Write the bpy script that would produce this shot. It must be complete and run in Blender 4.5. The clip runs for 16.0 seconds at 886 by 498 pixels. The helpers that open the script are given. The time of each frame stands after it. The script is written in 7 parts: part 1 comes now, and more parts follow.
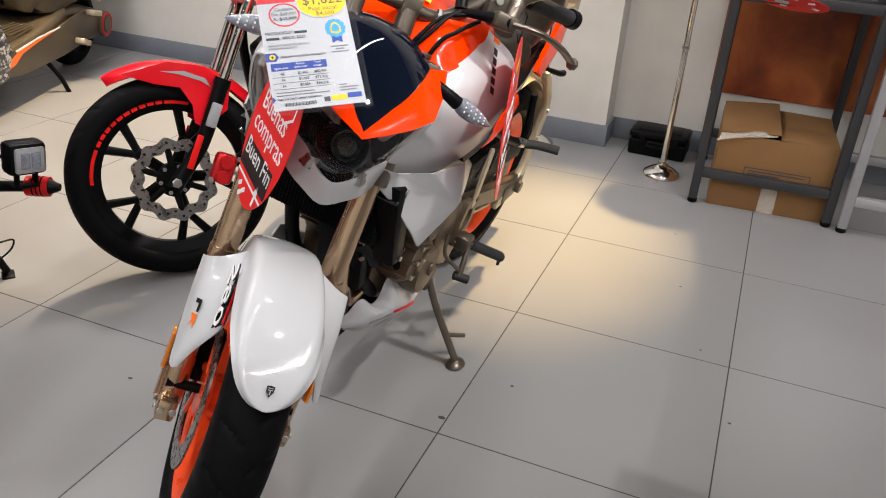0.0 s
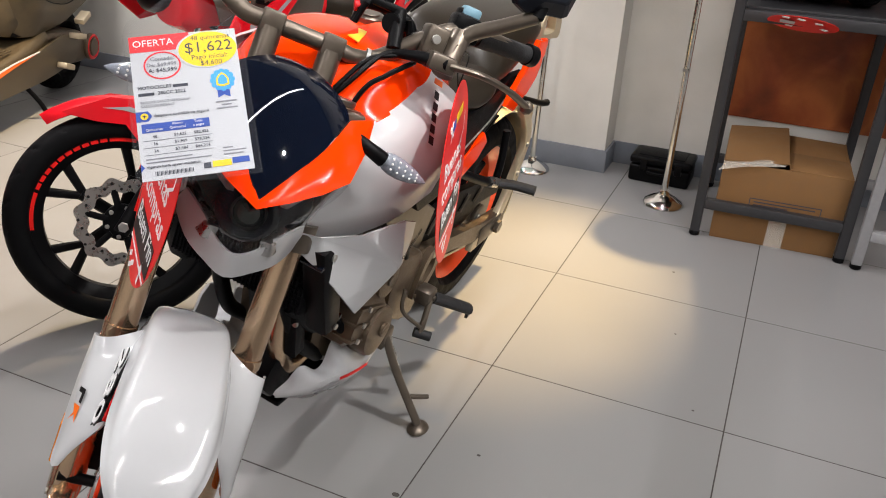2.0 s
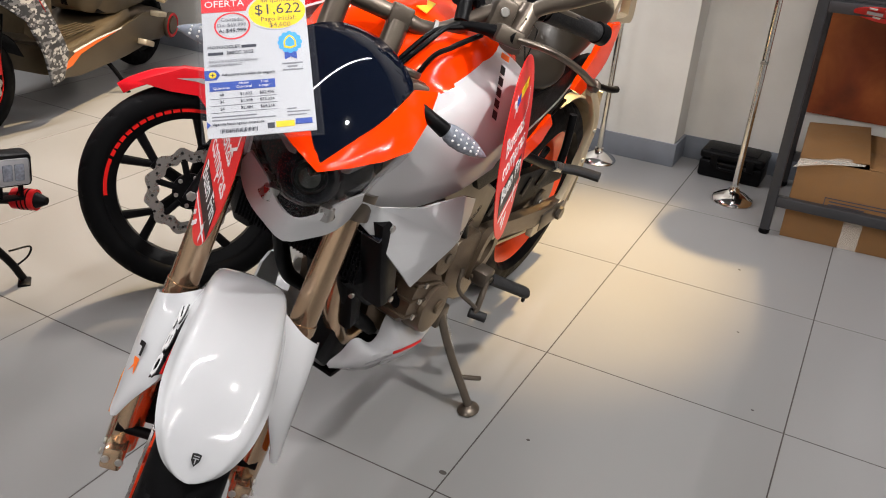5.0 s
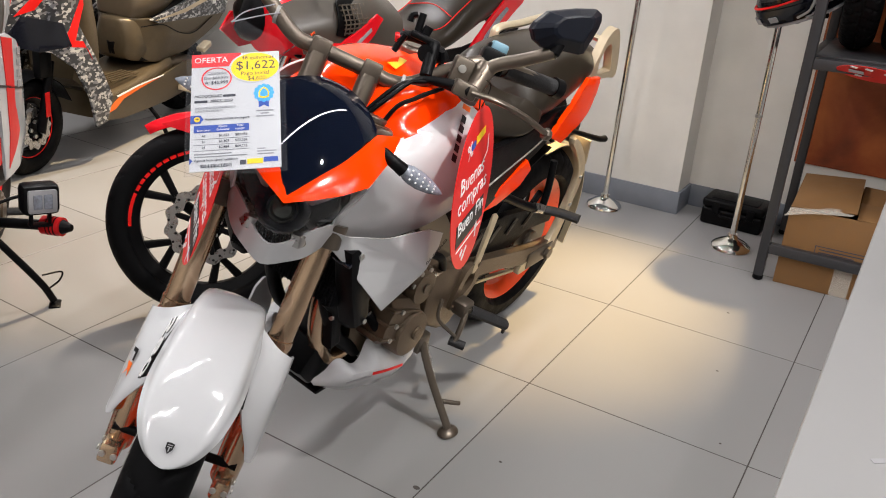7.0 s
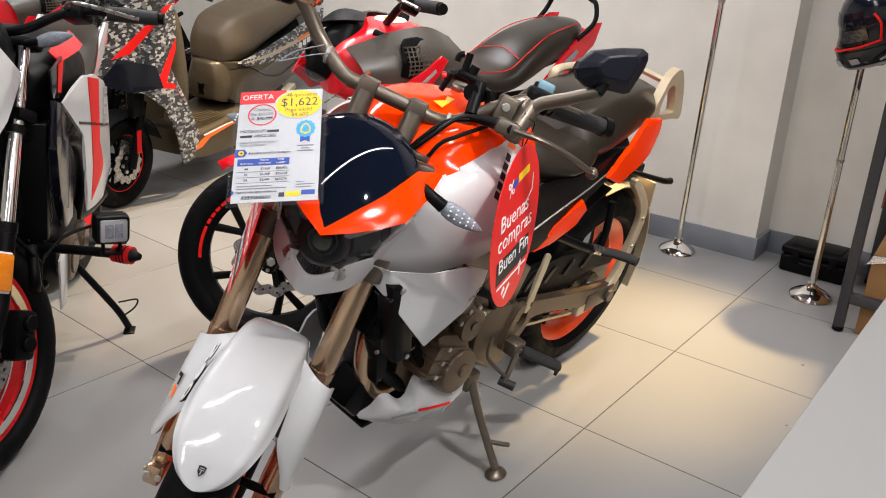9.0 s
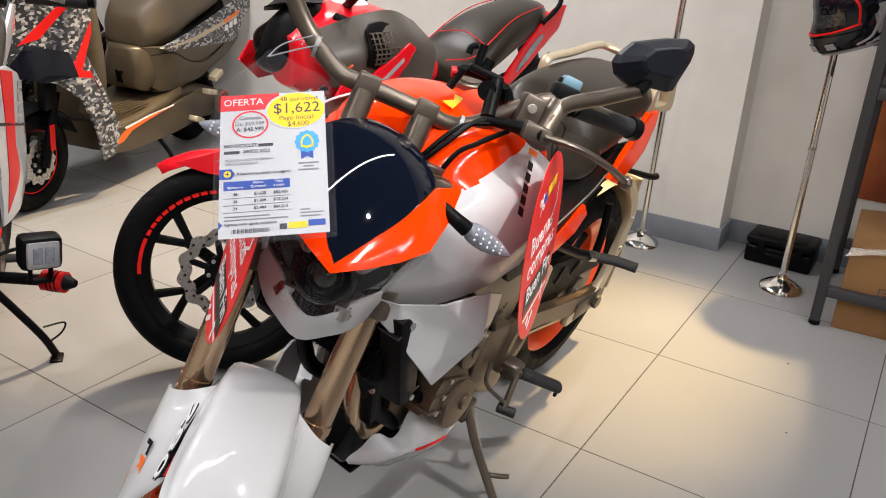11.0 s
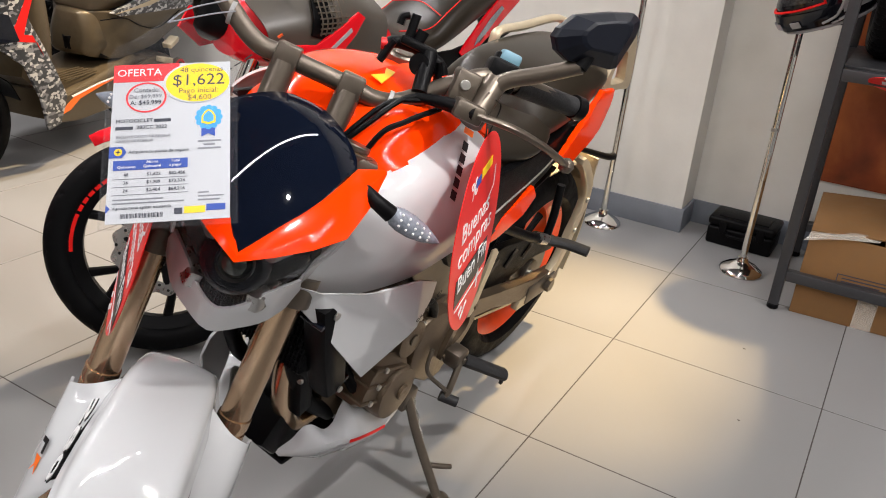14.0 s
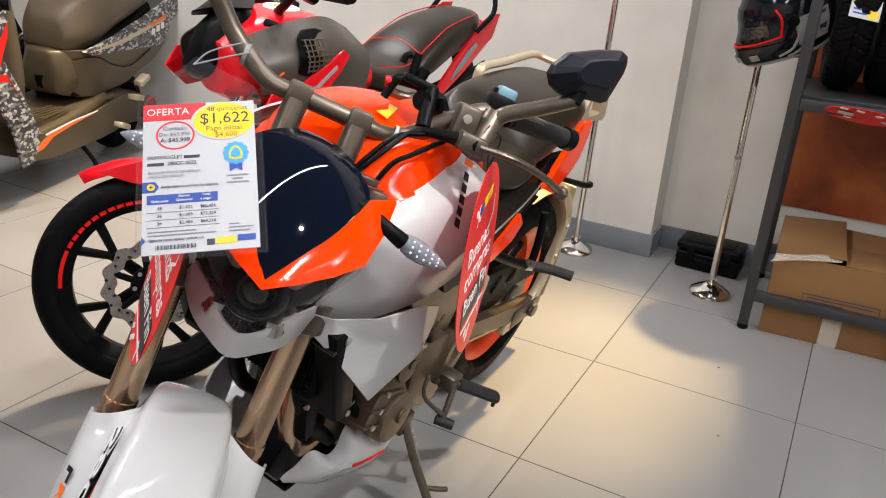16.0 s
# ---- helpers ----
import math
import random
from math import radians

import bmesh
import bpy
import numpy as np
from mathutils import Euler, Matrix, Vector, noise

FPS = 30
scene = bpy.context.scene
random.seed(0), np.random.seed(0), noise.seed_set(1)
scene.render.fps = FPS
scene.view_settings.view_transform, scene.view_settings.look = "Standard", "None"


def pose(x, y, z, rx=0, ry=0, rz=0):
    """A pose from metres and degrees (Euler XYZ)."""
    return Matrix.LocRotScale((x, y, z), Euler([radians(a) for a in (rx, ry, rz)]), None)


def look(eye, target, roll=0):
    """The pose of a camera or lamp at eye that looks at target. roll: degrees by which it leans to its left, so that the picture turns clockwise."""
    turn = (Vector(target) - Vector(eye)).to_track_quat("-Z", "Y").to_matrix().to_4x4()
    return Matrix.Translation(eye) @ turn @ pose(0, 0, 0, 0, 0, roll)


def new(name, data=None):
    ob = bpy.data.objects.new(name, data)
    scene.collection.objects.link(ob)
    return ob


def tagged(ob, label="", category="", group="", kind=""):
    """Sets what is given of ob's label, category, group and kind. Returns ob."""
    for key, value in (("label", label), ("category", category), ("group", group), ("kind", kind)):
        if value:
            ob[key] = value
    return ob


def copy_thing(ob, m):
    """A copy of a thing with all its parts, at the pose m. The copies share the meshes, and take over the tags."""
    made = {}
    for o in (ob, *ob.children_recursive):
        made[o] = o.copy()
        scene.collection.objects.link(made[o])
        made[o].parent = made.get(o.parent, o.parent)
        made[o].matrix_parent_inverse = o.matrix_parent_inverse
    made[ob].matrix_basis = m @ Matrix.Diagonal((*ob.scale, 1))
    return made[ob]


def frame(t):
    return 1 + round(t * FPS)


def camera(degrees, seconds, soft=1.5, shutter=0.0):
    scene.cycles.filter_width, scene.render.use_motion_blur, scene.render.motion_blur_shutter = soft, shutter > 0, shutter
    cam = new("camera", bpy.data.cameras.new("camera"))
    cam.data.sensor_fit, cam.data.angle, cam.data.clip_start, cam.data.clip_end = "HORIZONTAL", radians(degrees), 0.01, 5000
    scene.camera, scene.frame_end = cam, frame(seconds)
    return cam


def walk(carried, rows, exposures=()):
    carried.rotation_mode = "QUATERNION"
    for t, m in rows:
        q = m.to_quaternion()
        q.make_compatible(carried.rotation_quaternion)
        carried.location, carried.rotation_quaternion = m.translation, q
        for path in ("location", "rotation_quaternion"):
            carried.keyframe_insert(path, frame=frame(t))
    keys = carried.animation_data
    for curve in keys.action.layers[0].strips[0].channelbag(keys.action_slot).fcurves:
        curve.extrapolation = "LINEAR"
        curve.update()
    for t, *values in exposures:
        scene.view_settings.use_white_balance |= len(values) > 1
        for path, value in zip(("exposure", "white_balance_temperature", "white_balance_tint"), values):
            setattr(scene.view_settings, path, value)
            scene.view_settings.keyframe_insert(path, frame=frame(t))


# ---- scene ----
cam = camera(58.4, 16.0, soft=1.0)
PATH = [
    (0, (0.493, -2.548, 1.197), (-0.139, -0.877, 0.296), 3.9),
    (0.5, (0.49, -2.53, 1.197), (-0.112, -0.847, 0.3), 4.3),
    (1, (0.495, -2.452, 1.194), (-0.098, -0.769, 0.291), 4.0),
    (1.5, (0.52, -2.359, 1.207), (-0.116, -0.686, 0.315), 3.3),
    (2, (0.548, -2.293, 1.213), (-0.144, -0.638, 0.33), 2.9),
    (2.5, (0.565, -2.259, 1.208), (-0.163, -0.613, 0.336), 2.7),
    (3, (0.566, -2.241, 1.211), (-0.201, -0.604, 0.355), 2.8),
    (3.5, (0.576, -2.218, 1.199), (-0.251, -0.611, 0.344), 2.2),
    (4, (0.564, -2.23, 1.183), (-0.291, -0.654, 0.296), 2.3),
    (4.2, (0.553, -2.24, 1.182), (-0.297, -0.673, 0.277), 2.5),
    (6.3, (0.654, -2.358, 1.202), (-0.167, -0.762, 0.321), 4.2),
    (6.5, (0.689, -2.351, 1.209), (-0.164, -0.765, 0.34), 4.1),
    (7, (0.756, -2.357, 1.231), (-0.193, -0.792, 0.424), 3.4),
    (7.5, (0.797, -2.357, 1.242), (-0.233, -0.828, 0.468), 3.1),
    (8, (0.827, -2.346, 1.242), (-0.267, -0.85, 0.492), 2.5),
    (8.5, (0.828, -2.335, 1.24), (-0.309, -0.862, 0.506), 2.3),
    (8.7, (0.84, -2.328, 1.235), (-0.315, -0.863, 0.513), 2.3),
    (10.8, (0.569, -2.228, 1.207), (-0.435, -0.668, 0.46), 2.9),
    (11, (0.56, -2.225, 1.208), (-0.412, -0.648, 0.454), 3.1),
    (11.5, (0.555, -2.23, 1.201), (-0.36, -0.628, 0.429), 3.5),
    (12, (0.546, -2.227, 1.188), (-0.329, -0.618, 0.386), 3.9),
    (12.5, (0.55, -2.211, 1.186), (-0.302, -0.602, 0.358), 4.3),
    (13, (0.556, -2.149, 1.193), (-0.295, -0.536, 0.37), 4.6),
    (13.5, (0.565, -2.099, 1.196), (-0.313, -0.497, 0.383), 4.9),
    (14, (0.577, -2.121, 1.199), (-0.324, -0.531, 0.388), 4.6),
    (14.5, (0.57, -2.172, 1.205), (-0.334, -0.58, 0.399), 3.0),
    (15, (0.558, -2.202, 1.206), (-0.321, -0.587, 0.419), 3.4),
    (15.5, (0.547, -2.209, 1.209), (-0.3, -0.562, 0.455), 4.3),
    (16, (0.548, -2.205, 1.209), (-0.289, -0.542, 0.479), 4.4),
]
walk(cam, [(t, look(eye, target, roll)) for t, eye, target, roll in PATH])

# ---- light ----
world = bpy.data.worlds.new("showroom_air")
scene.world = world
world.use_nodes = True
world.node_tree.nodes["Background"].inputs[0].default_value = (0.9, 0.95, 1.0, 1)
world.node_tree.nodes["Background"].inputs[1].default_value = 0.002
scene.view_settings.exposure = 0.0


def area_lamp(name, m, sx, sy, watts, color):
    d = bpy.data.lights.new(name, "AREA")
    d.shape, d.size, d.size_y, d.energy, d.color = "RECTANGLE", sx, sy, watts, color
    ob = new(name, d)
    ob.matrix_world = m
    return tagged(ob, kind="structure")


def spot_lamp(name, eye, target, watts, color, degrees, blend, radius):
    d = bpy.data.lights.new(name, "SPOT")
    d.energy, d.color, d.spot_size, d.spot_blend, d.shadow_soft_size = watts, color, radians(degrees), blend, radius
    ob = new(name, d)
    ob.matrix_world = look(eye, target)
    return tagged(ob, kind="structure")


CEIL = 3.3
# unseen tubes: number and places assumed, each one's power set to balance brightness
TUBES = [(-2.1, -0.7), (0.45, -0.7), (2.7, -1.6), (-1.2, -4.0), (1.4, -4.0)]
for (tx, ty), watts in zip(TUBES, (112, 30, 80, 48, 46)):
    area_lamp("tube_light", pose(tx, ty, CEIL - 0.09, 0, 0, 0), 0.03, 2.9, watts, (1.0, 0.965, 0.975))
spot_lamp("unseen_spot", (0.24, 1.1, 2.3), (-0.2, -0.02, 0.0), 740, (1.0, 0.7, 0.33), 34, 0.95, 0.035)
spot_lamp("unseen_spot", (1.4, -1.3, 2.85), (-0.2, -0.6, 0.4), 215, (1.0, 0.97, 0.94), 50, 0.9, 0.028)
# unseen spot, added only to brighten the left bike's white shroud
spot_lamp("unseen_spot", (-0.55, 0.55, 2.95), (-1.5, -1.15, 0.7), 230, (1.0, 0.93, 0.85), 44, 0.8, 0.06)
spot_lamp("unseen_spot", (-1.9, 0.9, 2.75), (-1.9, -0.1, 0.0), 620, (1.0, 0.76, 0.47), 46, 0.3, 0.035)

# ---- materials ----
def material(name, color, rough=0.5, metal=0.0, vary=0.12, grain=40.0, bump=0.0, bump_scale=300.0, coat=0.0, wear=0.0, spec=0.5, rvary=0.1):
    """Paint, plastic, metal or rubber: colour and gloss that drift at two scales, with a fine relief."""
    m = bpy.data.materials.new(name)
    m.use_nodes = True
    nt = m.node_tree
    b = nt.nodes["Principled BSDF"]
    tc = nt.nodes.new("ShaderNodeTexCoord")
    n1, n2 = nt.nodes.new("ShaderNodeTexNoise"), nt.nodes.new("ShaderNodeTexNoise")
    n1.inputs["Scale"].default_value, n1.inputs["Detail"].default_value = grain * 0.12, 3
    n2.inputs["Scale"].default_value, n2.inputs["Detail"].default_value = grain, 5
    add = nt.nodes.new("ShaderNodeMath")
    add.operation = "ADD"
    rmp = nt.nodes.new("ShaderNodeMapRange")
    rmp.inputs["From Min"].default_value, rmp.inputs["From Max"].default_value = 0.6, 1.4
    rmp.inputs["To Min"].default_value, rmp.inputs["To Max"].default_value = 1 - vary, 1 + vary
    mul = nt.nodes.new("ShaderNodeVectorMath")
    mul.operation = "SCALE"
    mul.inputs[0].default_value = color[:3]
    for n in (n1, n2):
        nt.links.new(tc.outputs["Object"], n.inputs["Vector"])
    nt.links.new(n1.outputs["Fac"], add.inputs[0])
    nt.links.new(n2.outputs["Fac"], add.inputs[1])
    nt.links.new(add.outputs[0], rmp.inputs["Value"])
    nt.links.new(rmp.outputs[0], mul.inputs["Scale"])
    nt.links.new(mul.outputs[0], b.inputs["Base Color"])
    rr = nt.nodes.new("ShaderNodeMapRange")
    rr.inputs["From Min"].default_value, rr.inputs["From Max"].default_value = 0.3, 0.7
    rr.inputs["To Min"].default_value, rr.inputs["To Max"].default_value = max(rough - rvary * rough - wear, 0.01), min(rough + rvary * rough + wear, 1)
    nt.links.new(n2.outputs["Fac"], rr.inputs["Value"])
    nt.links.new(rr.outputs[0], b.inputs["Roughness"])
    b.inputs["Metallic"].default_value = metal
    b.inputs["Specular IOR Level"].default_value = spec
    b.inputs["Coat Weight"].default_value = coat
    b.inputs["Coat Roughness"].default_value = 0.04
    if bump:
        n3, bp = nt.nodes.new("ShaderNodeTexNoise"), nt.nodes.new("ShaderNodeBump")
        n3.inputs["Scale"].default_value, n3.inputs["Detail"].default_value = bump_scale, 4
        bp.inputs["Strength"].default_value, bp.inputs["Distance"].default_value = bump, 0.002
        nt.links.new(tc.outputs["Object"], n3.inputs["Vector"])
        nt.links.new(n3.outputs["Fac"], bp.inputs["Height"])
        nt.links.new(bp.outputs[0], b.inputs["Normal"])
    return m


def glassy(name, color, rough=0.02, alpha=0.25, ior=1.45):
    """A thin clear sheet: see-through by a fixed share, with a gloss on it."""
    m = bpy.data.materials.new(name)
    m.use_nodes = True
    nt = m.node_tree
    b = nt.nodes["Principled BSDF"]
    b.inputs["Base Color"].default_value = (*color, 1)
    b.inputs["Roughness"].default_value = rough
    b.inputs["Alpha"].default_value = alpha
    b.inputs["IOR"].default_value = ior
    return m


def ramp_material(name, stops, scale, rough, kind="noise", detail=4.0, stretch=(1, 1, 1), bump=0.0, coat=0.0, constant=False, metal=0.0, distort=0.0):
    """A colour pattern of several shades, from noise or cells."""
    m = bpy.data.materials.new(name)
    m.use_nodes = True
    nt = m.node_tree
    b = nt.nodes["Principled BSDF"]
    tc, mp = nt.nodes.new("ShaderNodeTexCoord"), nt.nodes.new("ShaderNodeMapping")
    mp.inputs["Scale"].default_value = stretch
    nt.links.new(tc.outputs["Object"], mp.inputs["Vector"])
    if kind == "cells":
        tx = nt.nodes.new("ShaderNodeTexVoronoi")
        tx.inputs["Scale"].default_value = scale
        out = tx.outputs["Color"]
        sep = nt.nodes.new("ShaderNodeSeparateColor")
        nt.links.new(out, sep.inputs[0])
        out = sep.outputs[0]
    else:
        tx = nt.nodes.new("ShaderNodeTexNoise")
        tx.inputs["Scale"].default_value, tx.inputs["Detail"].default_value, tx.inputs["Distortion"].default_value = scale, detail, distort
        out = tx.outputs["Fac"]
    nt.links.new(mp.outputs[0], tx.inputs["Vector"])
    rp = nt.nodes.new("ShaderNodeValToRGB")
    if constant:
        rp.color_ramp.interpolation = "CONSTANT"
    el = rp.color_ramp.elements
    while len(el) < len(stops):
        el.new(0.5)
    for e, (p, c) in zip(el, stops):
        e.position, e.color = p, (*c, 1)
    nt.links.new(out, rp.inputs[0])
    nt.links.new(rp.outputs[0], b.inputs["Base Color"])
    b.inputs["Roughness"].default_value, b.inputs["Metallic"].default_value = rough, metal
    b.inputs["Coat Weight"].default_value = coat
    if bump:
        bp = nt.nodes.new("ShaderNodeBump")
        bp.inputs["Strength"].default_value, bp.inputs["Distance"].default_value = bump, 0.002
        n3 = nt.nodes.new("ShaderNodeTexNoise")
        n3.inputs["Scale"].default_value = 180
        nt.links.new(tc.outputs["Object"], n3.inputs["Vector"])
        nt.links.new(n3.outputs["Fac"], bp.inputs["Height"])
        nt.links.new(bp.outputs[0], b.inputs["Normal"])
    return m


def glow(name, color, strength):
    m = bpy.data.materials.new(name)
    m.use_nodes = True
    b = m.node_tree.nodes["Principled BSDF"]
    b.inputs["Base Color"].default_value = (*color, 1)
    b.inputs["Emission Color"].default_value = (*color, 1)
    b.inputs["Emission Strength"].default_value = strength
    return m


def tile_material():
    m = material("porcelain_tile", (0.235, 0.233, 0.231), 0.32, vary=0.025, grain=3, rvary=0.15)
    nt = m.node_tree
    b = nt.nodes["Principled BSDF"]
    info = nt.nodes.new("ShaderNodeObjectInfo")
    rmp = nt.nodes.new("ShaderNodeMapRange")
    rmp.inputs["To Min"].default_value, rmp.inputs["To Max"].default_value = 0.96, 1.03
    nt.links.new(info.outputs["Random"], rmp.inputs["Value"])
    mul = nt.nodes.new("ShaderNodeVectorMath")
    mul.operation = "SCALE"
    nt.links.new(b.inputs["Base Color"].links[0].from_socket, mul.inputs[0])
    nt.links.new(rmp.outputs[0], mul.inputs["Scale"])
    nt.links.new(mul.outputs[0], b.inputs["Base Color"])
    return m


M = {
    "tile": tile_material(),
    "grout": material("grout", (0.06, 0.052, 0.048), 0.9, vary=0.3, grain=60, bump=0.3),
    "wall": material("painted_plaster", (0.63, 0.612, 0.57), 0.6, vary=0.08, grain=7, bump=0.35, bump_scale=60),
    "base": material("grey_skirting_paint", (0.17, 0.185, 0.215), 0.45, vary=0.12, grain=14, bump=0.2, bump_scale=80),
    "ceiling": material("ceiling_paint", (0.06, 0.062, 0.065), 0.8, vary=0.1, grain=5),
    "white": material("white_gloss_paint", (0.53, 0.54, 0.55), 0.065, vary=0.015, grain=9, rvary=0.05),
    "orange": material("orange_gloss_paint", (0.95, 0.043, 0.001), 0.09, vary=0.02, grain=9, spec=0.22),
    "rim_orange": material("orange_wheel_paint", (0.85, 0.07, 0.01), 0.3, vary=0.12, grain=30, coat=0.2),
    "bronze": material("bronze_anodised_metal", (0.56, 0.4, 0.265), 0.2, 0.9, vary=0.03, grain=20, rvary=0.05),
    "engine": material("bronze_cast_metal", (0.125, 0.092, 0.062), 0.36, 0.6, vary=0.1, grain=70, bump=0.25, bump_scale=500),
    "champagne": material("champagne_cast_metal", (0.55, 0.46, 0.32), 0.4, 0.5, vary=0.1, grain=40, bump=0.1),
    "titan": material("titanium_grey_metal", (0.13, 0.108, 0.086), 0.34, 0.75, vary=0.1, grain=60),
    "black": material("black_plastic", (0.0025, 0.0025, 0.003), 0.4, vary=0.25, grain=50, bump=0.15, bump_scale=700, spec=0.1),
    "radiator": material("radiator_paint", (0.004, 0.004, 0.005), 0.8, vary=0.2, grain=60, spec=0.12),
    "gloss_black": material("black_gloss_plastic", (0.005, 0.006, 0.011), 0.1, vary=0.1, grain=20, coat=0.15, spec=0.35),
    "rubber": material("tyre_rubber", (0.003, 0.003, 0.0035), 0.6, vary=0.3, grain=35, bump=0.2, bump_scale=400, wear=0.08, spec=0.09),
    "grip": material("grip_rubber", (0.007, 0.007, 0.008), 0.7, vary=0.2, grain=60, bump=0.5, bump_scale=260),
    "seat": material("seat_vinyl", (0.017, 0.013, 0.0085), 0.33, vary=0.06, grain=12, bump=0.05, bump_scale=520, spec=0.3, rvary=0.04),
    "steel": material("brushed_steel", (0.4, 0.39, 0.375), 0.3, 0.95, vary=0.12, grain=80, wear=0.06),
    "chrome": material("polished_chrome", (0.78, 0.77, 0.74), 0.07, 1.0, vary=0.05, grain=20, rvary=0.6),
    "bolt": material("zinc_bolt", (0.5, 0.49, 0.46), 0.35, 0.9, vary=0.15, grain=90),
    "red": material("red_gloss_paint", (0.66, 0.006, 0.014), 0.22, vary=0.05, grain=9, coat=0.2, spec=0.35),
    "red_alloy": material("red_anodised_metal", (0.62, 0.012, 0.015), 0.3, 0.4, vary=0.12, grain=60),
    "decal_black": material("black_decal", (0.01, 0.01, 0.011), 0.35, vary=0.1, spec=0.25),
    "decal_grey": material("grey_decal", (0.30, 0.30, 0.31), 0.4, vary=0.1),
    "decal_red": material("red_decal", (0.7, 0.012, 0.01), 0.4, vary=0.05, spec=0.15),
    "decal_orange": material("orange_decal", (0.9, 0.16, 0.01), 0.35, vary=0.05),
    "decal_white": material("white_decal", (0.8, 0.8, 0.8), 0.35, vary=0.03),
    "visor": glassy("smoked_visor", (0.003, 0.005, 0.012), 0.025, 0.93),
    "lens": glassy("clear_lens", (0.03, 0.032, 0.036), 0.02, 0.12),
    "film": glassy("clear_plastic_film", (0.3, 0.31, 0.33), 0.02, 0.03),
    "amber": material("amber_reflector", (0.75, 0.22, 0.01), 0.15, vary=0.15, grain=150, coat=0.5),
    "paper": material("printed_paper", (0.53, 0.55, 0.585), 0.5, vary=0.02, grain=15),
    "ink": material("dark_ink", (0.035, 0.04, 0.06), 0.6, vary=0.1),
    "ink_grey": material("grey_ink", (0.22, 0.23, 0.26), 0.6, vary=0.1),
    "ink_blue": material("blue_ink", (0.02, 0.07, 0.38), 0.5, vary=0.05),
    "ink_sky": material("sky_blue_ink", (0.05, 0.36, 0.78), 0.5, vary=0.05),
    "ink_yellow": material("yellow_ink", (0.90, 0.62, 0.01), 0.5, vary=0.04),
    "ink_red": material("red_ink", (0.78, 0.03, 0.04), 0.5, vary=0.04),
    "tag_red": material("red_card", (0.74, 0.014, 0.013), 0.35, vary=0.05, grain=12, spec=0.35),
    "card": material("cardboard", (0.205, 0.102, 0.033), 0.8, vary=0.1, grain=25, bump=0.3, bump_scale=120),
    "rack": material("grey_powder_coat", (0.042, 0.042, 0.045), 0.45, 0.3, vary=0.12, grain=60, bump=0.1),
    "rack_light": material("silver_powder_coat", (0.36, 0.36, 0.37), 0.45, 0.3, vary=0.1, grain=60, bump=0.1),
    "laminate": material("white_laminate", (0.28, 0.28, 0.276), 0.35, vary=0.02, grain=10),
    "scooter_brown": material("brown_satin_plastic", (0.1, 0.076, 0.045), 0.34, 0.45, vary=0.12, grain=40, bump=0.15, bump_scale=500),
    "knee": material("brown_grey_satin_plastic", (0.05, 0.042, 0.033), 0.36, vary=0.1, grain=30, bump=0.1, bump_scale=500),
    "mirror_black": material("blue_black_plastic", (0.0045, 0.006, 0.011), 0.36, vary=0.15, grain=30, spec=0.22),
    "projector": material("projector_glass", (0.02, 0.026, 0.014), 0.04, vary=0.2, grain=30, spec=0.8),
    "scooter_seat": material("brown_seat_vinyl", (0.08, 0.058, 0.034), 0.48, vary=0.12, grain=30, bump=0.25, bump_scale=420),
    "camo": ramp_material("grey_camouflage", [(0.0, (0.03, 0.032, 0.036)), (0.3, (0.17, 0.175, 0.19)), (0.52, (0.46, 0.46, 0.46)), (0.72, (0.02, 0.022, 0.026))], 58, 0.3, "cells", constant=True, coat=0.2, stretch=(1, 1, 1.7)),
    "poster": ramp_material("rust_red_print", [(0.25, (0.06, 0.008, 0.002)), (0.45, (0.26, 0.05, 0.010)), (0.62, (0.46, 0.13, 0.03)), (0.8, (0.16, 0.025, 0.006))], 3.2, 0.55, detail=6, distort=0.4),
    "tube": glow("lamp_tube", (1.0, 0.97, 0.92), 14.0),
    "led": material("led_lens", (0.2, 0.22, 0.26), 0.12, vary=0.5, grain=160, coat=0.6, bump=0.6, bump_scale=160),
    "carbon": ramp_material("carbon_weave", [(0.3, (0.008, 0.008, 0.01)), (0.7, (0.05, 0.05, 0.055))], 160, 0.35, "cells", coat=0.4),
    "yellow": material("yellow_sticker", (0.8, 0.5, 0.02), 0.4, vary=0.05),
    "tape": glassy("clear_tape", (0.85, 0.8, 0.7), 0.12, 0.28),
    "blue_switch": material("pale_blue_plastic", (0.16, 0.30, 0.38), 0.5, vary=0.1),
}

# ---- tools ----
def V(*a):
    return Vector(a)


def part(name, bm, mat, parent=None, label="", m=None, smooth=True, kind="", category="", group=""):
    """Links a bmesh as one mesh object under a thing, a part or nothing. m: the way from the drawn frame to the thing's frame."""
    if m is not None:
        bmesh.ops.transform(bm, matrix=m, verts=bm.verts)
    bmesh.ops.recalc_face_normals(bm, faces=bm.faces)
    me = bpy.data.meshes.new(name)
    bm.to_mesh(me)
    bm.free()
    if smooth:
        me.shade_smooth()
        me.set_sharp_from_angle(angle=radians(38))
    me.materials.append(M[mat])
    ob = new(name, me)
    ob.parent = parent
    return tagged(ob, label, category, group, kind)


def thing(name, m, label, category, group="", kind=""):
    ob = new(name)
    ob.empty_display_size = 0.1
    ob.matrix_world = m
    return tagged(ob, label, category, group, kind)


def raw(verts, faces):
    bm = bmesh.new()
    vs = [bm.verts.new(v) for v in verts]
    for f in faces:
        try:
            bm.faces.new([vs[i] for i in f])
        except ValueError:
            pass
    return bm


def join(*bms):
    out = bmesh.new()
    for b in bms:
        tmp = bpy.data.meshes.new("tmp")
        b.to_mesh(tmp)
        b.free()
        out.from_mesh(tmp)
        bpy.data.meshes.remove(tmp)
    return out


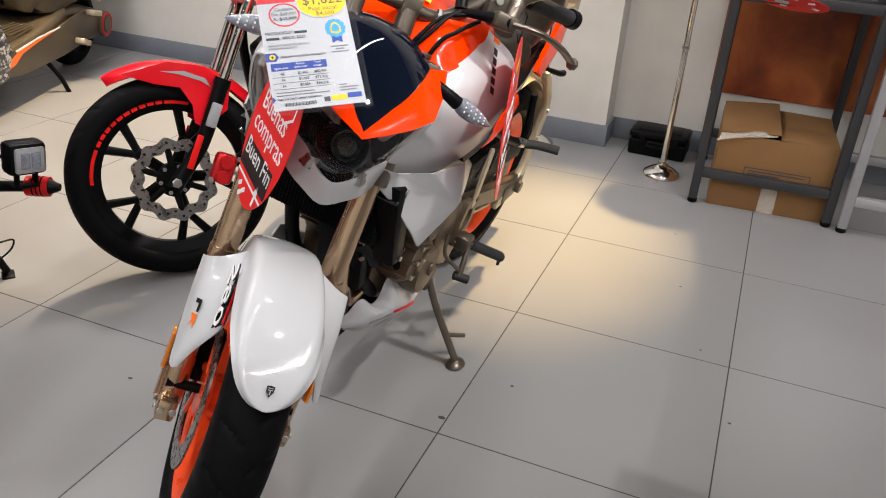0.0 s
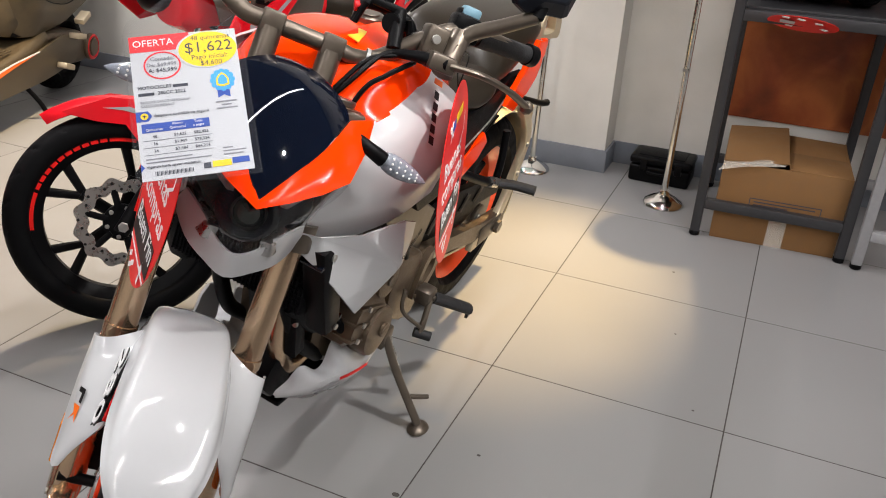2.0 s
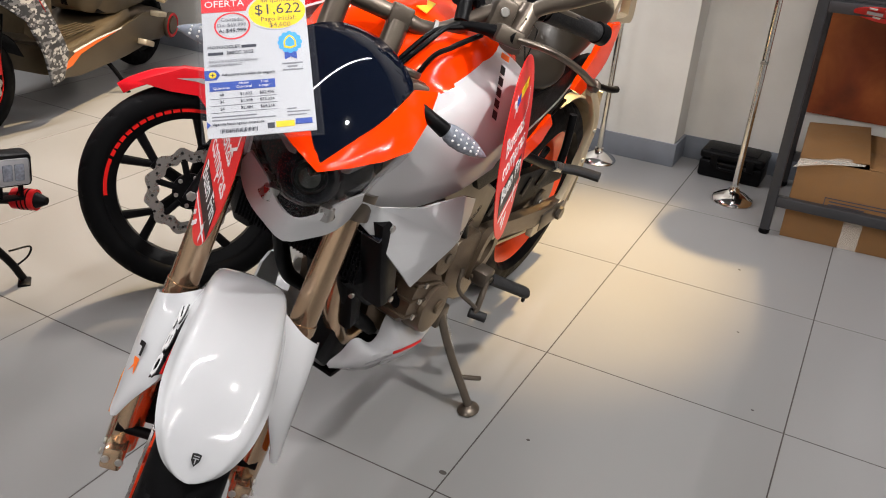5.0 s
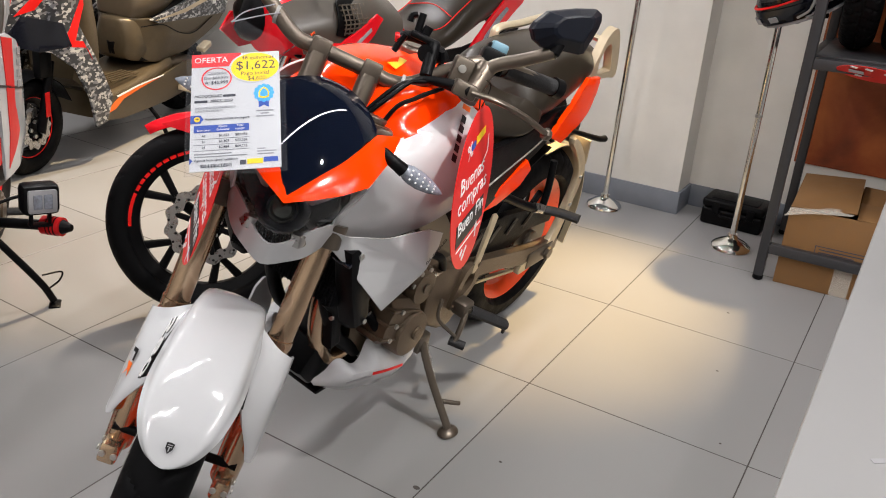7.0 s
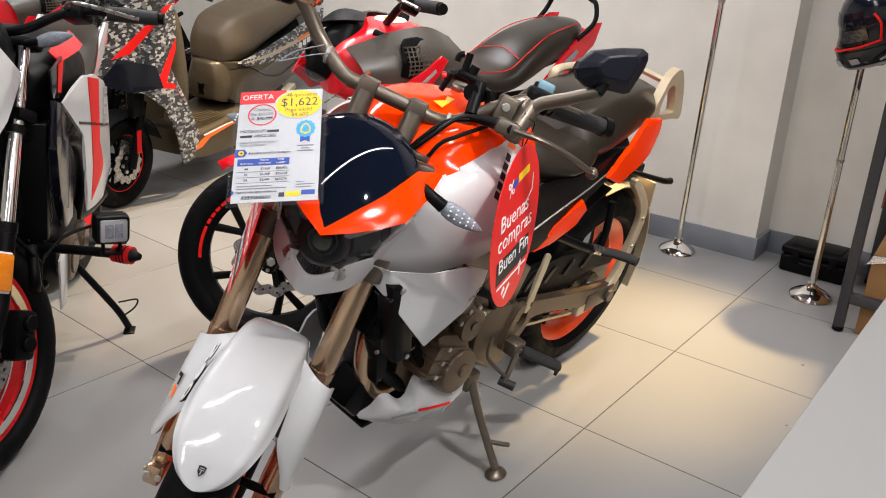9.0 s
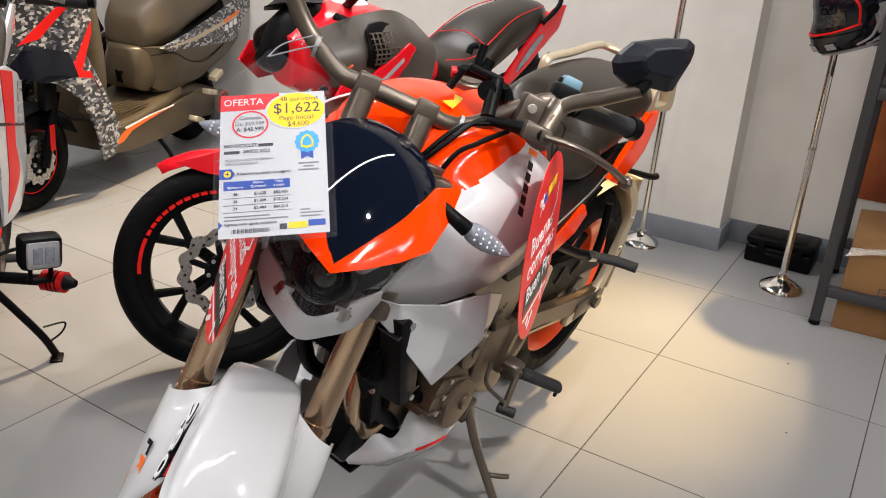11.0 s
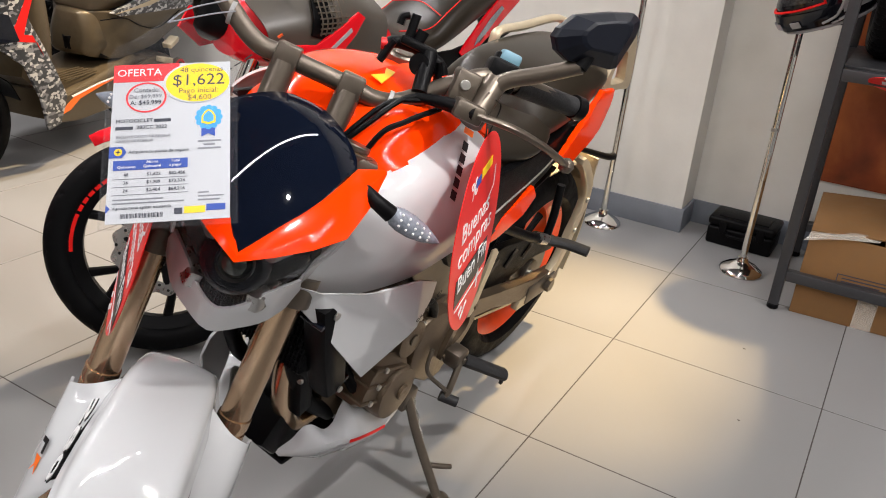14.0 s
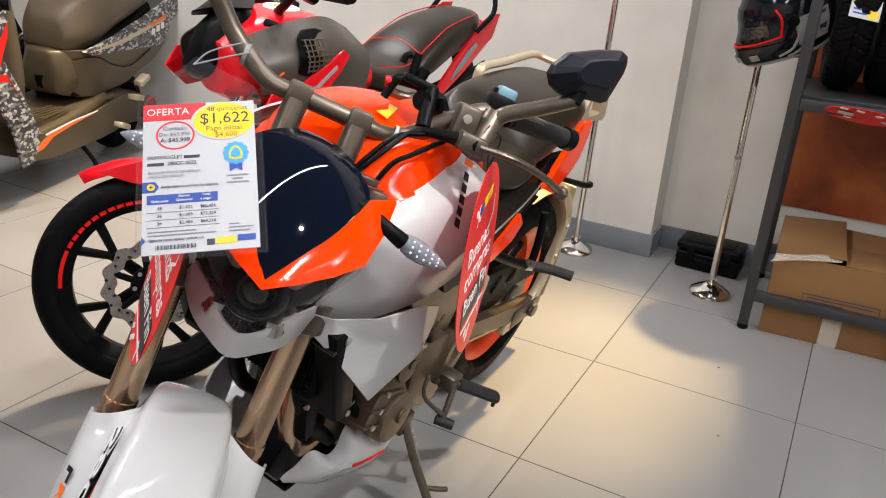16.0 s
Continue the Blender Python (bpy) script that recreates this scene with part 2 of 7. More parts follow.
def moved(bm, m):
    bmesh.ops.transform(bm, matrix=m, verts=bm.verts)
    return bm


def mirrored(bm):
    bmesh.ops.scale(bm, vec=(1, -1, 1), verts=bm.verts)
    bmesh.ops.reverse_faces(bm, faces=bm.faces)
    return bm


def box(a, b, bevel=0.003, seg=2):
    bm = bmesh.new()
    c = [(p + q) / 2 for p, q in zip(a, b)]
    bmesh.ops.create_cube(bm, size=1, matrix=Matrix.Translation(c) @ Matrix.Diagonal([abs(q - p) for p, q in zip(a, b)] + [1]))
    if bevel:
        bmesh.ops.bevel(bm, geom=bm.edges[:], offset=bevel, segments=seg, affect="EDGES", profile=0.5)
    return bm


def catmull(pts, n):
    """A smooth line through the points, n steps between each two."""
    p = [Vector(a) for a in pts]
    if len(p) < 3:
        return [p[0].lerp(p[1], i / n) for i in range(n + 1)]
    q = [2 * p[0] - p[1]] + p + [2 * p[-1] - p[-2]]
    out = []
    for i in range(len(p) - 1):
        a, b, c, d = q[i:i + 4]
        for k in range(n):
            t = k / n
            out.append(0.5 * (2 * b + (c - a) * t + (2 * a - 5 * b + 4 * c - d) * t * t + (3 * b - 3 * c + d - a) * t ** 3))
    return out + [p[-1]]


def loft(rings, caps=True, closed=False):
    n, k = len(rings[0]), len(rings)
    verts = [v for r in rings for v in r]
    faces = [[i * n + j, i * n + (j + 1) % n, (i + 1) % k * n + (j + 1) % n, (i + 1) % k * n + j] for i in range(k if closed else k - 1) for j in range(n)]
    if caps and not closed:
        faces += [list(range(n - 1, -1, -1)), list(range((k - 1) * n, k * n))]
    return raw(verts, faces)


def tube(pts, r, sides=12, n=6, flat=1.0, up=(0, 0, 1), taper=None):
    """A bent rod. flat squeezes it across up; taper gives the radius at its end."""
    line = catmull(pts, n) if n > 1 else [Vector(p) for p in pts]
    rings, u = [], Vector(up)
    for i, p in enumerate(line):
        d = (line[min(i + 1, len(line) - 1)] - line[max(i - 1, 0)]).normalized()
        a = d.cross(u)
        if a.length < 1e-3:
            a = d.cross(Vector((1, 0, 0)))
        a.normalize()
        b = a.cross(d).normalized()
        if up == (0, 0, 1):
            u = b
        rr = r if taper is None else r + (taper - r) * i / (len(line) - 1)
        rings.append([p + a * rr * math.cos(w) + b * rr * flat * math.sin(w) for w in [2 * math.pi * s / sides for s in range(sides)]])
    return loft(rings)


def rod(a, b, r, sides=16, r2=None):
    return tube([a, b], r, sides, 1, taper=r2)


def lathe(profile, axis="y", n=48, center=(0, 0, 0), closed=False):
    """Turns the profile, of (radius, height), about an axis."""
    c, rings = Vector(center), []
    for s in range(n):
        w = 2 * math.pi * s / n
        ca, sa = math.cos(w), math.sin(w)
        pt = {"y": lambda r, h: (r * ca, h, r * sa), "z": lambda r, h: (r * ca, r * sa, h), "x": lambda r, h: (h, r * ca, r * sa)}[axis]
        rings.append([c + Vector(pt(r, h)) for r, h in profile])
    k = len(profile)
    verts = [v for r in rings for v in r]
    faces = [[i * k + j, i * k + (j + 1) % k, (i + 1) % n * k + (j + 1) % k, (i + 1) % n * k + j] for i in range(n) for j in range(k if closed else k - 1)]
    return raw(verts, faces)


def disc(r, h0, h1, axis="y", center=(0, 0, 0), n=32, bevel=0.002):
    b = min(bevel, r * 0.3, abs(h1 - h0) * 0.3)
    s = 1 if h1 > h0 else -1
    return lathe([(0.0001, h0), (r - b, h0), (r, h0 + s * b), (r, h1 - s * b), (r - b, h1), (0.0001, h1)], axis, n, center)


def sheet(ctrl, thick=0.003, nu=6, nv=6):
    """A smooth curved shell with a thickness, drawn through a coarse net of points (rows of points)."""
    rows = [catmull(r, nv) for r in ctrl]
    cols = [catmull([r[j] for r in rows], nu) for j in range(len(rows[0]))]
    nr, nc = len(cols[0]), len(cols)
    g = [[cols[j][i] for j in range(nc)] for i in range(nr)]
    off = []
    for i in range(nr):
        off.append([])
        for j in range(nc):
            du = g[min(i + 1, nr - 1)][j] - g[max(i - 1, 0)][j]
            dv = g[i][min(j + 1, nc - 1)] - g[i][max(j - 1, 0)]
            nn = du.cross(dv)
            off[-1].append(g[i][j] + (nn.normalized() if nn.length > 1e-12 else Vector((0, 0, 0))) * thick)
    verts = [v for r in g for v in r] + [v for r in off for v in r]
    o, ix, faces = nr * nc, (lambda i, j: i * nc + j), []
    for i in range(nr - 1):
        for j in range(nc - 1):
            q = [ix(i, j), ix(i, j + 1), ix(i + 1, j + 1), ix(i + 1, j)]
            faces += [q, [a + o for a in reversed(q)]]
    rim = [ix(0, j) for j in range(nc)] + [ix(i, nc - 1) for i in range(1, nr)] + [ix(nr - 1, j) for j in range(nc - 2, -1, -1)] + [ix(i, 0) for i in range(nr - 2, 0, -1)]
    for a, b in zip(rim, rim[1:] + rim[:1]):
        faces.append([b, a, a + o, b + o])
    bm = raw(verts, faces)
    bmesh.ops.remove_doubles(bm, verts=bm.verts, dist=1e-5)
    return bm


def plate(outline, thick, shape=None, cuts=0, bevel=0.0015, soft=0):
    """A panel cut to an outline in its own x-z plane, thick along y; shape(x, z) gives how far it bulges along y."""
    pts = [Vector((a, 0, b)) for a, b in outline]
    if soft:
        pts = catmull(pts + [pts[0]], soft)[:-1]
    bm = bmesh.new()
    f = bm.faces.new([bm.verts.new(p) for p in pts])
    if cuts:
        xs, zs = [p.x for p in pts], [p.z for p in pts]
        for lo, hi, ax in ((min(xs), max(xs), (1, 0, 0)), (min(zs), max(zs), (0, 0, 1))):
            for k in range(1, cuts):
                c = lo + (hi - lo) * k / cuts
                bmesh.ops.bisect_plane(bm, geom=bm.verts[:] + bm.edges[:] + bm.faces[:], plane_co=Vector(ax) * c, plane_no=ax, dist=1e-6)
    rim = [e for e in bm.edges if len(e.link_faces) == 1]
    ex = bmesh.ops.extrude_face_region(bm, geom=bm.faces[:])
    top = [v for v in ex["geom"] if isinstance(v, bmesh.types.BMVert)]
    for v in top:
        v.co.y += thick
    if bevel:
        es = [e for e in bm.edges if len(e.link_faces) == 2 and e.calc_face_angle(0) > 1.0 and abs(e.verts[0].co.y - e.verts[1].co.y) < 1e-6]
        bmesh.ops.bevel(bm, geom=es, offset=bevel, segments=2, affect="EDGES", profile=0.5)
    if shape:
        for v in bm.verts:
            v.co.y += shape(v.co.x, v.co.z)
    return bm


def holed(outer, inner, y0, y1, n=48):
    """A plate with one opening, both outlines smooth, standing in the x-z plane from y0 to y1."""
    def loop(pts):
        line = catmull([V(x, 0, z) for x, z in pts] + [V(pts[0][0], 0, pts[0][1])], 24)[:-1]
        d = [0.0]
        for p, q in zip(line, line[1:] + line[:1]):
            d.append(d[-1] + (q - p).length)
        out, i = [], 0
        for k in range(n):
            while d[i + 1] < d[-1] * k / n:
                i += 1
            out.append(line[i])
        return out
    o, c = loop(outer), loop(inner)
    return loft([[V(p.x, y0, p.z), V(p.x, y1, p.z), V(q.x, y1, q.z), V(q.x, y0, q.z)] for p, q in zip(o, c)], caps=False, closed=True)


def pad(stations, p):
    """A padded body through cross-sections (x, top, bottom, half width, half width of the flat top)."""
    rings = []
    for x, zt, zb, w, wt in stations:
        half = [(w * 0.8, zb), (w, zb + (zt - zb) * 0.28), (w * 0.99, zb + (zt - zb) * 0.55), (wt * 1.06, zt - (zt - zb) * 0.12), (wt * 0.8, zt - 0.004), (wt * 0.3, zt)]
        rings.append([V(x, y, z) for y, z in half] + [V(x, -y, z) for y, z in reversed(half)])
    fine = []
    for r in rings:
        fine.append(catmull(r + [r[0]], p)[:-1])
    cols = [catmull([r[j] for r in fine], 5) for j in range(len(fine[0]))]
    return loft([[c[i] for c in cols] for i in range(len(cols[0]))])


def letters(text, size, depth=0.0004, align="CENTER"):
    """Writing in the built-in font as a bmesh in the x-y plane."""
    cu = bpy.data.curves.new("tmp", "FONT")
    cu.body, cu.size, cu.extrude, cu.align_x, cu.align_y, cu.resolution_u = text, size, depth, align, "CENTER", 2
    ob = bpy.data.objects.new("tmp", cu)
    scene.collection.objects.link(ob)
    dg = bpy.context.evaluated_depsgraph_get()
    me = bpy.data.meshes.new_from_object(ob.evaluated_get(dg))
    bm = bmesh.new()
    bm.from_mesh(me)
    bpy.data.objects.remove(ob)
    bpy.data.curves.remove(cu)
    bpy.data.meshes.remove(me)
    return bm


def frame_of(o, x, y, z):
    """The matrix of a frame with its origin and axes in the world."""
    m = Matrix.Identity(4)
    for i, c in enumerate((x, y, z, o)):
        for j in range(3):
            m[j][i] = c[j]
    return m

# ---- the room ----
X0, X1, Y0, Y1, YR = -5.0, 3.4, -6.0, 1.03, 1.2


def wall(name, a, b, label):
    return part(name, box(a, b, 0), "wall", None, label, kind="structure", category="wall", smooth=False)


part("floor", box((X0, Y0, -0.12), (X1, 1.4, -0.0007), 0), "grout", None, "dark grout bed of a grey tiled showroom floor", kind="structure", category="floor", smooth=False)
wall("wall_column", (-1.3, Y1, 0), (-0.1, YR, CEIL), "off-white plastered column with a grey painted base")
wall("wall_north", (X0, YR, 0), (X1, 1.4, CEIL), "off-white plastered wall with patched rough plaster")
wall("wall_west", (X0 - 0.15, Y0, 0), (X0, 1.4, CEIL), "plain off-white plastered wall")
wall("wall_east", (X1, Y0, 0), (X1 + 0.15, 1.4, CEIL), "plain off-white plastered wall")
wall("wall_south", (X0, Y0 - 0.15, 0), (X1, Y0, CEIL), "plain off-white plastered wall")
part("ceiling", box((X0, Y0, CEIL), (X1, 1.4, CEIL + 0.1), 0), "ceiling", None, "dark painted ceiling", kind="structure", category="ceiling", smooth=False)


def skirting(a, b):
    part("baseboard", box(a, b, 0.002), "base", None, "grey painted skirting band at the foot of the wall", kind="structure", category="baseboard")


skirting((-1.3, Y1 - 0.012, 0), (-0.088, Y1, 0.1))
skirting((-0.1, Y1, 0), (-0.088, YR, 0.1))
skirting((-0.088, YR - 0.012, 0), (X1, YR, 0.1))
skirting((X0, YR - 0.012, 0), (-1.3, YR, 0.1))

for tx, ty in TUBES:
    lamp = thing("tube_lamp", pose(tx, ty, CEIL), "slim white ceiling lamp with a bright tube", "ceiling lamp", "ceiling lamps")
    part("housing", box((-0.035, -1.47, -0.05), (0.035, 1.47, 0), 0.004), "laminate", lamp)
    part("diffuser", tube([(0, -1.45, -0.062), (0, 1.45, -0.062)], 0.012, 12, 1), "tube", lamp)

# floor tiles, 0.6 m, a joint of 3 mm
tile_me = None
for i in range(-8, 6):
    for j in range(-10, 6):
        cx, cy = 0.6 * i + 0.3, 0.6 * j + 0.3
        if cx < X0 or cx > X1 or cy > 1.3:
            continue
        if tile_me is None:
            ob = part("tile", box((-0.2983, -0.2983, -0.02), (0.2983, 0.2983, 0), 0.0006, 1), "tile", bpy.data.objects["floor"], smooth=False)
            tile_me = ob.data
        else:
            ob = new("tile", tile_me)
            ob.parent = bpy.data.objects["floor"]
        ob.location = (cx, cy, 0)

for mx, my, r in ((-0.012, -1.145, 0.006), (0.52, -0.55, 0.0025), (0.1, -0.95, 0.003), (0.35, 0.2, 0.003), (-0.75, -1.35, 0.004), (0.42, -0.2, 0.0025), (0.62, -0.85, 0.003)):
    tagged(part("floor_mark", moved(disc(r, 0.0, 0.0006, "z", (0, 0, 0), 10, 0), pose(mx, my, 0.0001) @ Matrix.Diagonal((1.5, 1, 1, 1))), "grout", bpy.data.objects["floor"]))

# ---- the white and orange motorcycle ----
# body frame: x forward, y to its left, z up in the leaning plane, from the rear wheel's foot
HB, LB = Vector((-0.0523, -0.9986, 0)), None
LB = Vector((0.9986, -0.0523, 0)) * math.cos(radians(12)) + Vector((0, 0, -math.sin(radians(12))))
UB = HB.cross(LB)
BODY = frame_of((-0.325, -0.27, 0.0), HB, LB, UB)
# steered frame: x forward across the fork, y to its left, z up along the fork, from between the fork's feet
UF = Vector((0.22, 0.337, 0.915)).normalized()
LF = Vector((0.775, 0.515, -0.37))
LF = (LF - UF * LF.dot(UF)).normalized()
STEER = frame_of((-0.2915, -1.5547, 0.266), LF.cross(UF), LF, UF)
F2B = BODY.inverted() @ STEER


def tyre(R, r, w, grooves=None, n=240, depth=0.004):
    """A tyre about the y axis: outer radius, bead radius, width. grooves(a, y) in 0..1 says where the tread is cut."""
    prof = []
    for k in range(33):
        a = math.pi * (k / 32)
        y = -math.cos(a) * w / 2
        prof.append((r + 0.012 + (R - r - 0.012) * math.sin(a) ** 0.62, y))
    prof = [(r - 0.004, -w * 0.33), (r, -w * 0.42)] + prof + [(r, w * 0.42), (r - 0.004, w * 0.33)]
    rings = []
    for s in range(n):
        a = 2 * math.pi * s / n
        ring = []
        for rr, y in prof:
            if grooves and rr > r + (R - r) * 0.55:
                rr -= depth * grooves(a, y / (w / 2))
            ring.append(Vector((rr * math.cos(a), y, rr * math.sin(a))))
        rings.append(ring)
    return loft(rings, caps=False, closed=True)


def sport_tread(a, y):
    k = a * 11 / math.pi
    for off, s in ((0.0, 1), (0.5, -1)):
        f = ((k + off) % 1.0)
        if 0.12 < s * y < 0.9 and abs(f - 0.25 - 0.5 * abs(y)) < 0.045:
            return 1.0
    return 0.0


def rim(r, w, lip=0.012):
    """The rim's ring about the y axis."""
    h = w / 2
    pr = [(r, -h), (r + lip * 0.35, -h + 0.004), (r - 0.008, -h + 0.012), (r - 0.026, -h * 0.45), (r - 0.026, h * 0.45), (r - 0.008, h - 0.012), (r + lip * 0.35, h - 0.004), (r, h), (r - 0.012, h - 0.004), (r - 0.036, h * 0.4), (r - 0.036, -h * 0.4), (r - 0.012, -h + 0.004)]
    return lathe(pr, "y", 64, closed=True)


def y_spoke(a, r_in, r_out, w, fork=0.35, thick=0.016):
    """A split spoke: a stem that parts into two arms."""
    p = lambda rr, da: Vector((rr * math.cos(a + da), 0, rr * math.sin(a + da)))
    mid = r_in + (r_out - r_in) * fork
    arms = [tube([p(mid - 0.012, 0), p(r_out, s * 0.23)], thick * 0.62, 8, 1, flat=w, up=(0.001, 1, 0), taper=thick * 0.8) for s in (-1, 1)]
    return join(tube([p(r_in, 0), p(mid, 0)], thick, 8, 1, flat=w, up=(0.001, 1, 0)), *arms)


def cast_wheel(add, name, m, mat, label, r, w, hub_r, hub_w, flat, fork=0.35, thick=0.016, turn=0.3):
    """A rim with its hub and five split spokes; add() links a part. Returns the rim."""
    root = add(name, moved(rim(r, w), m), mat, label)
    add("hub", moved(disc(hub_r, -hub_w, hub_w), m), mat, "", root)
    for k in range(5):
        add("spoke", moved(y_spoke(2 * math.pi * k / 5 + turn, hub_r * 0.85, r - 0.024, flat, fork, thick), m), mat, "", root)
    return root


def brake_disc(r, wave=0, holes=30, r_in=0.6):
    """A drilled disc about the y axis, with a plain or a wavy edge."""
    n, h = 120, 0.002
    ring = []
    for s in range(n):
        a = 2 * math.pi * s / n
        ro = r + (0.006 * math.cos(a * wave) if wave else 0)
        ri = r * r_in + (0.004 * math.cos(a * wave) if wave else 0)
        ring.append([Vector((q * math.cos(a), y, q * math.sin(a))) for q, y in ((ri, -h), (ro, -h), (ro, h), (ri, h))])
    return loft(ring, caps=False, closed=True)


def dots(r0, r1, count, size, y):
    """Drill holes on a disc, drawn as small sunk rings."""
    out = []
    for k in range(count):
        a = 2 * math.pi * k / count
        q = r0 + (r1 - r0) * (k % 3) / 2
        out.append(disc(size, y - 0.0004, y + 0.0004, "y", (q * math.cos(a), 0, q * math.sin(a)), 8, 0))
    return join(*out)


def bolt(p, r=0.006, h=0.005, axis="y"):
    return join(disc(r, 0, h, axis, p, 12, 0.001), disc(r * 0.5, h, h * 1.02, axis, p, 6, 0))


bike = thing("motorcycle", BODY, "white and orange naked motorcycle leaning on its kickstand with price tags", "motorcycle")


def B(name, bm, mat, label="", parent=None, m=None):
    return part(name, bm, mat, parent or bike, label, m)


def S(name, bm, mat, label="", parent=None):
    return part(name, bm, mat, parent or bike, label, F2B)


HEAD = Matrix.Translation((0, 0.014, 0))


def H(name, bm, mat, label="", parent=None):
    return part(name, bm, mat, parent or bike, label, F2B @ HEAD)


# front wheel, fork and fender, in the steered frame
AX = Vector((0.035, 0, 0))
at_ax = Matrix.Translation(AX)
fw = cast_wheel(S, "front_wheel", at_ax, "rim_orange", "orange cast alloy wheel", 0.216, 0.085, 0.036, 0.04, 0.8)
S("tyre", moved(tyre(0.292, 0.214, 0.112, sport_tread, 300), at_ax), "rubber", "black road tyre with slanted grooves", fw)
bd = S("brake_disc", moved(brake_disc(0.145, r_in=0.7), Matrix.Translation(AX + V(0, -0.062, 0))), "steel", "drilled steel brake disc", fw)
tagged(S("drill_hole", moved(dots(0.112, 0.136, 45, 0.0035, -0.0022), Matrix.Translation(AX + V(0, -0.062, 0))), "decal_black", "", bd), kind="stuff")
S("disc_carrier", moved(disc(0.05, -0.058, -0.04), at_ax), "rim_orange", "", bd)
for a in [k * 1.2566 for k in range(5)]:
    S("carrier_arm", moved(tube([(0.045 * math.cos(a), -0.058, 0.045 * math.sin(a)), (0.108 * math.cos(a + 0.25), -0.06, 0.108 * math.sin(a + 0.25))], 0.009, 8, 1, flat=0.5, up=(0, 1, 0.001)), at_ax), "rim_orange", "", bd)
S("axle", rod(AX + V(0, -0.118, 0), AX + V(0, 0.118, 0), 0.009), "black", "", fw)
for s in (-1, 1):
    leg = S("fork_leg", join(rod((0, s * 0.1, 0.20), (0, s * 0.1, 0.70), 0.0235, 24), rod((0, s * 0.1, 0.245), (0, s * 0.1, 0.262), 0.0258, 24), rod((0, s * 0.1, 0.222), (0, s * 0.1, 0.236), 0.0255, 24)), "bronze", "bronze anodised upside-down fork tube")
    S("fork_cap", disc(0.021, 0.70, 0.71, "z", (0, s * 0.1, 0), 20), "titan", "", leg)
    S("fork_foot", join(loft([[V(0.006 + a * math.cos(w), s * 0.104 + b * math.sin(w), z) for w in [2 * math.pi * k / 16 for k in range(16)]] for z, a, b in ((-0.052, 0.03, 0.02), (-0.045, 0.037, 0.026), (0.02, 0.038, 0.027), (0.06, 0.034, 0.026), (0.11, 0.03, 0.025), (0.2, 0.024, 0.022))]), box((0.01, s * 0.088, -0.058), (0.075, s * 0.122, -0.018), 0.006)), "bronze", "bronze cast fork foot", leg)
    S("pinch_bolt", join(*[moved(bolt((0, 0, 0), 0.0065, 0.004, "x"), Matrix.Translation((0.074, s * 0.104 + q, -0.038))) for q in (-0.011, 0.011)], *[bolt((x, s * 0.125, -0.04), 0.0055, s * 0.004) for x in (0.025, 0.055)]), "bolt", "", leg)
    S("side_reflector", plate([(0.018, 0.02), (0.05, 0.03), (0.055, 0.1), (0.028, 0.105)], s * 0.006, lambda x, z, s=s: s * 0.131), "amber", "amber reflector", leg)
S("brake_caliper", join(box((-0.05, -0.1, -0.01), (-0.005, -0.035, 0.095), 0.01), disc(0.018, -0.11, -0.1, "y", (-0.03, 0, 0.02)), disc(0.018, -0.11, -0.1, "y", (-0.03, 0, 0.065))), "black", "black brake caliper")


def fender_point(a, v):
    """a: degrees round the wheel from straight ahead; v: -1..1 across."""
    s = min(1.0, max(0.0, (a - 25.0) / 27))
    w = 0.077 * (1 - (1 - s) ** 2.1) ** (1 / 2.1)
    w = w if a < 60 else w * (1 - 0.12 * (a - 60) / 55)
    back = min(1.0, max(0.0, (a - 38) / 18))
    rr = 0.320 - 0.009 * min(1.0, max(0.0, (a - 60) / 35)) - 0.012 * max(0.0, a - 89) / 27 - (0.004 + 0.01 * back) * abs(v) ** 2.2 - (0.010 + 0.022 * back) * max(0, abs(v) - 0.78) / 0.22
    q = radians(a)
    return AX + V(rr * math.cos(q), w * v, rr * math.sin(q))


fender = S("front_fender", sheet([[fender_point(a, v) for v in (-1, -0.92, -0.78, -0.4, 0, 0.4, 0.78, 0.92, 1)] for a in (25.05, 25.5, 26.5, 28.5, 32, 38, 48, 60, 75, 90, 105, 116)], 0.0035, 4, 4), "white", "glossy white front fender with small badge")
WING = ([(0.05, 0.058, 0.287), (0.066, 0.098, 0.268), (0.060, 0.124, 0.257), (0.026, 0.132, 0.246)],
        [(0.098, 0.066, 0.262), (0.10, 0.102, 0.225), (0.088, 0.125, 0.205), (0.05, 0.134, 0.192)],
        [(0.140, 0.073, 0.222), (0.126, 0.104, 0.185), (0.108, 0.123, 0.160), (0.072, 0.134, 0.142)],
        [(0.168, 0.078, 0.184), (0.143, 0.107, 0.142), (0.121, 0.124, 0.112), (0.092, 0.133, 0.096)],
        [(0.144, 0.106, 0.117), (0.136, 0.116, 0.102), (0.124, 0.126, 0.089), (0.104, 0.133, 0.083)],
        [(0.130, 0.119, 0.078), (0.127, 0.124, 0.074), (0.122, 0.128, 0.071), (0.113, 0.132, 0.074)])
for s in (-1, 1):
    wing = S("fender_wing", sheet([[V(x, s * y, z) for x, y, z in r] for r in WING], 0.004, 5, 5), "white", "white fork guard flaring from the fender", fender)
    groove = [V(x + 0.004, s * (y + 0.0015), z + 0.004) for x, y, z in (WING[0][0], WING[1][0], WING[2][0], WING[3][0])]
    S("seam_stripe", tube(groove, 0.003, 8, 6), "decal_red" if s < 0 else "decal_black", "thin red stripe along the seam" if s < 0 else "", wing)


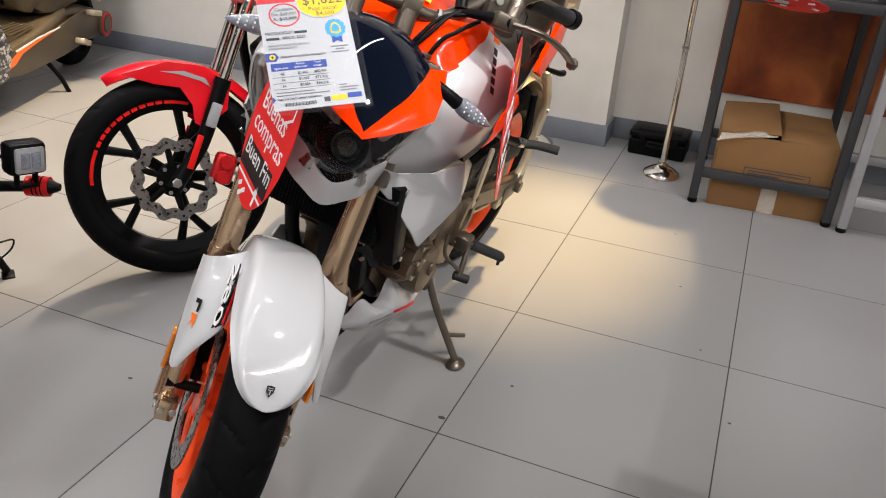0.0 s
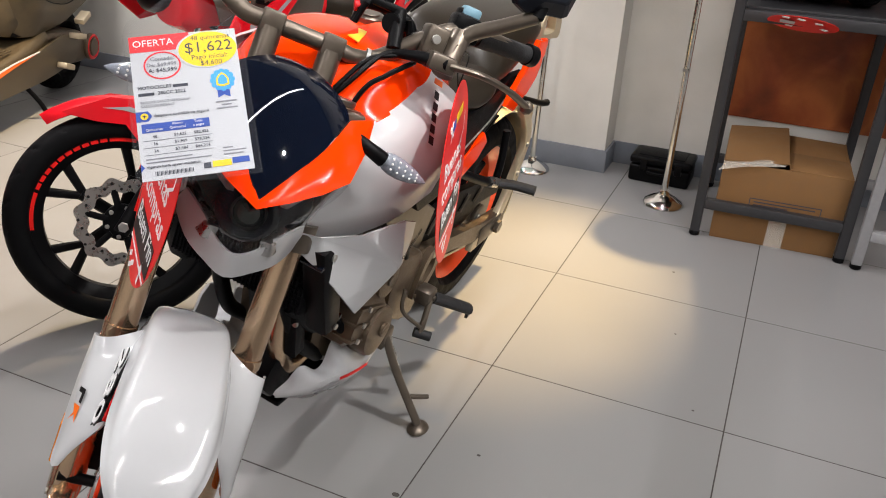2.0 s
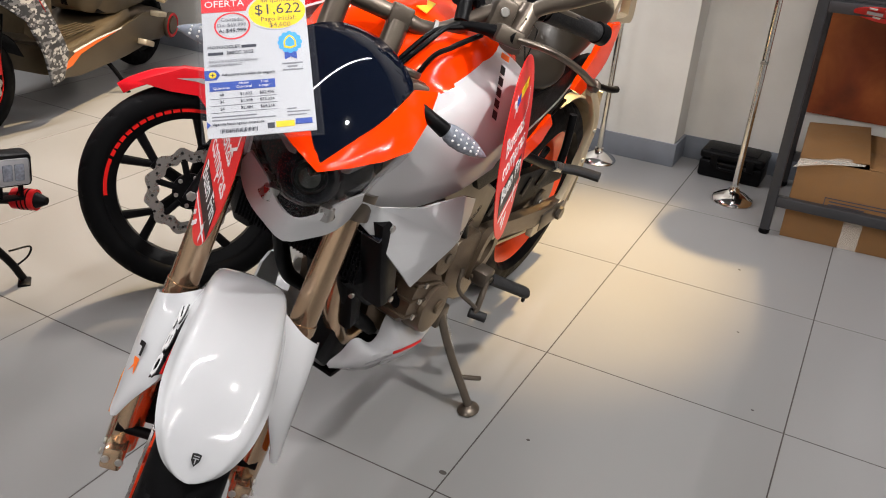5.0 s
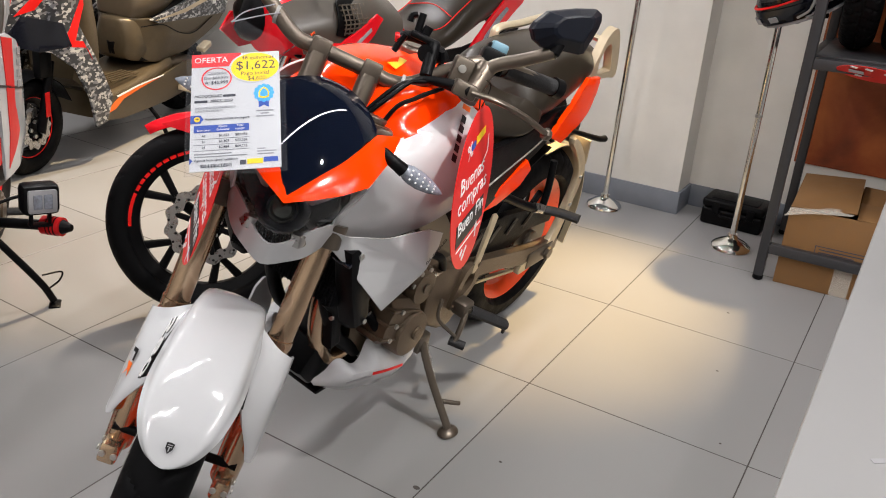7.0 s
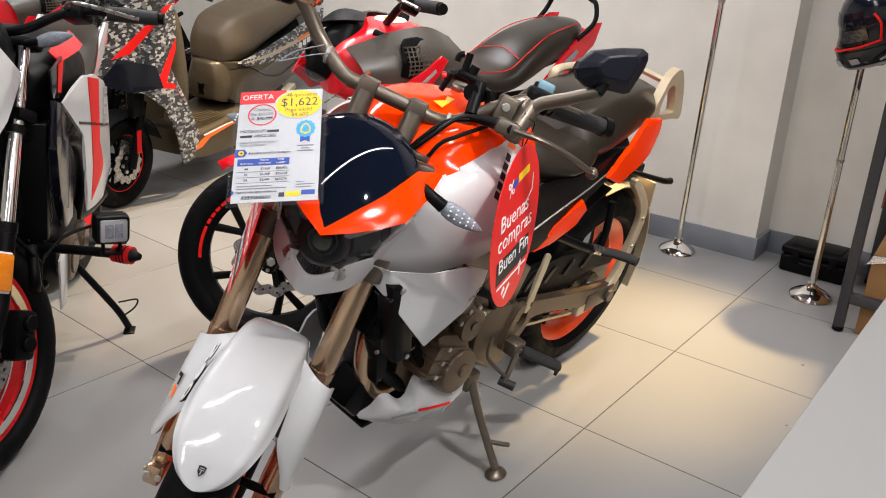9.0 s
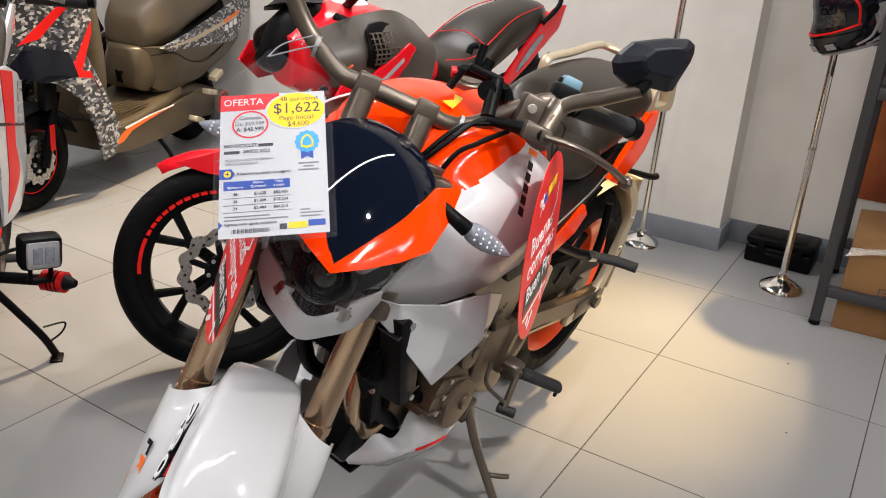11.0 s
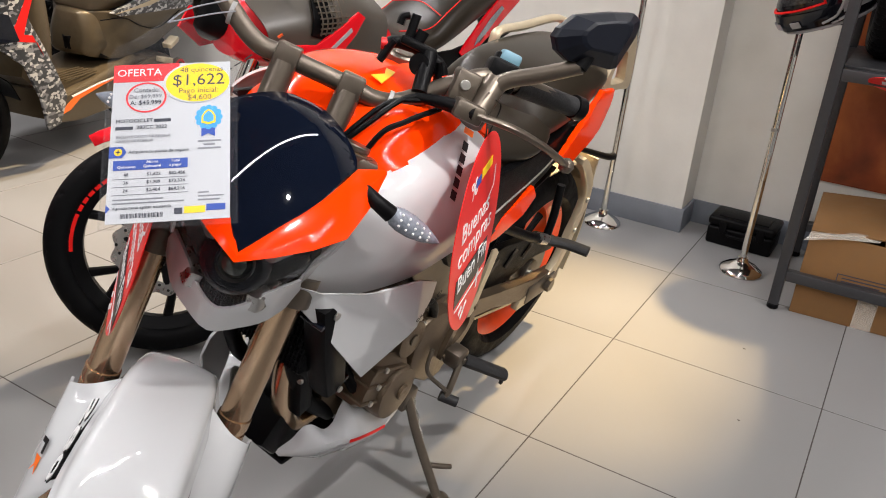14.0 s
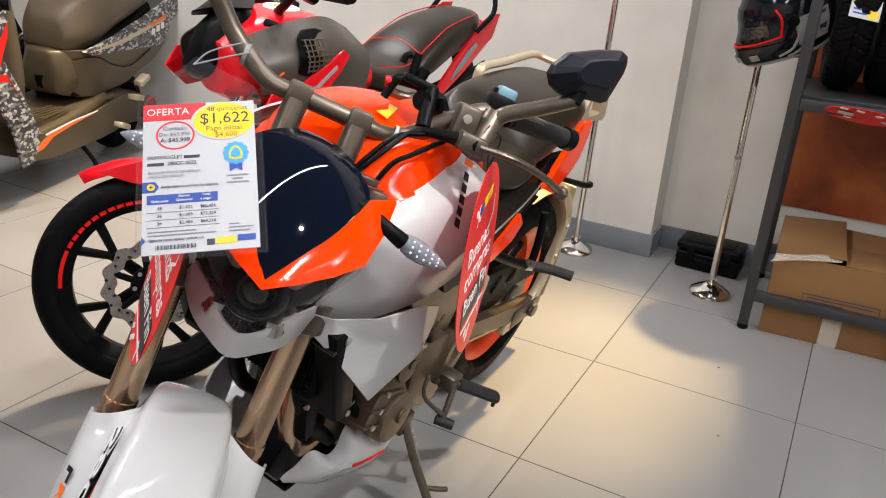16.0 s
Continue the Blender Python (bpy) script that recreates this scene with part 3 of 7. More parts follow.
def wing_frame(p, down, across, lift):
    """A flat frame on the right-hand guard: x runs down it, y inwards to the fender."""
    ex = V(*down).normalized()
    ey = V(*across)
    ey = (ey - ex * ey.dot(ex)).normalized()
    return frame_of(V(*p) + ex.cross(ey) * lift, ex, ey, ex.cross(ey))


on_wing = wing_frame((0.1245, -0.0845, 0.225), (0.07, -0.008, -0.074), (0.03, 0.017, 0.032), 0.004)
for k, ch in enumerate("280"):
    at = on_wing @ pose(-0.031 + 0.04 * k, 0.012, 0.001) @ Matrix.Diagonal((1.85, 0.66, 1, 1))
    digit = S("model_digit", moved(letters(ch, 0.044, 0.0012), at @ pose(0, -0.0015, 0.0006)), "decal_white", "white slanted digit of the model number", fender)
    S("digit_edge", moved(letters(ch, 0.048, 0.0006), at @ pose(0.0008, 0.0015, 0)), "decal_black", "", digit)
WEDGE = [V(x + 0.006, -y - 0.0015, z + 0.006) for x, y, z in (WING[0][0], WING[1][0], WING[2][0], WING[3][0])]
S("seam_wedge", sheet([[p, p + V(-0.004, -w, -w * 0.9)] for p, w in zip(WEDGE, (0.002, 0.006, 0.011, 0.015))], 0.001, 6, 2), "decal_black", "black wedge beside the model number", fender)
lower = wing_frame((0.110, -0.118, 0.174), (0.02, -0.004, -0.09), (0.035, 0.03, 0.02), 0.004)
S("wing_mark", moved(raw([(-0.022, -0.006, 0), (-0.022, 0.008, 0), (0.0, 0.008, 0), (0.0, 0.002, 0), (-0.014, 0.002, 0), (-0.014, -0.006, 0)], [[0, 1, 4, 5], [1, 2, 3, 4]]), lower), "decal_black", "black and orange letter mark", fender)
S("wing_mark", moved(raw([(0.004, -0.006, 0), (0.004, 0.008, 0), (0.030, 0.008, 0), (0.018, 0.002, 0), (0.030, -0.008, 0), (0.016, -0.001, 0)], [[0, 1, 3, 5], [1, 2, 3], [3, 4, 5]]), lower), "decal_orange", "black and orange letter mark", fender)
# badge on the tip
TF = lambda p, ex, ey: frame_of(p, ex.normalized(), (ey - ex.normalized() * ey.dot(ex.normalized())).normalized(), ex.cross(ey).normalized())
e0, e1 = fender_point(30.5, 0.0), fender_point(32, 0.0)
up_t = (e1 - e0).normalized()
at_badge = TF(e0 + (e0 - AX).normalized() * 0.0022, V(0, 1, 0), up_t)
S("badge", moved(raw([(x * 0.0062, y * 0.0078, z) for z in (0.001, 0.0028) for x, y in ((-1, 1), (0, 1.15), (1, 1), (0.9, -0.1), (0, -1.1), (-0.9, -0.1))], [list(range(6))[::-1], list(range(6, 12))] + [[i, (i + 1) % 6, 6 + (i + 1) % 6, 6 + i] for i in range(6)]), at_badge), "decal_black", "small black shield badge", fender)
S("badge_line", moved(join(*[box((-0.0038, y - 0.0006, 0.0028), (0.0038, y + 0.0006, 0.0033), 0) for y in (0.005, 0.002)], box((-0.0008, -0.005, 0.0028), (0.0008, 0.002, 0.0033), 0)), at_badge), "decal_grey", "", fender)

# headlight, mask and visor
def mir(rows):
    """Completes rows given from the middle outwards on the left to both sides."""
    return [[V(p[0], -p[1], p[2]) for p in reversed(r[1:])] + [V(*p) for p in r] for r in rows]


SCREEN = ([(0.192, 0, 0.567), (0.168, 0.030, 0.589), (0.128, 0.066, 0.632), (0.063, 0.095, 0.690)],
          [(0.158, 0, 0.625), (0.141, 0.030, 0.637), (0.105, 0.062, 0.664), (0.058, 0.094, 0.694)],
          [(0.086, 0, 0.695), (0.080, 0.028, 0.697), (0.066, 0.055, 0.703), (0.045, 0.088, 0.701)],
          [(-0.006, 0, 0.736), (-0.007, 0.012, 0.735), (-0.008, 0.024, 0.731), (0.020, 0.060, 0.714)])
MASK = ([(0.204, 0, 0.551), (0.187, 0.040, 0.569), (0.166, 0.080, 0.590), (0.143, 0.114, 0.614), (0.082, 0.131, 0.650), (0.022, 0.139, 0.690)],
        [(0.204, 0, 0.560), (0.181, 0.037, 0.581), (0.152, 0.076, 0.613), (0.125, 0.103, 0.640), (0.080, 0.117, 0.672), (0.024, 0.138, 0.693)],
        [(0.194, 0, 0.568), (0.168, 0.031, 0.590), (0.128, 0.067, 0.633), (0.096, 0.084, 0.663), (0.062, 0.097, 0.692), (0.026, 0.136, 0.696)])
def on_screen(x, y):
    """The height of the windscreen's one smooth dished surface."""
    return 0.734 - 0.118 * x - 4.006 * x * x - 2.653 * y * y


def dome(rows, n=9):
    """A fine net over the screen's outline, laid on that surface."""
    rows = [catmull([V(p.x, p.y, 0) for p in r], n) for r in mir(rows)]
    cols = [catmull([r[j] for r in rows], n) for j in range(len(rows[0]))]
    return [[V(c[i].x, c[i].y, on_screen(c[i].x, c[i].y)) for c in cols] for i in range(len(cols[0]))]


MASK = (MASK[0], MASK[1], [(x, y, on_screen(x, y) + 0.001 if y < 0.1 else z) for x, y, z in MASK[2]])
head = H("headlight", loft([[V(x, hw * math.cos(w) * (1 - 0.3 * max(0, -math.sin(w))), z + hh * math.sin(w)) for w in [2 * math.pi * k / 24 for k in range(24)]] for x, z, hw, hh in ((-0.01, 0.57, 0.06, 0.06), (0.02, 0.56, 0.095, 0.085), (0.06, 0.55, 0.1, 0.088), (0.085, 0.55, 0.085, 0.07), (0.082, 0.55, 0.03, 0.03))]), "gloss_black", "black headlight shell")
H("lens", sheet(mir([[(0.199, 0, 0.549), (0.183, 0.040, 0.566), (0.162, 0.080, 0.587), (0.128, 0.114, 0.607)], [(0.178, 0, 0.510), (0.163, 0.038, 0.522), (0.140, 0.072, 0.547), (0.110, 0.106, 0.578)], [(0.110, 0, 0.456), (0.105, 0.028, 0.469), (0.095, 0.055, 0.497), (0.073, 0.090, 0.540)]]), 0.002, 4, 3), "lens", "clear faceted headlight lens", head)
bowl = H("reflector_bowl", moved(lathe([(0.001, -0.03), (0.024, -0.026), (0.031, -0.008), (0.036, -0.002), (0.044, -0.008), (0.05, -0.03)], "x", 32), Matrix.Translation((0.118, 0.0, 0.52))), "gloss_black", "black bowl round the lamp", head)
H("projector_ring", moved(lathe([(0.022, -0.006), (0.024, 0.004), (0.026, -0.006)], "x", 32), Matrix.Translation((0.122, 0.0, 0.522))), "titan", "", bowl)
H("projector", moved(lathe([(0.0005, 0.014), (0.008, 0.0125), (0.015, 0.008), (0.0205, 0.0), (0.022, -0.008)], "x", 32), Matrix.Translation((0.119, 0.0, 0.522))), "projector", "round dark green-tinted projector lens", bowl)
for s in (-1, 1):
    H("side_lamp", plate([(0.06, 0.47), (0.1, 0.462), (0.108, 0.485), (0.068, 0.505)], s * 0.02, lambda x, z, s=s: s * (0.022 + 0.5 * max(0, 0.12 - x)), 0, 0.004), "steel", "bright faceted side reflector", head)
    H("lamp_brow", plate([(0.09, 0.575), (0.165, 0.555), (0.15, 0.585), (0.1, 0.6)], s * 0.014, lambda x, z, s=s: s * (0.03 + 0.55 * max(0, 0.165 - x)), 0, 0.003), "decal_grey", "", head)
    H("cheek_panel", sheet([[V(0.015, s * 0.095, 0.492), V(0.025, s * 0.112, 0.55), V(0.05, s * 0.127, 0.612)], [V(0.052, s * 0.089, 0.508), V(0.072, s * 0.094, 0.545), V(0.1, s * 0.116, 0.602)]], 0.004, 4, 4), "white", "", head)
H("chin_panel", sheet(mir([[(0.083, 0, 0.408), (0.074, 0.038, 0.424), (0.058, 0.07, 0.444), (0.012, 0.1, 0.476)], [(0.108, 0, 0.444), (0.1, 0.034, 0.457), (0.086, 0.062, 0.478), (0.042, 0.093, 0.5)], [(0.114, 0, 0.455), (0.108, 0.029, 0.468), (0.097, 0.056, 0.495), (0.055, 0.09, 0.513)]]), 0.004, 3, 3), "white", "white V-shaped panel under the headlight", head)
H("mask", sheet(mir(MASK), 0.003, 1, 1), "orange", "glossy orange headlight mask", head)
H("windscreen", sheet(dome(SCREEN), 0.003, 1, 1), "visor", "dark smoked glossy windscreen", head)
H("instrument_cover", sheet(mir([[(-0.006, 0, 0.728), (-0.007, 0.02, 0.726), (0.02, 0.056, 0.706)], [(-0.035, 0, 0.715), (-0.035, 0.025, 0.712), (-0.02, 0.06, 0.70)], [(-0.035, 0, 0.68), (-0.035, 0.03, 0.675), (-0.02, 0.065, 0.66)]]), 0.004, 4, 4), "black", "black plastic instrument cowl", head)
# clamps, risers and handlebar
yoke = S("fork_yoke", join(box((-0.07, -0.125, 0.47), (0.022, 0.125, 0.5), 0.01), *[rod((0, s * 0.1, 0.462), (0, s * 0.1, 0.508), 0.034, 24) for s in (-1, 1)]), "titan", "dark bronze lower fork clamp")
S("top_clamp", join(box((-0.075, -0.11, 0.672), (0.02, 0.11, 0.692), 0.008), *[rod((0, s * 0.1, 0.668), (0, s * 0.1, 0.699), 0.032, 24) for s in (-1, 1)], box((-0.006, 0.1, 0.67), (0.03, 0.138, 0.698), 0.005)), "titan")
bar = S("handlebar", tube([(0.05, -0.40, 0.83), (-0.03, -0.26, 0.87), (-0.06, -0.21, 0.868), (-0.07, -0.15, 0.815), (-0.052, -0.085, 0.776), (-0.048, -0.036, 0.773), (-0.048, 0.062, 0.773), (-0.055, 0.1, 0.771), (-0.075, 0.14, 0.785), (-0.066, 0.2, 0.842), (-0.085, 0.26, 0.876), (-0.155, 0.40, 0.888)], 0.0138, 16, 7), "titan", "thick grey tapered handlebar")
for s in (-1, 1):
    yr = 0.014 + s * 0.048
    S("riser", join(tube([(-0.03, yr, 0.69), (-0.042, yr, 0.765)], 0.0185, 16, 1), box((-0.068, yr - 0.0175, 0.756), (-0.027, yr + 0.0175, 0.792), 0.004)), "titan", "bronze-grey handlebar clamp", bar)
S("grip", tube([(-0.098, 0.285, 0.877), (-0.155, 0.398, 0.887)], 0.0162, 16, 4), "grip", "black rubber grip", bar)
S("grip_end", tube([(-0.155, 0.398, 0.888), (-0.163, 0.414, 0.889)], 0.0195, 16, 1), "black", "", bar)
S("switch_box", join(box((-0.115, 0.232, 0.858), (-0.065, 0.282, 0.902), 0.008), box((-0.12, 0.24, 0.89), (-0.095, 0.262, 0.912), 0.004)), "black", "black switch housing", bar)
S("switch_button", box((-0.118, 0.246, 0.898), (-0.09, 0.278, 0.918), 0.005), "blue_switch", "pale blue cover on the switch", bar)
perch = S("lever_perch", join(box((-0.082, 0.19, 0.812), (-0.028, 0.226, 0.866), 0.006), box((-0.05, 0.2, 0.8), (0.012, 0.244, 0.828), 0.006)), "titan", "cast grey clutch lever clamp", bar)
S("perch_bolt", bolt((-0.028, 0.206, 0.845), 0.0075, 0.006, "x"), "bolt", "", perch)
S("clutch_lever", join(tube([(0.006, 0.235, 0.815), (0.016, 0.285, 0.82), (-0.013, 0.345, 0.815), (-0.06, 0.398, 0.804)], 0.0095, 12, 6, flat=0.6), lathe([(0.0005, -0.0125), (0.009, -0.009), (0.0125, 0), (0.009, 0.009), (0.0005, 0.0125)], "z", 14, (-0.067, 0.405, 0.802))), "titan", "grey ball-end clutch lever", bar)
S("lever_boot", tube([(0.004, 0.232, 0.815), (-0.02, 0.188, 0.81), (-0.035, 0.15, 0.80)], 0.013, 12, 5, taper=0.006), "black", "", bar)
stem = S("mirror_stem", tube([(-0.05, 0.243, 0.835), (-0.052, 0.258, 0.872), (-0.03, 0.3, 0.905), (-0.006, 0.34, 0.938)], 0.0135, 14, 6, taper=0.0115), "titan", "grey cast mirror arm", bar)
S("stem_base", join(rod((-0.03, 0.236, 0.80), (-0.062, 0.25, 0.868), 0.0185, 16)), "titan", "", stem)
S("stem_joint", join(rod((-0.006, 0.338, 0.935), (-0.008, 0.342, 0.965), 0.0115, 14)), "black", "", stem)
mirror_c = V(-0.012, 0.335, 0.993)
ml, mu = V(-0.33, 0.92, 0.12).normalized(), V(0.08, -0.22, 0.97).normalized()
mn = ml.cross(mu).normalized()
if mn.x < 0:
    mn = -mn
out_m = [(-0.065, -0.031), (-0.06, -0.018), (-0.038, 0.006), (0.018, 0.027), (0.055, 0.037), (0.067, 0.033), (0.07, 0.022), (0.068, 0.007), (0.05, -0.042), (0.04, -0.047), (0.002, -0.05), (-0.034, -0.055), (-0.055, -0.047)]
mid_m = V(0.003, -0.012, 0)
rings = [[mirror_c + ml * (mid_m.x + (x - mid_m.x) * k) + mu * (mid_m.y + (y - mid_m.y) * k + dy) + mn * d for x, y in out_m] for k, d, dy in ((0.93, -0.012, 0), (1.0, -0.008, 0), (1.0, 0.003, 0), (0.97, 0.007, 0), (0.6, 0.026, 0.006), (0.5, 0.028, 0.006))]
mir_ob = S("mirror", loft(rings), "mirror_black", "blue-black angular mirror housing", bar)
for face in mir_ob.data.polygons:
    face.use_smooth = False
S("mirror_glass", loft([[mirror_c + ml * (mid_m.x + (x - mid_m.x) * 0.9) + mu * (mid_m.y + (y - mid_m.y) * 0.9) - mn * d for x, y in out_m] for d in (0.012, 0.0135)]), "chrome", "mirror glass", mir_ob)
# phone clamp on the middle of the bar, cables and ties
phone = S("phone_clamp", join(rod((-0.062, 0.155, 0.806), (-0.088, 0.148, 0.862), 0.012), rod((-0.075, 0.138, 0.842), (-0.105, 0.158, 0.846), 0.016),
    box((-0.116, 0.1, 0.858), (-0.08, 0.158, 0.872), 0.005)), "black", "black phone holder clamped to the bar", bar)
for y0, tip in ((0.094, 0.086), (0.166, 0.18)):
    S("clamp_jaw", join(tube([(-0.1, 0.125, 0.862), (-0.1, y0, 0.856), (-0.1, tip, 0.842)], 0.0095, 10, 4), *[tube([(x, y0, 0.858), (x - 0.004, (y0 + tip) / 2, 0.842), (x - 0.006, tip, 0.822)], 0.0055, 8, 4) for x in (-0.112, -0.088)]), "black", "black hooked jaw", phone)
S("clamp_screw", join(rod((-0.1, 0.112, 0.868), (-0.1, 0.109, 0.905), 0.007), tube([(-0.1, 0.1, 0.9), (-0.1, 0.092, 0.894), (-0.1, 0.092, 0.882)], 0.006, 8, 4), rod((-0.1, 0.126, 0.866), (-0.1, 0.128, 0.888), 0.009)), "black", "", phone)
S("clamp_knob", rod((-0.1, 0.078, 0.846), (-0.1, 0.09, 0.85), 0.009), "red_alloy", "small red knob", phone)
S("clamp_pin", rod((-0.086, 0.15, 0.85), (-0.08, 0.156, 0.848), 0.006), "bolt", "", phone)
for pts in ([(-0.03, 0.16, 0.80), (-0.03, 0.12, 0.778), (-0.02, 0.09, 0.73), (-0.02, 0.06, 0.66), (-0.02, 0.02, 0.56)], [(-0.035, 0.17, 0.81), (-0.03, 0.135, 0.79), (-0.012, 0.1, 0.735), (-0.02, 0.06, 0.66)], [(-0.04, 0.19, 0.80), (-0.01, 0.15, 0.765), (0.0, 0.12, 0.725), (-0.03, 0.1, 0.6)]):
    S("cable", tube(pts, 0.0042, 8, 8), "black", "black control cable", bar)
for tie in ((-0.062, -0.125, 0.795), (-0.066, 0.12, 0.776)):
    S("cable_tie", lathe([(0.0155, -0.003), (0.0165, -0.003), (0.0165, 0.003), (0.0155, 0.003)], "y", 16, tie, True), "laminate", "", bar)
# right-hand controls
S("grip", tube([(-0.02, -0.28, 0.867), (0.05, -0.40, 0.83)], 0.0175, 16, 4), "grip", "black rubber grip", bar)
S("switch_box", box((-0.07, -0.26, 0.845), (-0.02, -0.215, 0.89), 0.008), "black", "black switch housing", bar)
S("brake_reservoir", join(box((0.0, -0.215, 0.865), (0.05, -0.155, 0.905), 0.008), box((-0.03, -0.2, 0.86), (0.0, -0.17, 0.885), 0.004)), "bronze", "bronze brake fluid reservoir", bar)
S("brake_lever", tube([(0.02, -0.22, 0.85), (0.03, -0.28, 0.84), (0.085, -0.40, 0.80)], 0.009, 12, 6, flat=0.6), "titan", "", bar)
S("mirror_stem", tube([(-0.05, -0.23, 0.85), (-0.03, -0.28, 0.92), (0.02, -0.345, 0.95)], 0.0125, 14, 6), "titan", "", bar)
rings = [[V(0.035, -0.36, 1.0) + V(0.45, -0.88, 0.1) * (x * k) + V(0.05, 0.2, 0.97) * (y * k) + V(0.85, 0.45, 0) * d for x, y in out_m] for k, d in ((0.93, -0.012), (1.0, -0.008), (1.0, 0.004), (0.9, 0.02), (0.62, 0.032), (0.2, 0.036))]
S("mirror", loft(rings), "mirror_black", "blue-black angular mirror housing", bar)
# winkers on the mask's sides
for s in (-1, 1):
    off = 0.03 if s < 0 else 0
    wk = S("indicator", tube([(0.07, 0.017 + s * 0.11, 0.668), (0.078, s * 0.15 + off, 0.66), (0.075, s * 0.174 + off, 0.652)], 0.009, 12, 4, taper=0.0125), "black", "black stalk of the indicator")
    shell = lambda d, k: [V(0.074 - d * 0.028 + 0.015 * k * math.cos(w), s * (0.172 + 0.084 * d) + off, 0.652 - 0.016 * d + 0.0165 * k * math.sin(w)) for w in [2 * math.pi * q / 14 for q in range(14)]]
    lens_ob = S("indicator_lens", loft([shell(d, k) for d, k in ((0, 0.55), (0.06, 0.82), (0.2, 1.0), (0.42, 1.0), (0.68, 0.76), (0.9, 0.36), (1.0, 0.06))]), "led", "clear faceted indicator lens", wk)
    prof = ((0.2, 1.0), (0.34, 1.0), (0.48, 0.95), (0.62, 0.82), (0.76, 0.62))
    S("lens_dot", join(*[moved(lathe([(0.0004, 0.0016), (0.0016, 0.001), (0.002, -0.001)], "x", 8), Matrix.Translation((0.074 - d * 0.028 + 0.0152 * k * math.cos(w), s * (0.172 + 0.084 * d) + off, 0.652 - 0.016 * d + 0.0165 * k * math.sin(w)))) for d, k in prof for w in (-0.35, 0.15, 0.65)]), "decal_white", "", lens_ob)

# rear wheel, swingarm and engine, in the body frame
rw = cast_wheel(B, "rear_wheel", pose(0.02, 0, 0.302), "rim_orange", "orange cast alloy wheel", 0.216, 0.11, 0.045, 0.06, 0.9)
B("tyre", moved(tyre(0.304, 0.214, 0.15, sport_tread, 260), pose(0.02, 0, 0.302)), "rubber", "black road tyre", rw)
# hub and spokes coloured black to put the shade inside the wheel into them
for ob in rw.children:
    if ob.name.startswith(("spoke", "hub")):
        ob.data.materials[0] = M["black"]
B("sprocket", moved(join(disc(0.1, 0.068, 0.074, n=44), disc(0.04, 0.06, 0.085)), pose(0.02, 0, 0.302)), "titan", "dark rear sprocket", rw)
B("axle", rod((0.02, -0.14, 0.302), (0.02, 0.15, 0.302), 0.012), "bolt", "", rw)
chain = [bm for z0, z1 in ((0.40, 0.43), (0.205, 0.31)) for k in range(38) for bm in (box((-0.006, 0.066, -0.0045), (0.006, 0.078, 0.0045), 0),)
         if not moved(bm, Matrix.Translation((0.03 + 0.0132 * k, 0, z0 + (z1 - z0) * k / 38)))is None]
tagged(B("chain", join(*chain), "champagne", "golden drive chain"), kind="stuff")
for s in (-1, 1):
    B("swingarm", plate([(0.56, 0.41), (0.5, 0.43), (0.34, 0.395), (0.1, 0.345), (-0.05, 0.33), (-0.06, 0.285), (0.08, 0.28), (0.3, 0.34), (0.48, 0.365), (0.55, 0.38)], s * 0.028, lambda x, z, s=s: s * (0.108 - 0.03 * max(0, x - 0.3)), 4, 0.004), "engine", "bronze cast swingarm")
B("chain_guard", plate([(0.5, 0.49), (0.3, 0.5), (0.1, 0.468), (-0.02, 0.42), (-0.01, 0.385), (0.12, 0.4), (0.22, 0.372), (0.36, 0.392), (0.5, 0.43)], 0.02, lambda x, z: 0.088, 3), "black", "black plastic chain guard")
for k in range(4):
    B("guard_rib", tube([(0.45 - 0.09 * k, 0.112, 0.44 - 0.004 * k), (0.41 - 0.09 * k, 0.112, 0.482 - 0.006 * k)], 0.004, 6, 1), "titan")
hug = [[V(0.02 + (0.335 + c * abs(v) * -0.012) * math.cos(radians(a)), v * 0.075, 0.302 + (0.335 - 0.012 * abs(v)) * math.sin(radians(a))) for v, c in ((-1, 1), (-0.6, 1), (0, 1), (0.6, 1), (1, 1))] for a in (78, 100, 125, 150, 175, 200)]
B("rear_hugger", sheet(hug, 0.004, 5, 3), "champagne", "champagne coloured rear wheel mudguard")
arm = [(0.16, 0.268), (0.07, 0.272), (0.0, 0.292), (-0.045, 0.345), (-0.066, 0.44), (-0.08, 0.52), (-0.062, 0.585), (0.0, 0.65), (0.06, 0.69), (0.07, 0.672), (0.02, 0.63), (-0.03, 0.572), (-0.044, 0.52), (-0.03, 0.44), (-0.008, 0.365), (0.03, 0.322), (0.08, 0.305), (0.16, 0.3)]
B("plate_arm", join(*[plate(arm, s * 0.02, lambda x, z, s=s: s * 0.118, 0, 0.003, 2) for s in (-1, 1)]), "champagne", "champagne cast arm of the plate carrier")
for x, z in ((0.02, 0.302), (-0.045, 0.45), (-0.055, 0.54)):
    B("arm_bolt", bolt((x, 0.138, z), 0.007, 0.006), "bolt")
B("chain_adjuster", join(box((-0.02, 0.112, 0.272), (0.13, 0.142, 0.33), 0.008), disc(0.02, 0.142, 0.156, "y", (0.02, 0, 0.302), 6)), "titan", "bronze-grey chain adjuster with axle nut")

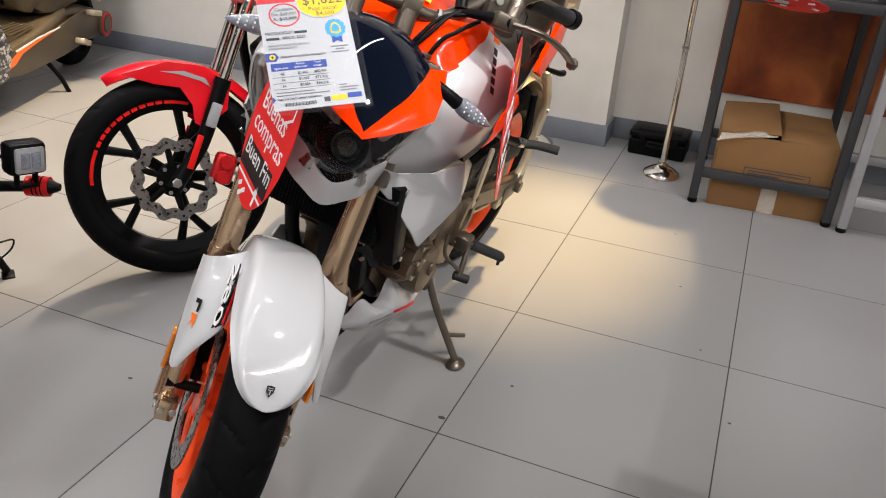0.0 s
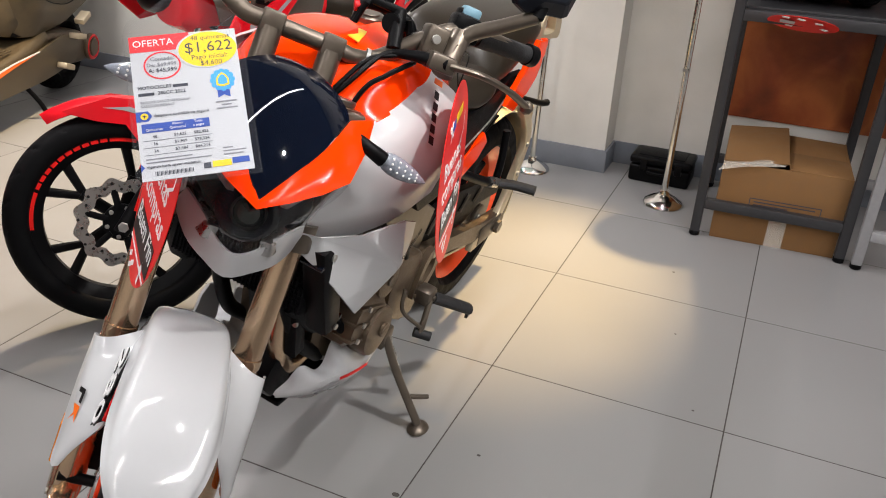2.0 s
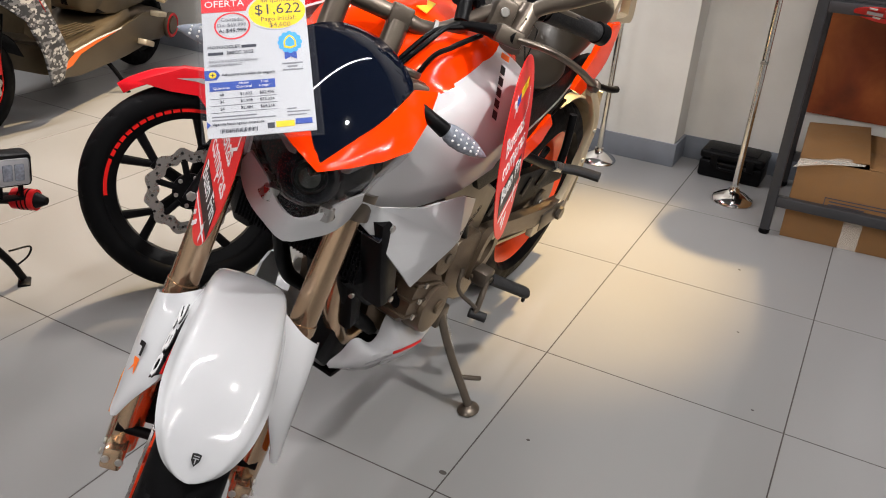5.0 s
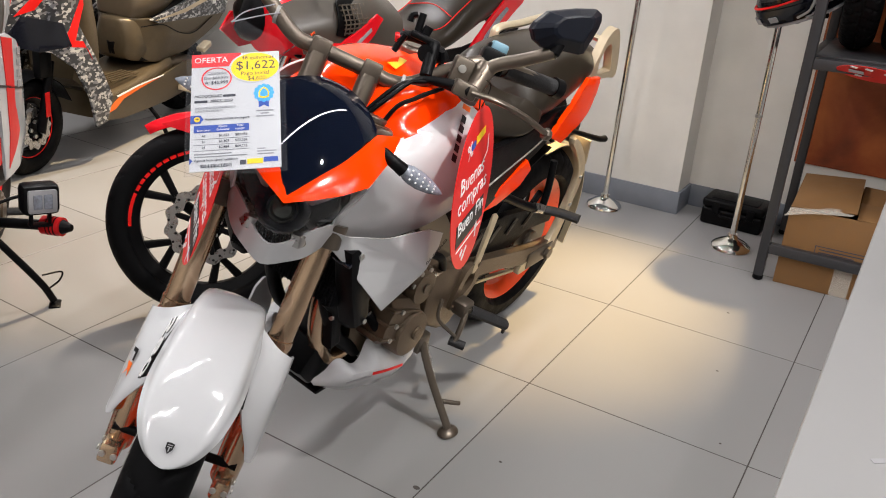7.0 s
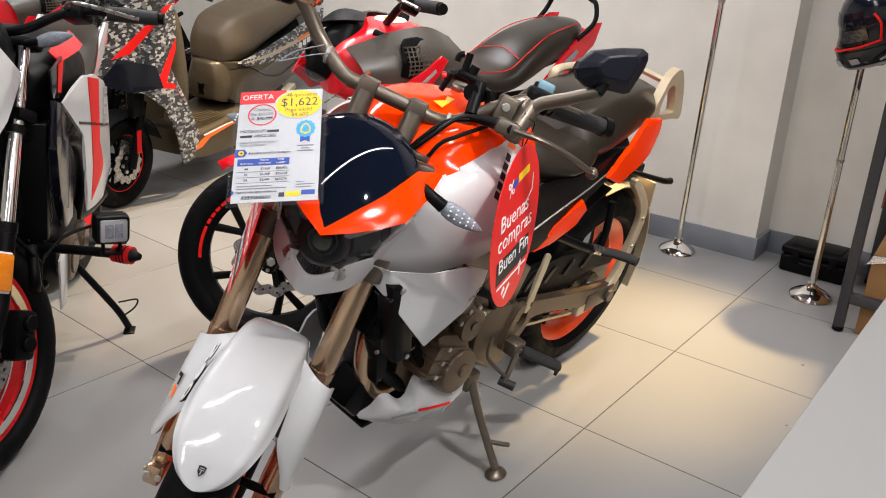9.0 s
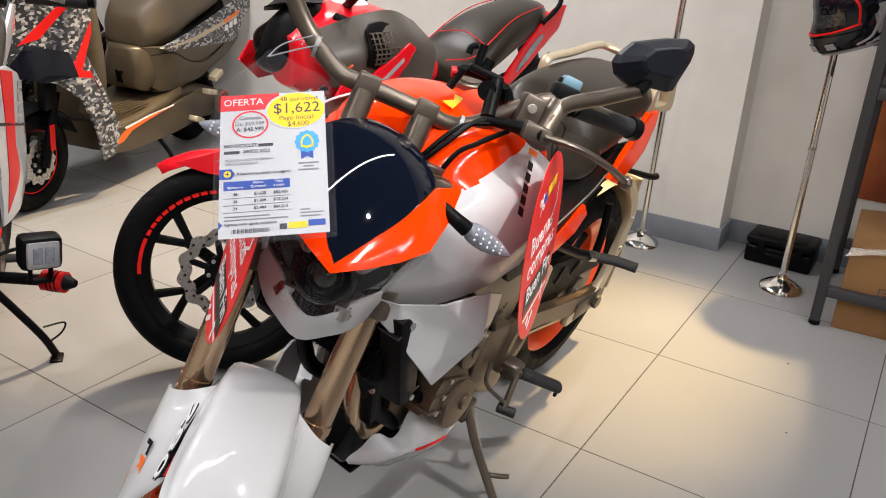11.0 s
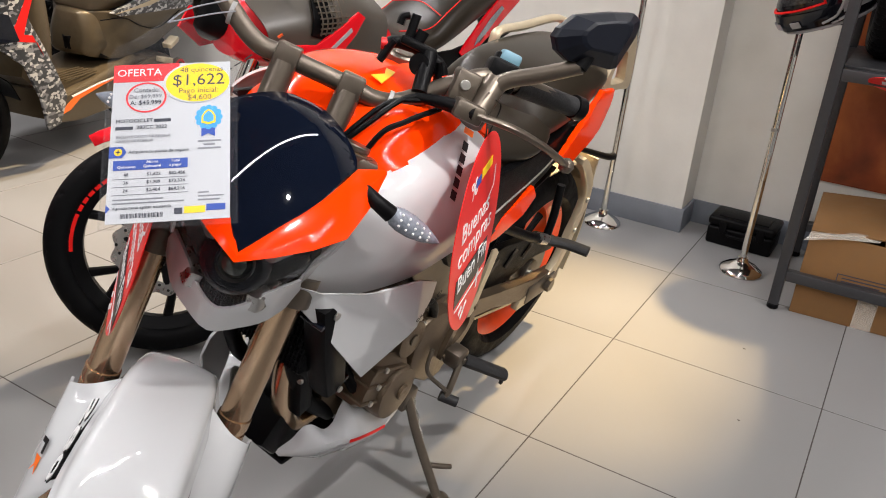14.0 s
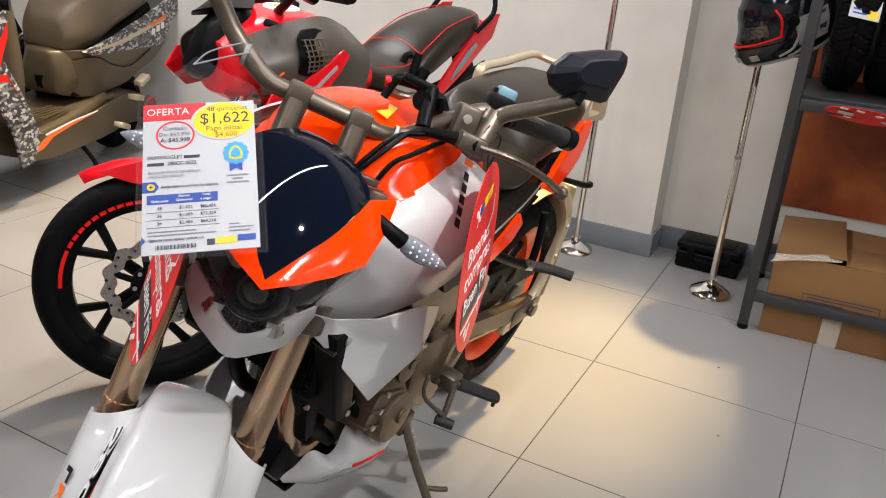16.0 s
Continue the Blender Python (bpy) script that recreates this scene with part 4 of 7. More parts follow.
block = B("engine", join(
    loft([[V(x, y, z) for y, z in ((-w, z0 + 0.02), (-w, z1 - 0.03), (-w + 0.03, z1), (w - 0.03, z1), (w, z1 - 0.03), (w, z0 + 0.02), (w - 0.03, z0), (-w + 0.03, z0))] for x, w, z0, z1 in ((0.49, 0.1, 0.32, 0.47), (0.55, 0.125, 0.27, 0.5), (0.70, 0.13, 0.25, 0.5), (0.82, 0.12, 0.27, 0.46), (0.87, 0.09, 0.31, 0.42))]),
    moved(box((-0.07, -0.1, 0.0), (0.07, 0.1, 0.25), 0.015), pose(0.80, 0, 0.42, 0, 28, 0))), "engine", "bronze painted engine block")
B("cooling_fin", join(*[moved(box((-0.08, -0.108, z), (0.08, 0.108, z + 0.006), 0.002), pose(0.80, 0, 0.42, 0, 28, 0)) for z in (0.06, 0.078, 0.096, 0.114, 0.132, 0.15)]), "engine", "", block)
B("head_cover", moved(box((-0.075, -0.105, 0.2), (0.075, 0.105, 0.27), 0.02), pose(0.80, 0, 0.42, 0, 28, 0)), "engine", "", block)
def cover_ring(cx, cz, r, k, n=8):
    """A rounded many-sided outline, flat at the bottom."""
    return catmull([V(cx + r * k * math.cos(a) * 1.05, 0, cz + r * k * math.sin(a) * (1.0 if math.sin(a) > 0 else 1.15)) for a in [2 * math.pi * (q + 0.5) / n for q in range(n)]] + [V(cx + r * k * math.cos(math.pi / n) * 1.05, 0, cz + r * k * math.sin(math.pi / n))], 4)[:-1]


for cx, cz, r, stations in ((0.752, 0.362, 0.058, ((0.02, 1.05), (0.1, 1.05), (0.112, 1.12), (0.122, 1.12), (0.126, 1.0), (0.168, 0.96), (0.178, 0.9), (0.18, 0.6), (0.182, 0.05))), (0.712, 0.462, 0.04, ((0.02, 1.0), (0.12, 1.0), (0.128, 1.12), (0.142, 1.12), (0.15, 1.0), (0.158, 0.95), (0.16, 0.6), (0.161, 0.05)))):
    cv = B("side_cover", loft([[V(p.x, y, p.z) for p in cover_ring(cx, cz, r, k)] for y, k in stations]), "engine", "ribbed bronze engine side cover", block)
    for a in (0.4, 1.2, 2.0, 2.8, 4.0, 5.3):
        q = r * 1.08
        boss = B("cover_boss", rod((cx + q * math.cos(a), 0.06, cz + q * math.sin(a)), (cx + q * math.cos(a), stations[3][0] + 0.008, cz + q * math.sin(a)), 0.0085, 12), "engine", "", cv)
        B("cover_bolt", bolt((cx + q * math.cos(a), stations[3][0] + 0.008, cz + q * math.sin(a)), 0.006, 0.005), "bolt", "", cv)
    if r > 0.05:
        B("inspection_cap", join(disc(0.017, 0.18, 0.188, "y", (cx - 0.01, 0, cz), 24, 0.003), box((cx - 0.022, 0.188, cz - 0.002), (cx + 0.002, 0.1886, cz + 0.002), 0)), "engine", "", cv)
    else:
        B("inspection_cap", disc(0.012, 0.16, 0.165, "y", (cx, 0, cz), 20, 0.002), "titan", "", cv)
B("sprocket_cover", plate([(0.565, 0.273), (0.668, 0.335), (0.68, 0.43), (0.655, 0.475), (0.59, 0.47), (0.547, 0.45), (0.505, 0.325)], 0.05, lambda x, z: 0.105, 0, 0.01, 3), "engine", "bronze sprocket cover", block)
gen = B("generator_housing", moved(loft([[V(x, y, z) for y, z in ((0.0, -0.055 * k), (0.15, -0.055 * k), (0.168, -0.035 * k), (0.168, 0.035 * k), (0.15, 0.06 * k), (0.0, 0.06 * k))] for x, k in ((-0.07, 1.0), (0.03, 1.0), (0.045, 0.86), (0.05, 0.6))]), pose(0.80, 0, 0.4, 0, -22, 0)), "engine", "bronze generator housing", block)
for k in range(3):
    B("housing_rib", moved(box((-0.06, 0.02, -0.038 + 0.036 * k), (0.054, 0.172, -0.03 + 0.036 * k), 0.003), pose(0.80, 0, 0.4, 0, -22, 0)), "engine", "", gen)
    B("housing_bolt", moved(bolt((0.02, 0.17, -0.034 + 0.036 * k), 0.006, 0.006), pose(0.80, 0, 0.4, 0, -22, 0)), "bolt", "", gen)
B("starter_motor", join(rod((0.74, -0.08, 0.52), (0.74, 0.14, 0.52), 0.028, 20), rod((0.74, 0.14, 0.52), (0.74, 0.15, 0.52), 0.02, 20)), "engine", "", block)
B("engine_pipe", join(tube([(0.86, 0.1, 0.45), (0.84, 0.145, 0.39), (0.78, 0.15, 0.34)], 0.012, 10, 6), tube([(0.72, 0.135, 0.55), (0.66, 0.15, 0.52), (0.62, 0.14, 0.46)], 0.01, 10, 6)), "black", "", block)
B("exhaust_header", tube([(0.89, 0.055, 0.56), (0.945, 0.06, 0.52), (0.955, 0.06, 0.42), (0.93, 0.06, 0.33), (0.86, 0.05, 0.27), (0.6, 0.0, 0.24), (0.4, -0.06, 0.26)], 0.0195, 16, 8), "bronze", "bronze coloured exhaust header")
B("silencer", tube([(0.42, -0.06, 0.26), (0.3, -0.16, 0.3), (0.05, -0.2, 0.4), (-0.1, -0.2, 0.46)], 0.045, 20, 6), "black", "black exhaust silencer")

# radiator with its guards
rad = B("radiator", moved(box((-0.016, -0.145, -0.082), (0.016, 0.145, 0.082), 0.004), pose(0.992, 0, 0.612, 0, -14, 0)), "radiator", "black radiator core")
tagged(B("radiator_fin", moved(join(*[box((0.0165, -0.14, -0.077 + 0.0075 * k), (0.0195, 0.14, -0.0755 + 0.0075 * k), 0) for k in range(21)], *[box((0.0165, -0.14 + 0.008 * k, -0.08), (0.021, -0.1384 + 0.008 * k, 0.08), 0) for k in range(36)]), pose(0.992, 0, 0.612, 0, -14, 0)), "radiator", "", rad), kind="stuff")
for s in (-1, 1):
    gd = B("radiator_guard", plate([(1.046, 0.69), (1.015, 0.697), (0.99, 0.67), (0.962, 0.575), (0.948, 0.51), (0.965, 0.488), (0.99, 0.49), (1.018, 0.575)], s * 0.05, lambda x, z, s=s: s * 0.135, 0, 0.01), "black", "ridged black radiator guard", rad)
    for k in range(6):
        B("guard_rib", moved(box((-0.006, s * 0.138, -0.004), (0.008, s * 0.182, 0.004), 0.002), pose(1.036 - 0.018 * k, 0, 0.66 - 0.03 * k, 0, 20, 0)), "gloss_black", "", gd)
    B("guard_bolt", bolt((1.018, s * 0.185, 0.676), 0.007, s * 0.004), "bolt", "", gd)
    B("guard_bolt", bolt((0.966, s * 0.185, 0.502), 0.006, s * 0.004), "bolt", "", gd)
low = B("radiator_duct", plate([(0.985, 0.55), (0.95, 0.56), (0.925, 0.45), (0.915, 0.37), (0.945, 0.36), (0.962, 0.45)], 0.115, lambda x, z: -0.01, 0, 0.008), "black", "black plastic duct below the radiator")
for bz, by in ((0.50, 0.10), (0.455, 0.10), (0.41, 0.095)):
    B("duct_bolt", bolt((0.975 - 0.28 * (0.52 - bz), by, bz), 0.0065, 0.006, "x"), "bolt", "", low)
B("radiator_hose", tube([(0.97, 0.09, 0.5), (0.93, 0.1, 0.45), (0.9, 0.105, 0.42)], 0.016, 12, 6), "black", "black rubber coolant hose", rad)
B("front_frame", join(*[tube([(0.97, s * 0.05, 0.72), (0.99, s * 0.07, 0.6), (0.93, s * 0.085, 0.4), (0.84, s * 0.09, 0.3)], 0.016, 12, 6) for s in (-1, 1)]), "black", "black frame down tubes")
B("frame_spar", join(*[plate([(1.02, 0.78), (0.97, 0.84), (0.75, 0.72), (0.55, 0.58), (0.46, 0.52), (0.5, 0.42), (0.58, 0.46), (0.75, 0.62), (0.95, 0.72)], s * 0.035, lambda x, z, s=s: s * 0.085, 0, 0.006) for s in (-1, 1)], rod((1.05, 0.03, 0.72), (0.98, 0.03, 0.93), 0.035, 20)), "titan", "bronze-grey frame spars")

# bodywork
tank_rings = []
for x, zt, zb, w in ((0.985, 0.915, 0.80, 0.05), (0.965, 0.945, 0.78, 0.09), (0.91, 0.968, 0.76, 0.135), (0.83, 0.977, 0.75, 0.16), (0.75, 0.967, 0.75, 0.162), (0.67, 0.94, 0.745, 0.15), (0.59, 0.90, 0.74, 0.125), (0.53, 0.865, 0.74, 0.1)):
    c, h = (zt + zb) / 2, (zt - zb) / 2
    tank_rings.append([V(x, w * math.copysign(abs(math.cos(a)) ** 0.9, math.cos(a)), c + h * math.copysign(abs(math.sin(a)) ** 0.95, math.sin(a))) for a in [2 * math.pi * k / 32 for k in range(32)]])
dense = [catmull([r[j] for r in tank_rings], 4) for j in range(32)]
tank = B("fuel_tank", loft([[dense[j][i] for j in range(32)] for i in range(len(dense[0]))]), "orange", "glossy orange fuel tank")
B("tank_cap", join(disc(0.03, 0.95, 0.978, "z", (0.72, 0, 0), 28, 0.003), disc(0.02, 0.978, 0.981, "z", (0.72, 0, 0), 24, 0.001)), "titan", "", tank)
B("tank_badge", moved(plate([(-0.03, -0.008), (0.03, -0.004), (0.026, 0.012), (0.004, 0.004), (-0.024, 0.014)], 0.003), pose(0.862, 0.07, 0.986, -78, 0, 195)), "yellow", "small yellow wing badge", tank)
FIN_POINTS = ((1.10, 0.14, 0.745), (1.045, 0.172, 0.716), (0.98, 0.212, 0.716), (0.884, 0.236, 0.716), (0.82, 0.228, 0.684), (0.838, 0.236, 0.656), (0.892, 0.252, 0.63), (0.886, 0.228, 0.618), (0.95, 0.212, 0.535), (0.985, 0.203, 0.58), (1.03, 0.178, 0.643), (1.062, 0.142, 0.69))
FIN_FACES = ((0, 1, 11), (1, 2, 6), (2, 3, 6), (3, 4, 5, 6), (1, 6, 10), (6, 9, 10), (6, 8, 9), (6, 7, 8), (5, 7, 6), (1, 10, 11))


def folded(points, faces, s, thick=0.004):
    """A sheet panel bent along straight folds, its edges eased."""
    bm = raw([(x, s * y, z) for x, y, z in points], faces)
    bmesh.ops.recalc_face_normals(bm, faces=bm.faces)
    bmesh.ops.bevel(bm, geom=[e for e in bm.edges if len(e.link_faces) == 2 and e.calc_face_angle(0) > 0.12], offset=0.004, segments=3, affect="EDGES", profile=0.5)
    ex = bmesh.ops.extrude_face_region(bm, geom=bm.faces[:])
    for v in ex["geom"]:
        if isinstance(v, bmesh.types.BMVert):
            v.co.y -= s * thick
    return bm


for s in (-1, 1):
    B("tank_side", sheet([[V(x, s * y, z - (0.5 * y if s < 0 else 0)) for y, z in r] for x, r in ((0.985, ((0.03, 0.93), (0.1, 0.912), (0.158, 0.88))), (0.925, ((0.045, 0.972), (0.132, 0.952), (0.184, 0.905))), (0.84, ((0.05, 0.988), (0.148, 0.966), (0.187, 0.928))), (0.74, ((0.05, 0.982), (0.145, 0.955), (0.176, 0.92))), (0.63, ((0.045, 0.94), (0.12, 0.918), (0.15, 0.87))))], 0.004, 6, 8), "orange", "crowned orange tank shell", tank)
    g = [[(1.05, 0.13, 0.865), (1.072, 0.145, 0.83), (1.065, 0.15, 0.76), (1.045, 0.14, 0.685)], [(0.965, 0.168, 0.892), (0.978, 0.2, 0.855), (0.975, 0.207, 0.78), (0.965, 0.18, 0.692)], [(0.88, 0.186, 0.925), (0.87, 0.228, 0.88), (0.87, 0.24, 0.80), (0.885, 0.215, 0.712)], [(0.775, 0.168, 0.945), (0.75, 0.228, 0.90), (0.765, 0.246, 0.83), (0.805, 0.236, 0.745)]]
    sh = B("tank_shroud", sheet([[V(x, s * y, z - (0.04 if s < 0 and z > 0.84 else 0)) for x, y, z in r] for r in g], 0.004, 6, 6), "white", "glossy white tank shroud", tank)
    fin_ob = B("shroud_fin", folded(FIN_POINTS, FIN_FACES, s), "white", "white folded lower shroud with a pointed tip", tank)
    for face in fin_ob.data.polygons:
        face.use_smooth = False
    B("inner_panel", plate([(1.02, 0.9), (0.75, 0.88), (0.7, 0.76), (0.72, 0.66), (0.88, 0.6), (1.02, 0.66)], s * 0.01, lambda x, z, s=s: s * 0.125), "black", "", tank)
    B("shroud_mark", moved(letters("OIL-COOLED", 0.0115, 0.0003), frame_of(V(0.866, s * 0.2505, 0.668), V(-s * 0.79, 0, s * 0.56).normalized(), V(0.56, 0, 0.79).normalized(), V(0, s, 0))), "decal_black", "small black words OIL-COOLED", fin_ob)
    # bars in place of the maker's name along the shroud's rear edge
    n0, n1 = V(0.872, s * 0.2335, 0.866), V(0.802, s * 0.192, 0.936)
    up, out_n = (n1 - n0).normalized(), V(0.1, s * 0.72, 0.68)
    out_n = (out_n - up * out_n.dot(up)).normalized()
    B("name_mark", join(*[moved(raw([(-0.0085, -0.0055, 0), (0.0065, -0.0055, 0), (0.0085, 0.0055, 0), (-0.0065, 0.0055, 0)], [[0, 1, 2, 3]]), frame_of(n0.lerp(n1, f) + out_n * 0.0095, up, out_n.cross(up), out_n)) for f in (-0.02, 0.17, 0.36, 0.55, 0.74)]), "decal_black", "dark lettering along the edge drawn as bars", tank)
    B("name_accent", moved(box((-0.005, -0.009, 0), (0.005, 0.009, 0.0012), 0), frame_of(n0.lerp(n1, 0.97) + out_n * 0.009, up, out_n.cross(up), out_n)), "decal_orange", "", tank)

seat = B("seat", pad([(0.61, 0.855, 0.77, 0.06, 0.04), (0.56, 0.862, 0.76, 0.1, 0.07), (0.5, 0.856, 0.755, 0.13, 0.1), (0.43, 0.85, 0.755, 0.148, 0.115), (0.37, 0.862, 0.765, 0.148, 0.11), (0.33, 0.875, 0.78, 0.13, 0.09)], 4), "seat", "dark grey vinyl rider's seat")
B("pillion_seat", pad([(0.41, 0.855, 0.785, 0.09, 0.05), (0.385, 0.886, 0.78, 0.122, 0.085), (0.34, 0.912, 0.78, 0.136, 0.096), (0.26, 0.928, 0.785, 0.136, 0.096), (0.15, 0.935, 0.81, 0.126, 0.09), (0.05, 0.934, 0.84, 0.11, 0.078), (-0.03, 0.92, 0.86, 0.085, 0.055)], 4), "seat", "raised dark vinyl pillion seat", seat)
for s in (-1, 1):
    B("side_panel", plate([(0.68, 0.80), (0.55, 0.775), (0.38, 0.775), (0.2, 0.795), (0.12, 0.79), (0.22, 0.715), (0.38, 0.67), (0.52, 0.61), (0.64, 0.60), (0.72, 0.70)], s * 0.02, lambda x, z, s=s: s * (0.105 + 0.03 * min(1, max(0, (x - 0.2) / 0.3))), 4, 0.004), "black", "black plastic side panel")
    B("side_trim", tube([(0.63, s * 0.158, 0.655), (0.5, s * 0.16, 0.7), (0.36, s * 0.155, 0.735), (0.24, s * 0.135, 0.75)], 0.0022, 8, 5), "bolt", "thin silver trim line")
    B("side_flash", plate([(0.53, 0.60), (0.47, 0.655), (0.36, 0.70), (0.33, 0.67), (0.36, 0.635), (0.45, 0.605)], s * 0.012, lambda x, z, s=s: s * 0.14, 3, 0.003), "orange", "orange panel below the seat")
    tl = B("tail_panel", plate([(0.03, 0.862), (0.022, 0.81), (0.045, 0.755), (0.11, 0.728), (0.19, 0.708), (0.272, 0.742), (0.235, 0.772), (0.18, 0.812), (0.145, 0.85), (0.12, 0.875), (0.07, 0.866)], s * 0.014, lambda x, z, s=s: s * (0.118 + 0.08 * max(0, x) - 0.35 * max(0, -x)), 6, 0.004), "orange", "orange tail panel")
    pg = B("pillion_peg", tube([(0.205, s * 0.168, 0.52), (0.19, s * 0.21, 0.526), (0.18, s * 0.262, 0.53)], 0.016, 12, 4, flat=0.75), "grip", "black folding pillion footpeg")
    B("peg_hanger", join(tube([(0.4, s * 0.13, 0.6), (0.28, s * 0.15, 0.545), (0.205, s * 0.16, 0.52)], 0.012, 10, 5), tube([(0.2, s * 0.15, 0.66), (0.2, s * 0.158, 0.58), (0.205, s * 0.16, 0.52)], 0.01, 10, 5)), "black", "black footpeg bracket", pg)
    B("peg_pivot", join(rod((0.25, s * 0.158, 0.535), (0.205, s * 0.165, 0.52), 0.014, 12)), "steel", "", pg)
    fp = B("rider_peg", join(tube([(0.545, s * 0.2, 0.352), (0.445, s * 0.262, 0.297)], 0.018, 12, 4, flat=0.75), *[box((0.437, s * 0.262 - 0.004, 0.268), (0.447, s * 0.262 + 0.004, 0.292), 0.002)]), "grip", "black rubber footpeg")
    B("peg_base", join(box((0.53, s * 0.165, 0.335), (0.575, s * 0.205, 0.375), 0.008), bolt((0.552, s * 0.205, 0.355), 0.007, s * 0.006)), "titan", "", fp)
    # heel plate in two colours: lamplight painted into the upper strip, shade below
    hp = B("heel_plate", plate([(0.492, 0.592), (0.466, 0.58), (0.482, 0.5), (0.494, 0.44), (0.518, 0.43), (0.507, 0.5)], s * 0.008, lambda x, z, s=s: s * 0.16, 0, 0.003, 2), "champagne", "upper strip of the heel guard, coloured champagne as lit by the spot")
    B("peg_bracket", join(holed([(0.483, 0.455), (0.478, 0.4), (0.52, 0.348), (0.578, 0.342), (0.566, 0.4), (0.535, 0.452)], [(0.5, 0.43), (0.5, 0.4), (0.525, 0.375), (0.55, 0.372), (0.545, 0.4), (0.525, 0.43)], s * 0.15, s * 0.166), *[bolt((x, s * 0.166, z), 0.007, s * 0.006) for x, z in ((0.494, 0.45), (0.57, 0.352))]), "engine", "lower footrest bracket, coloured darker bronze for its shade", hp)
sh_l = B("shift_lever", join(tube([(0.555, 0.2, 0.355), (0.585, 0.21, 0.31), (0.6, 0.212, 0.285)], 0.0075, 10, 5), tube([(0.6, 0.21, 0.3), (0.64, 0.175, 0.35), (0.63, 0.165, 0.40)], 0.005, 8, 5)), "titan", "grey gear shift lever")
B("shift_rubber", tube([(0.604, 0.2, 0.283), (0.585, 0.235, 0.277)], 0.0115, 12, 2), "grip", "black rubber toe piece", sh_l)
stand_foot = BODY.inverted() @ V(-0.063, -0.931, 0.004)
ks = B("kickstand", join(tube([(0.66, 0.155, 0.285), (0.654, 0.20, 0.2), stand_foot + V(0.001, -0.004, 0.012)], 0.0125, 12, 6, flat=0.7), box((0.635, 0.135, 0.25), (0.68, 0.165, 0.30), 0.006)), "titan", "bronze-grey folding kickstand")
ft = moved(lathe([(0.001, 0.016), (0.012, 0.014), (0.022, 0.006), (0.025, 0.0), (0.001, -0.002)], "z", 20), Matrix.Translation(V(-0.063, -0.931, 0.004)) @ Matrix.Diagonal((1.0, 1.25, 1, 1)))
part("stand_foot", ft, "titan", ks, m=BODY.inverted())
B("stand_prong", tube([(0.651, 0.235, 0.137), (0.62, 0.262, 0.13), (0.6, 0.275, 0.125)], 0.006, 10, 4), "titan", "", ks)
sp = [V(0.645 + 0.006 * math.cos(2.2 * k), 0.16 + 0.06 * k / 60 + 0.006 * math.sin(2.2 * k), 0.275 - 0.11 * k / 60) for k in range(61)]
B("stand_spring", tube(sp, 0.0016, 6, 1), "bolt", "", ks)
BELLY = (((0.954, 0.07, 0.257), (0.95, 0.078, 0.252), (0.94, 0.07, 0.24)), ((0.927, 0.085, 0.282), (0.93, 0.105, 0.262), (0.9, 0.08, 0.216)),
         ((0.912, 0.098, 0.318), (0.905, 0.13, 0.275), (0.87, 0.1, 0.208)), ((0.874, 0.112, 0.288), (0.88, 0.148, 0.285), (0.845, 0.11, 0.205)),
         ((0.854, 0.118, 0.306), (0.852, 0.157, 0.285), (0.815, 0.118, 0.203)), ((0.848, 0.122, 0.358), (0.828, 0.16, 0.279), (0.8, 0.124, 0.2)),
         ((0.822, 0.124, 0.347), (0.81, 0.16, 0.273), (0.77, 0.127, 0.195)), ((0.774, 0.13, 0.314), (0.77, 0.159, 0.26), (0.74, 0.13, 0.19)),
         ((0.731, 0.138, 0.272), (0.73, 0.155, 0.245), (0.71, 0.132, 0.193)), ((0.703, 0.145, 0.25), (0.703, 0.15, 0.24), (0.69, 0.134, 0.2)))
for s in (-1, 1):
    rows = [[V(x, s * y, z) for x, y, z in c] for c in BELLY]
    bl = B("belly_pan", join(sheet(rows if s < 0 else [r[::-1] for r in rows], 0.004, 5, 5), plate([(0.72, 0.262), (0.7, 0.278), (0.676, 0.299), (0.672, 0.256), (0.692, 0.238), (0.71, 0.236)], s * 0.004, lambda x, z, s=s: s * 0.148, 3, 0.0012)), "white", "white belly pan below the engine with a peaked edge")
    B("belly_stripe", sheet([[V(x, s * (y + 0.0052), z - 0.004), V(x, s * (y + 0.0046), z + 0.003)] for x, y, z in [c[1] for c in BELLY[4:9]]], 0.001, 5, 2), "decal_red", "thin red stripe", bl)
    B("belly_vent", sheet([[V(x, s * (y - 0.004 * f), z - 0.022 * f) for f in (0.35, 0.75)] for x, y, z in [(c[1][0], c[1][1] + 0.0052, c[1][2]) for c in BELLY[2:5]]], 0.001, 4, 2), "decal_grey", "", bl)
B("belly_fin", plate([(0.921, 0.42), (0.946, 0.428), (0.968, 0.412), (0.984, 0.378), (0.978, 0.345), (0.936, 0.28), (0.916, 0.33), (0.911, 0.385)], -0.006, lambda x, z: -0.112, 8, 0.0015), "white", "white side fin of the belly pan")
B("belly_floor", box((0.64, -0.075, 0.2), (0.93, 0.075, 0.215), 0.006), "black")
B("belly_duct", plate([(1.0, 0.3), (0.95, 0.36), (0.9, 0.34), (0.9, 0.25), (0.96, 0.25)], 0.08, lambda x, z: -0.005, 0, 0.01), "black", "black plastic duct ahead of the engine")

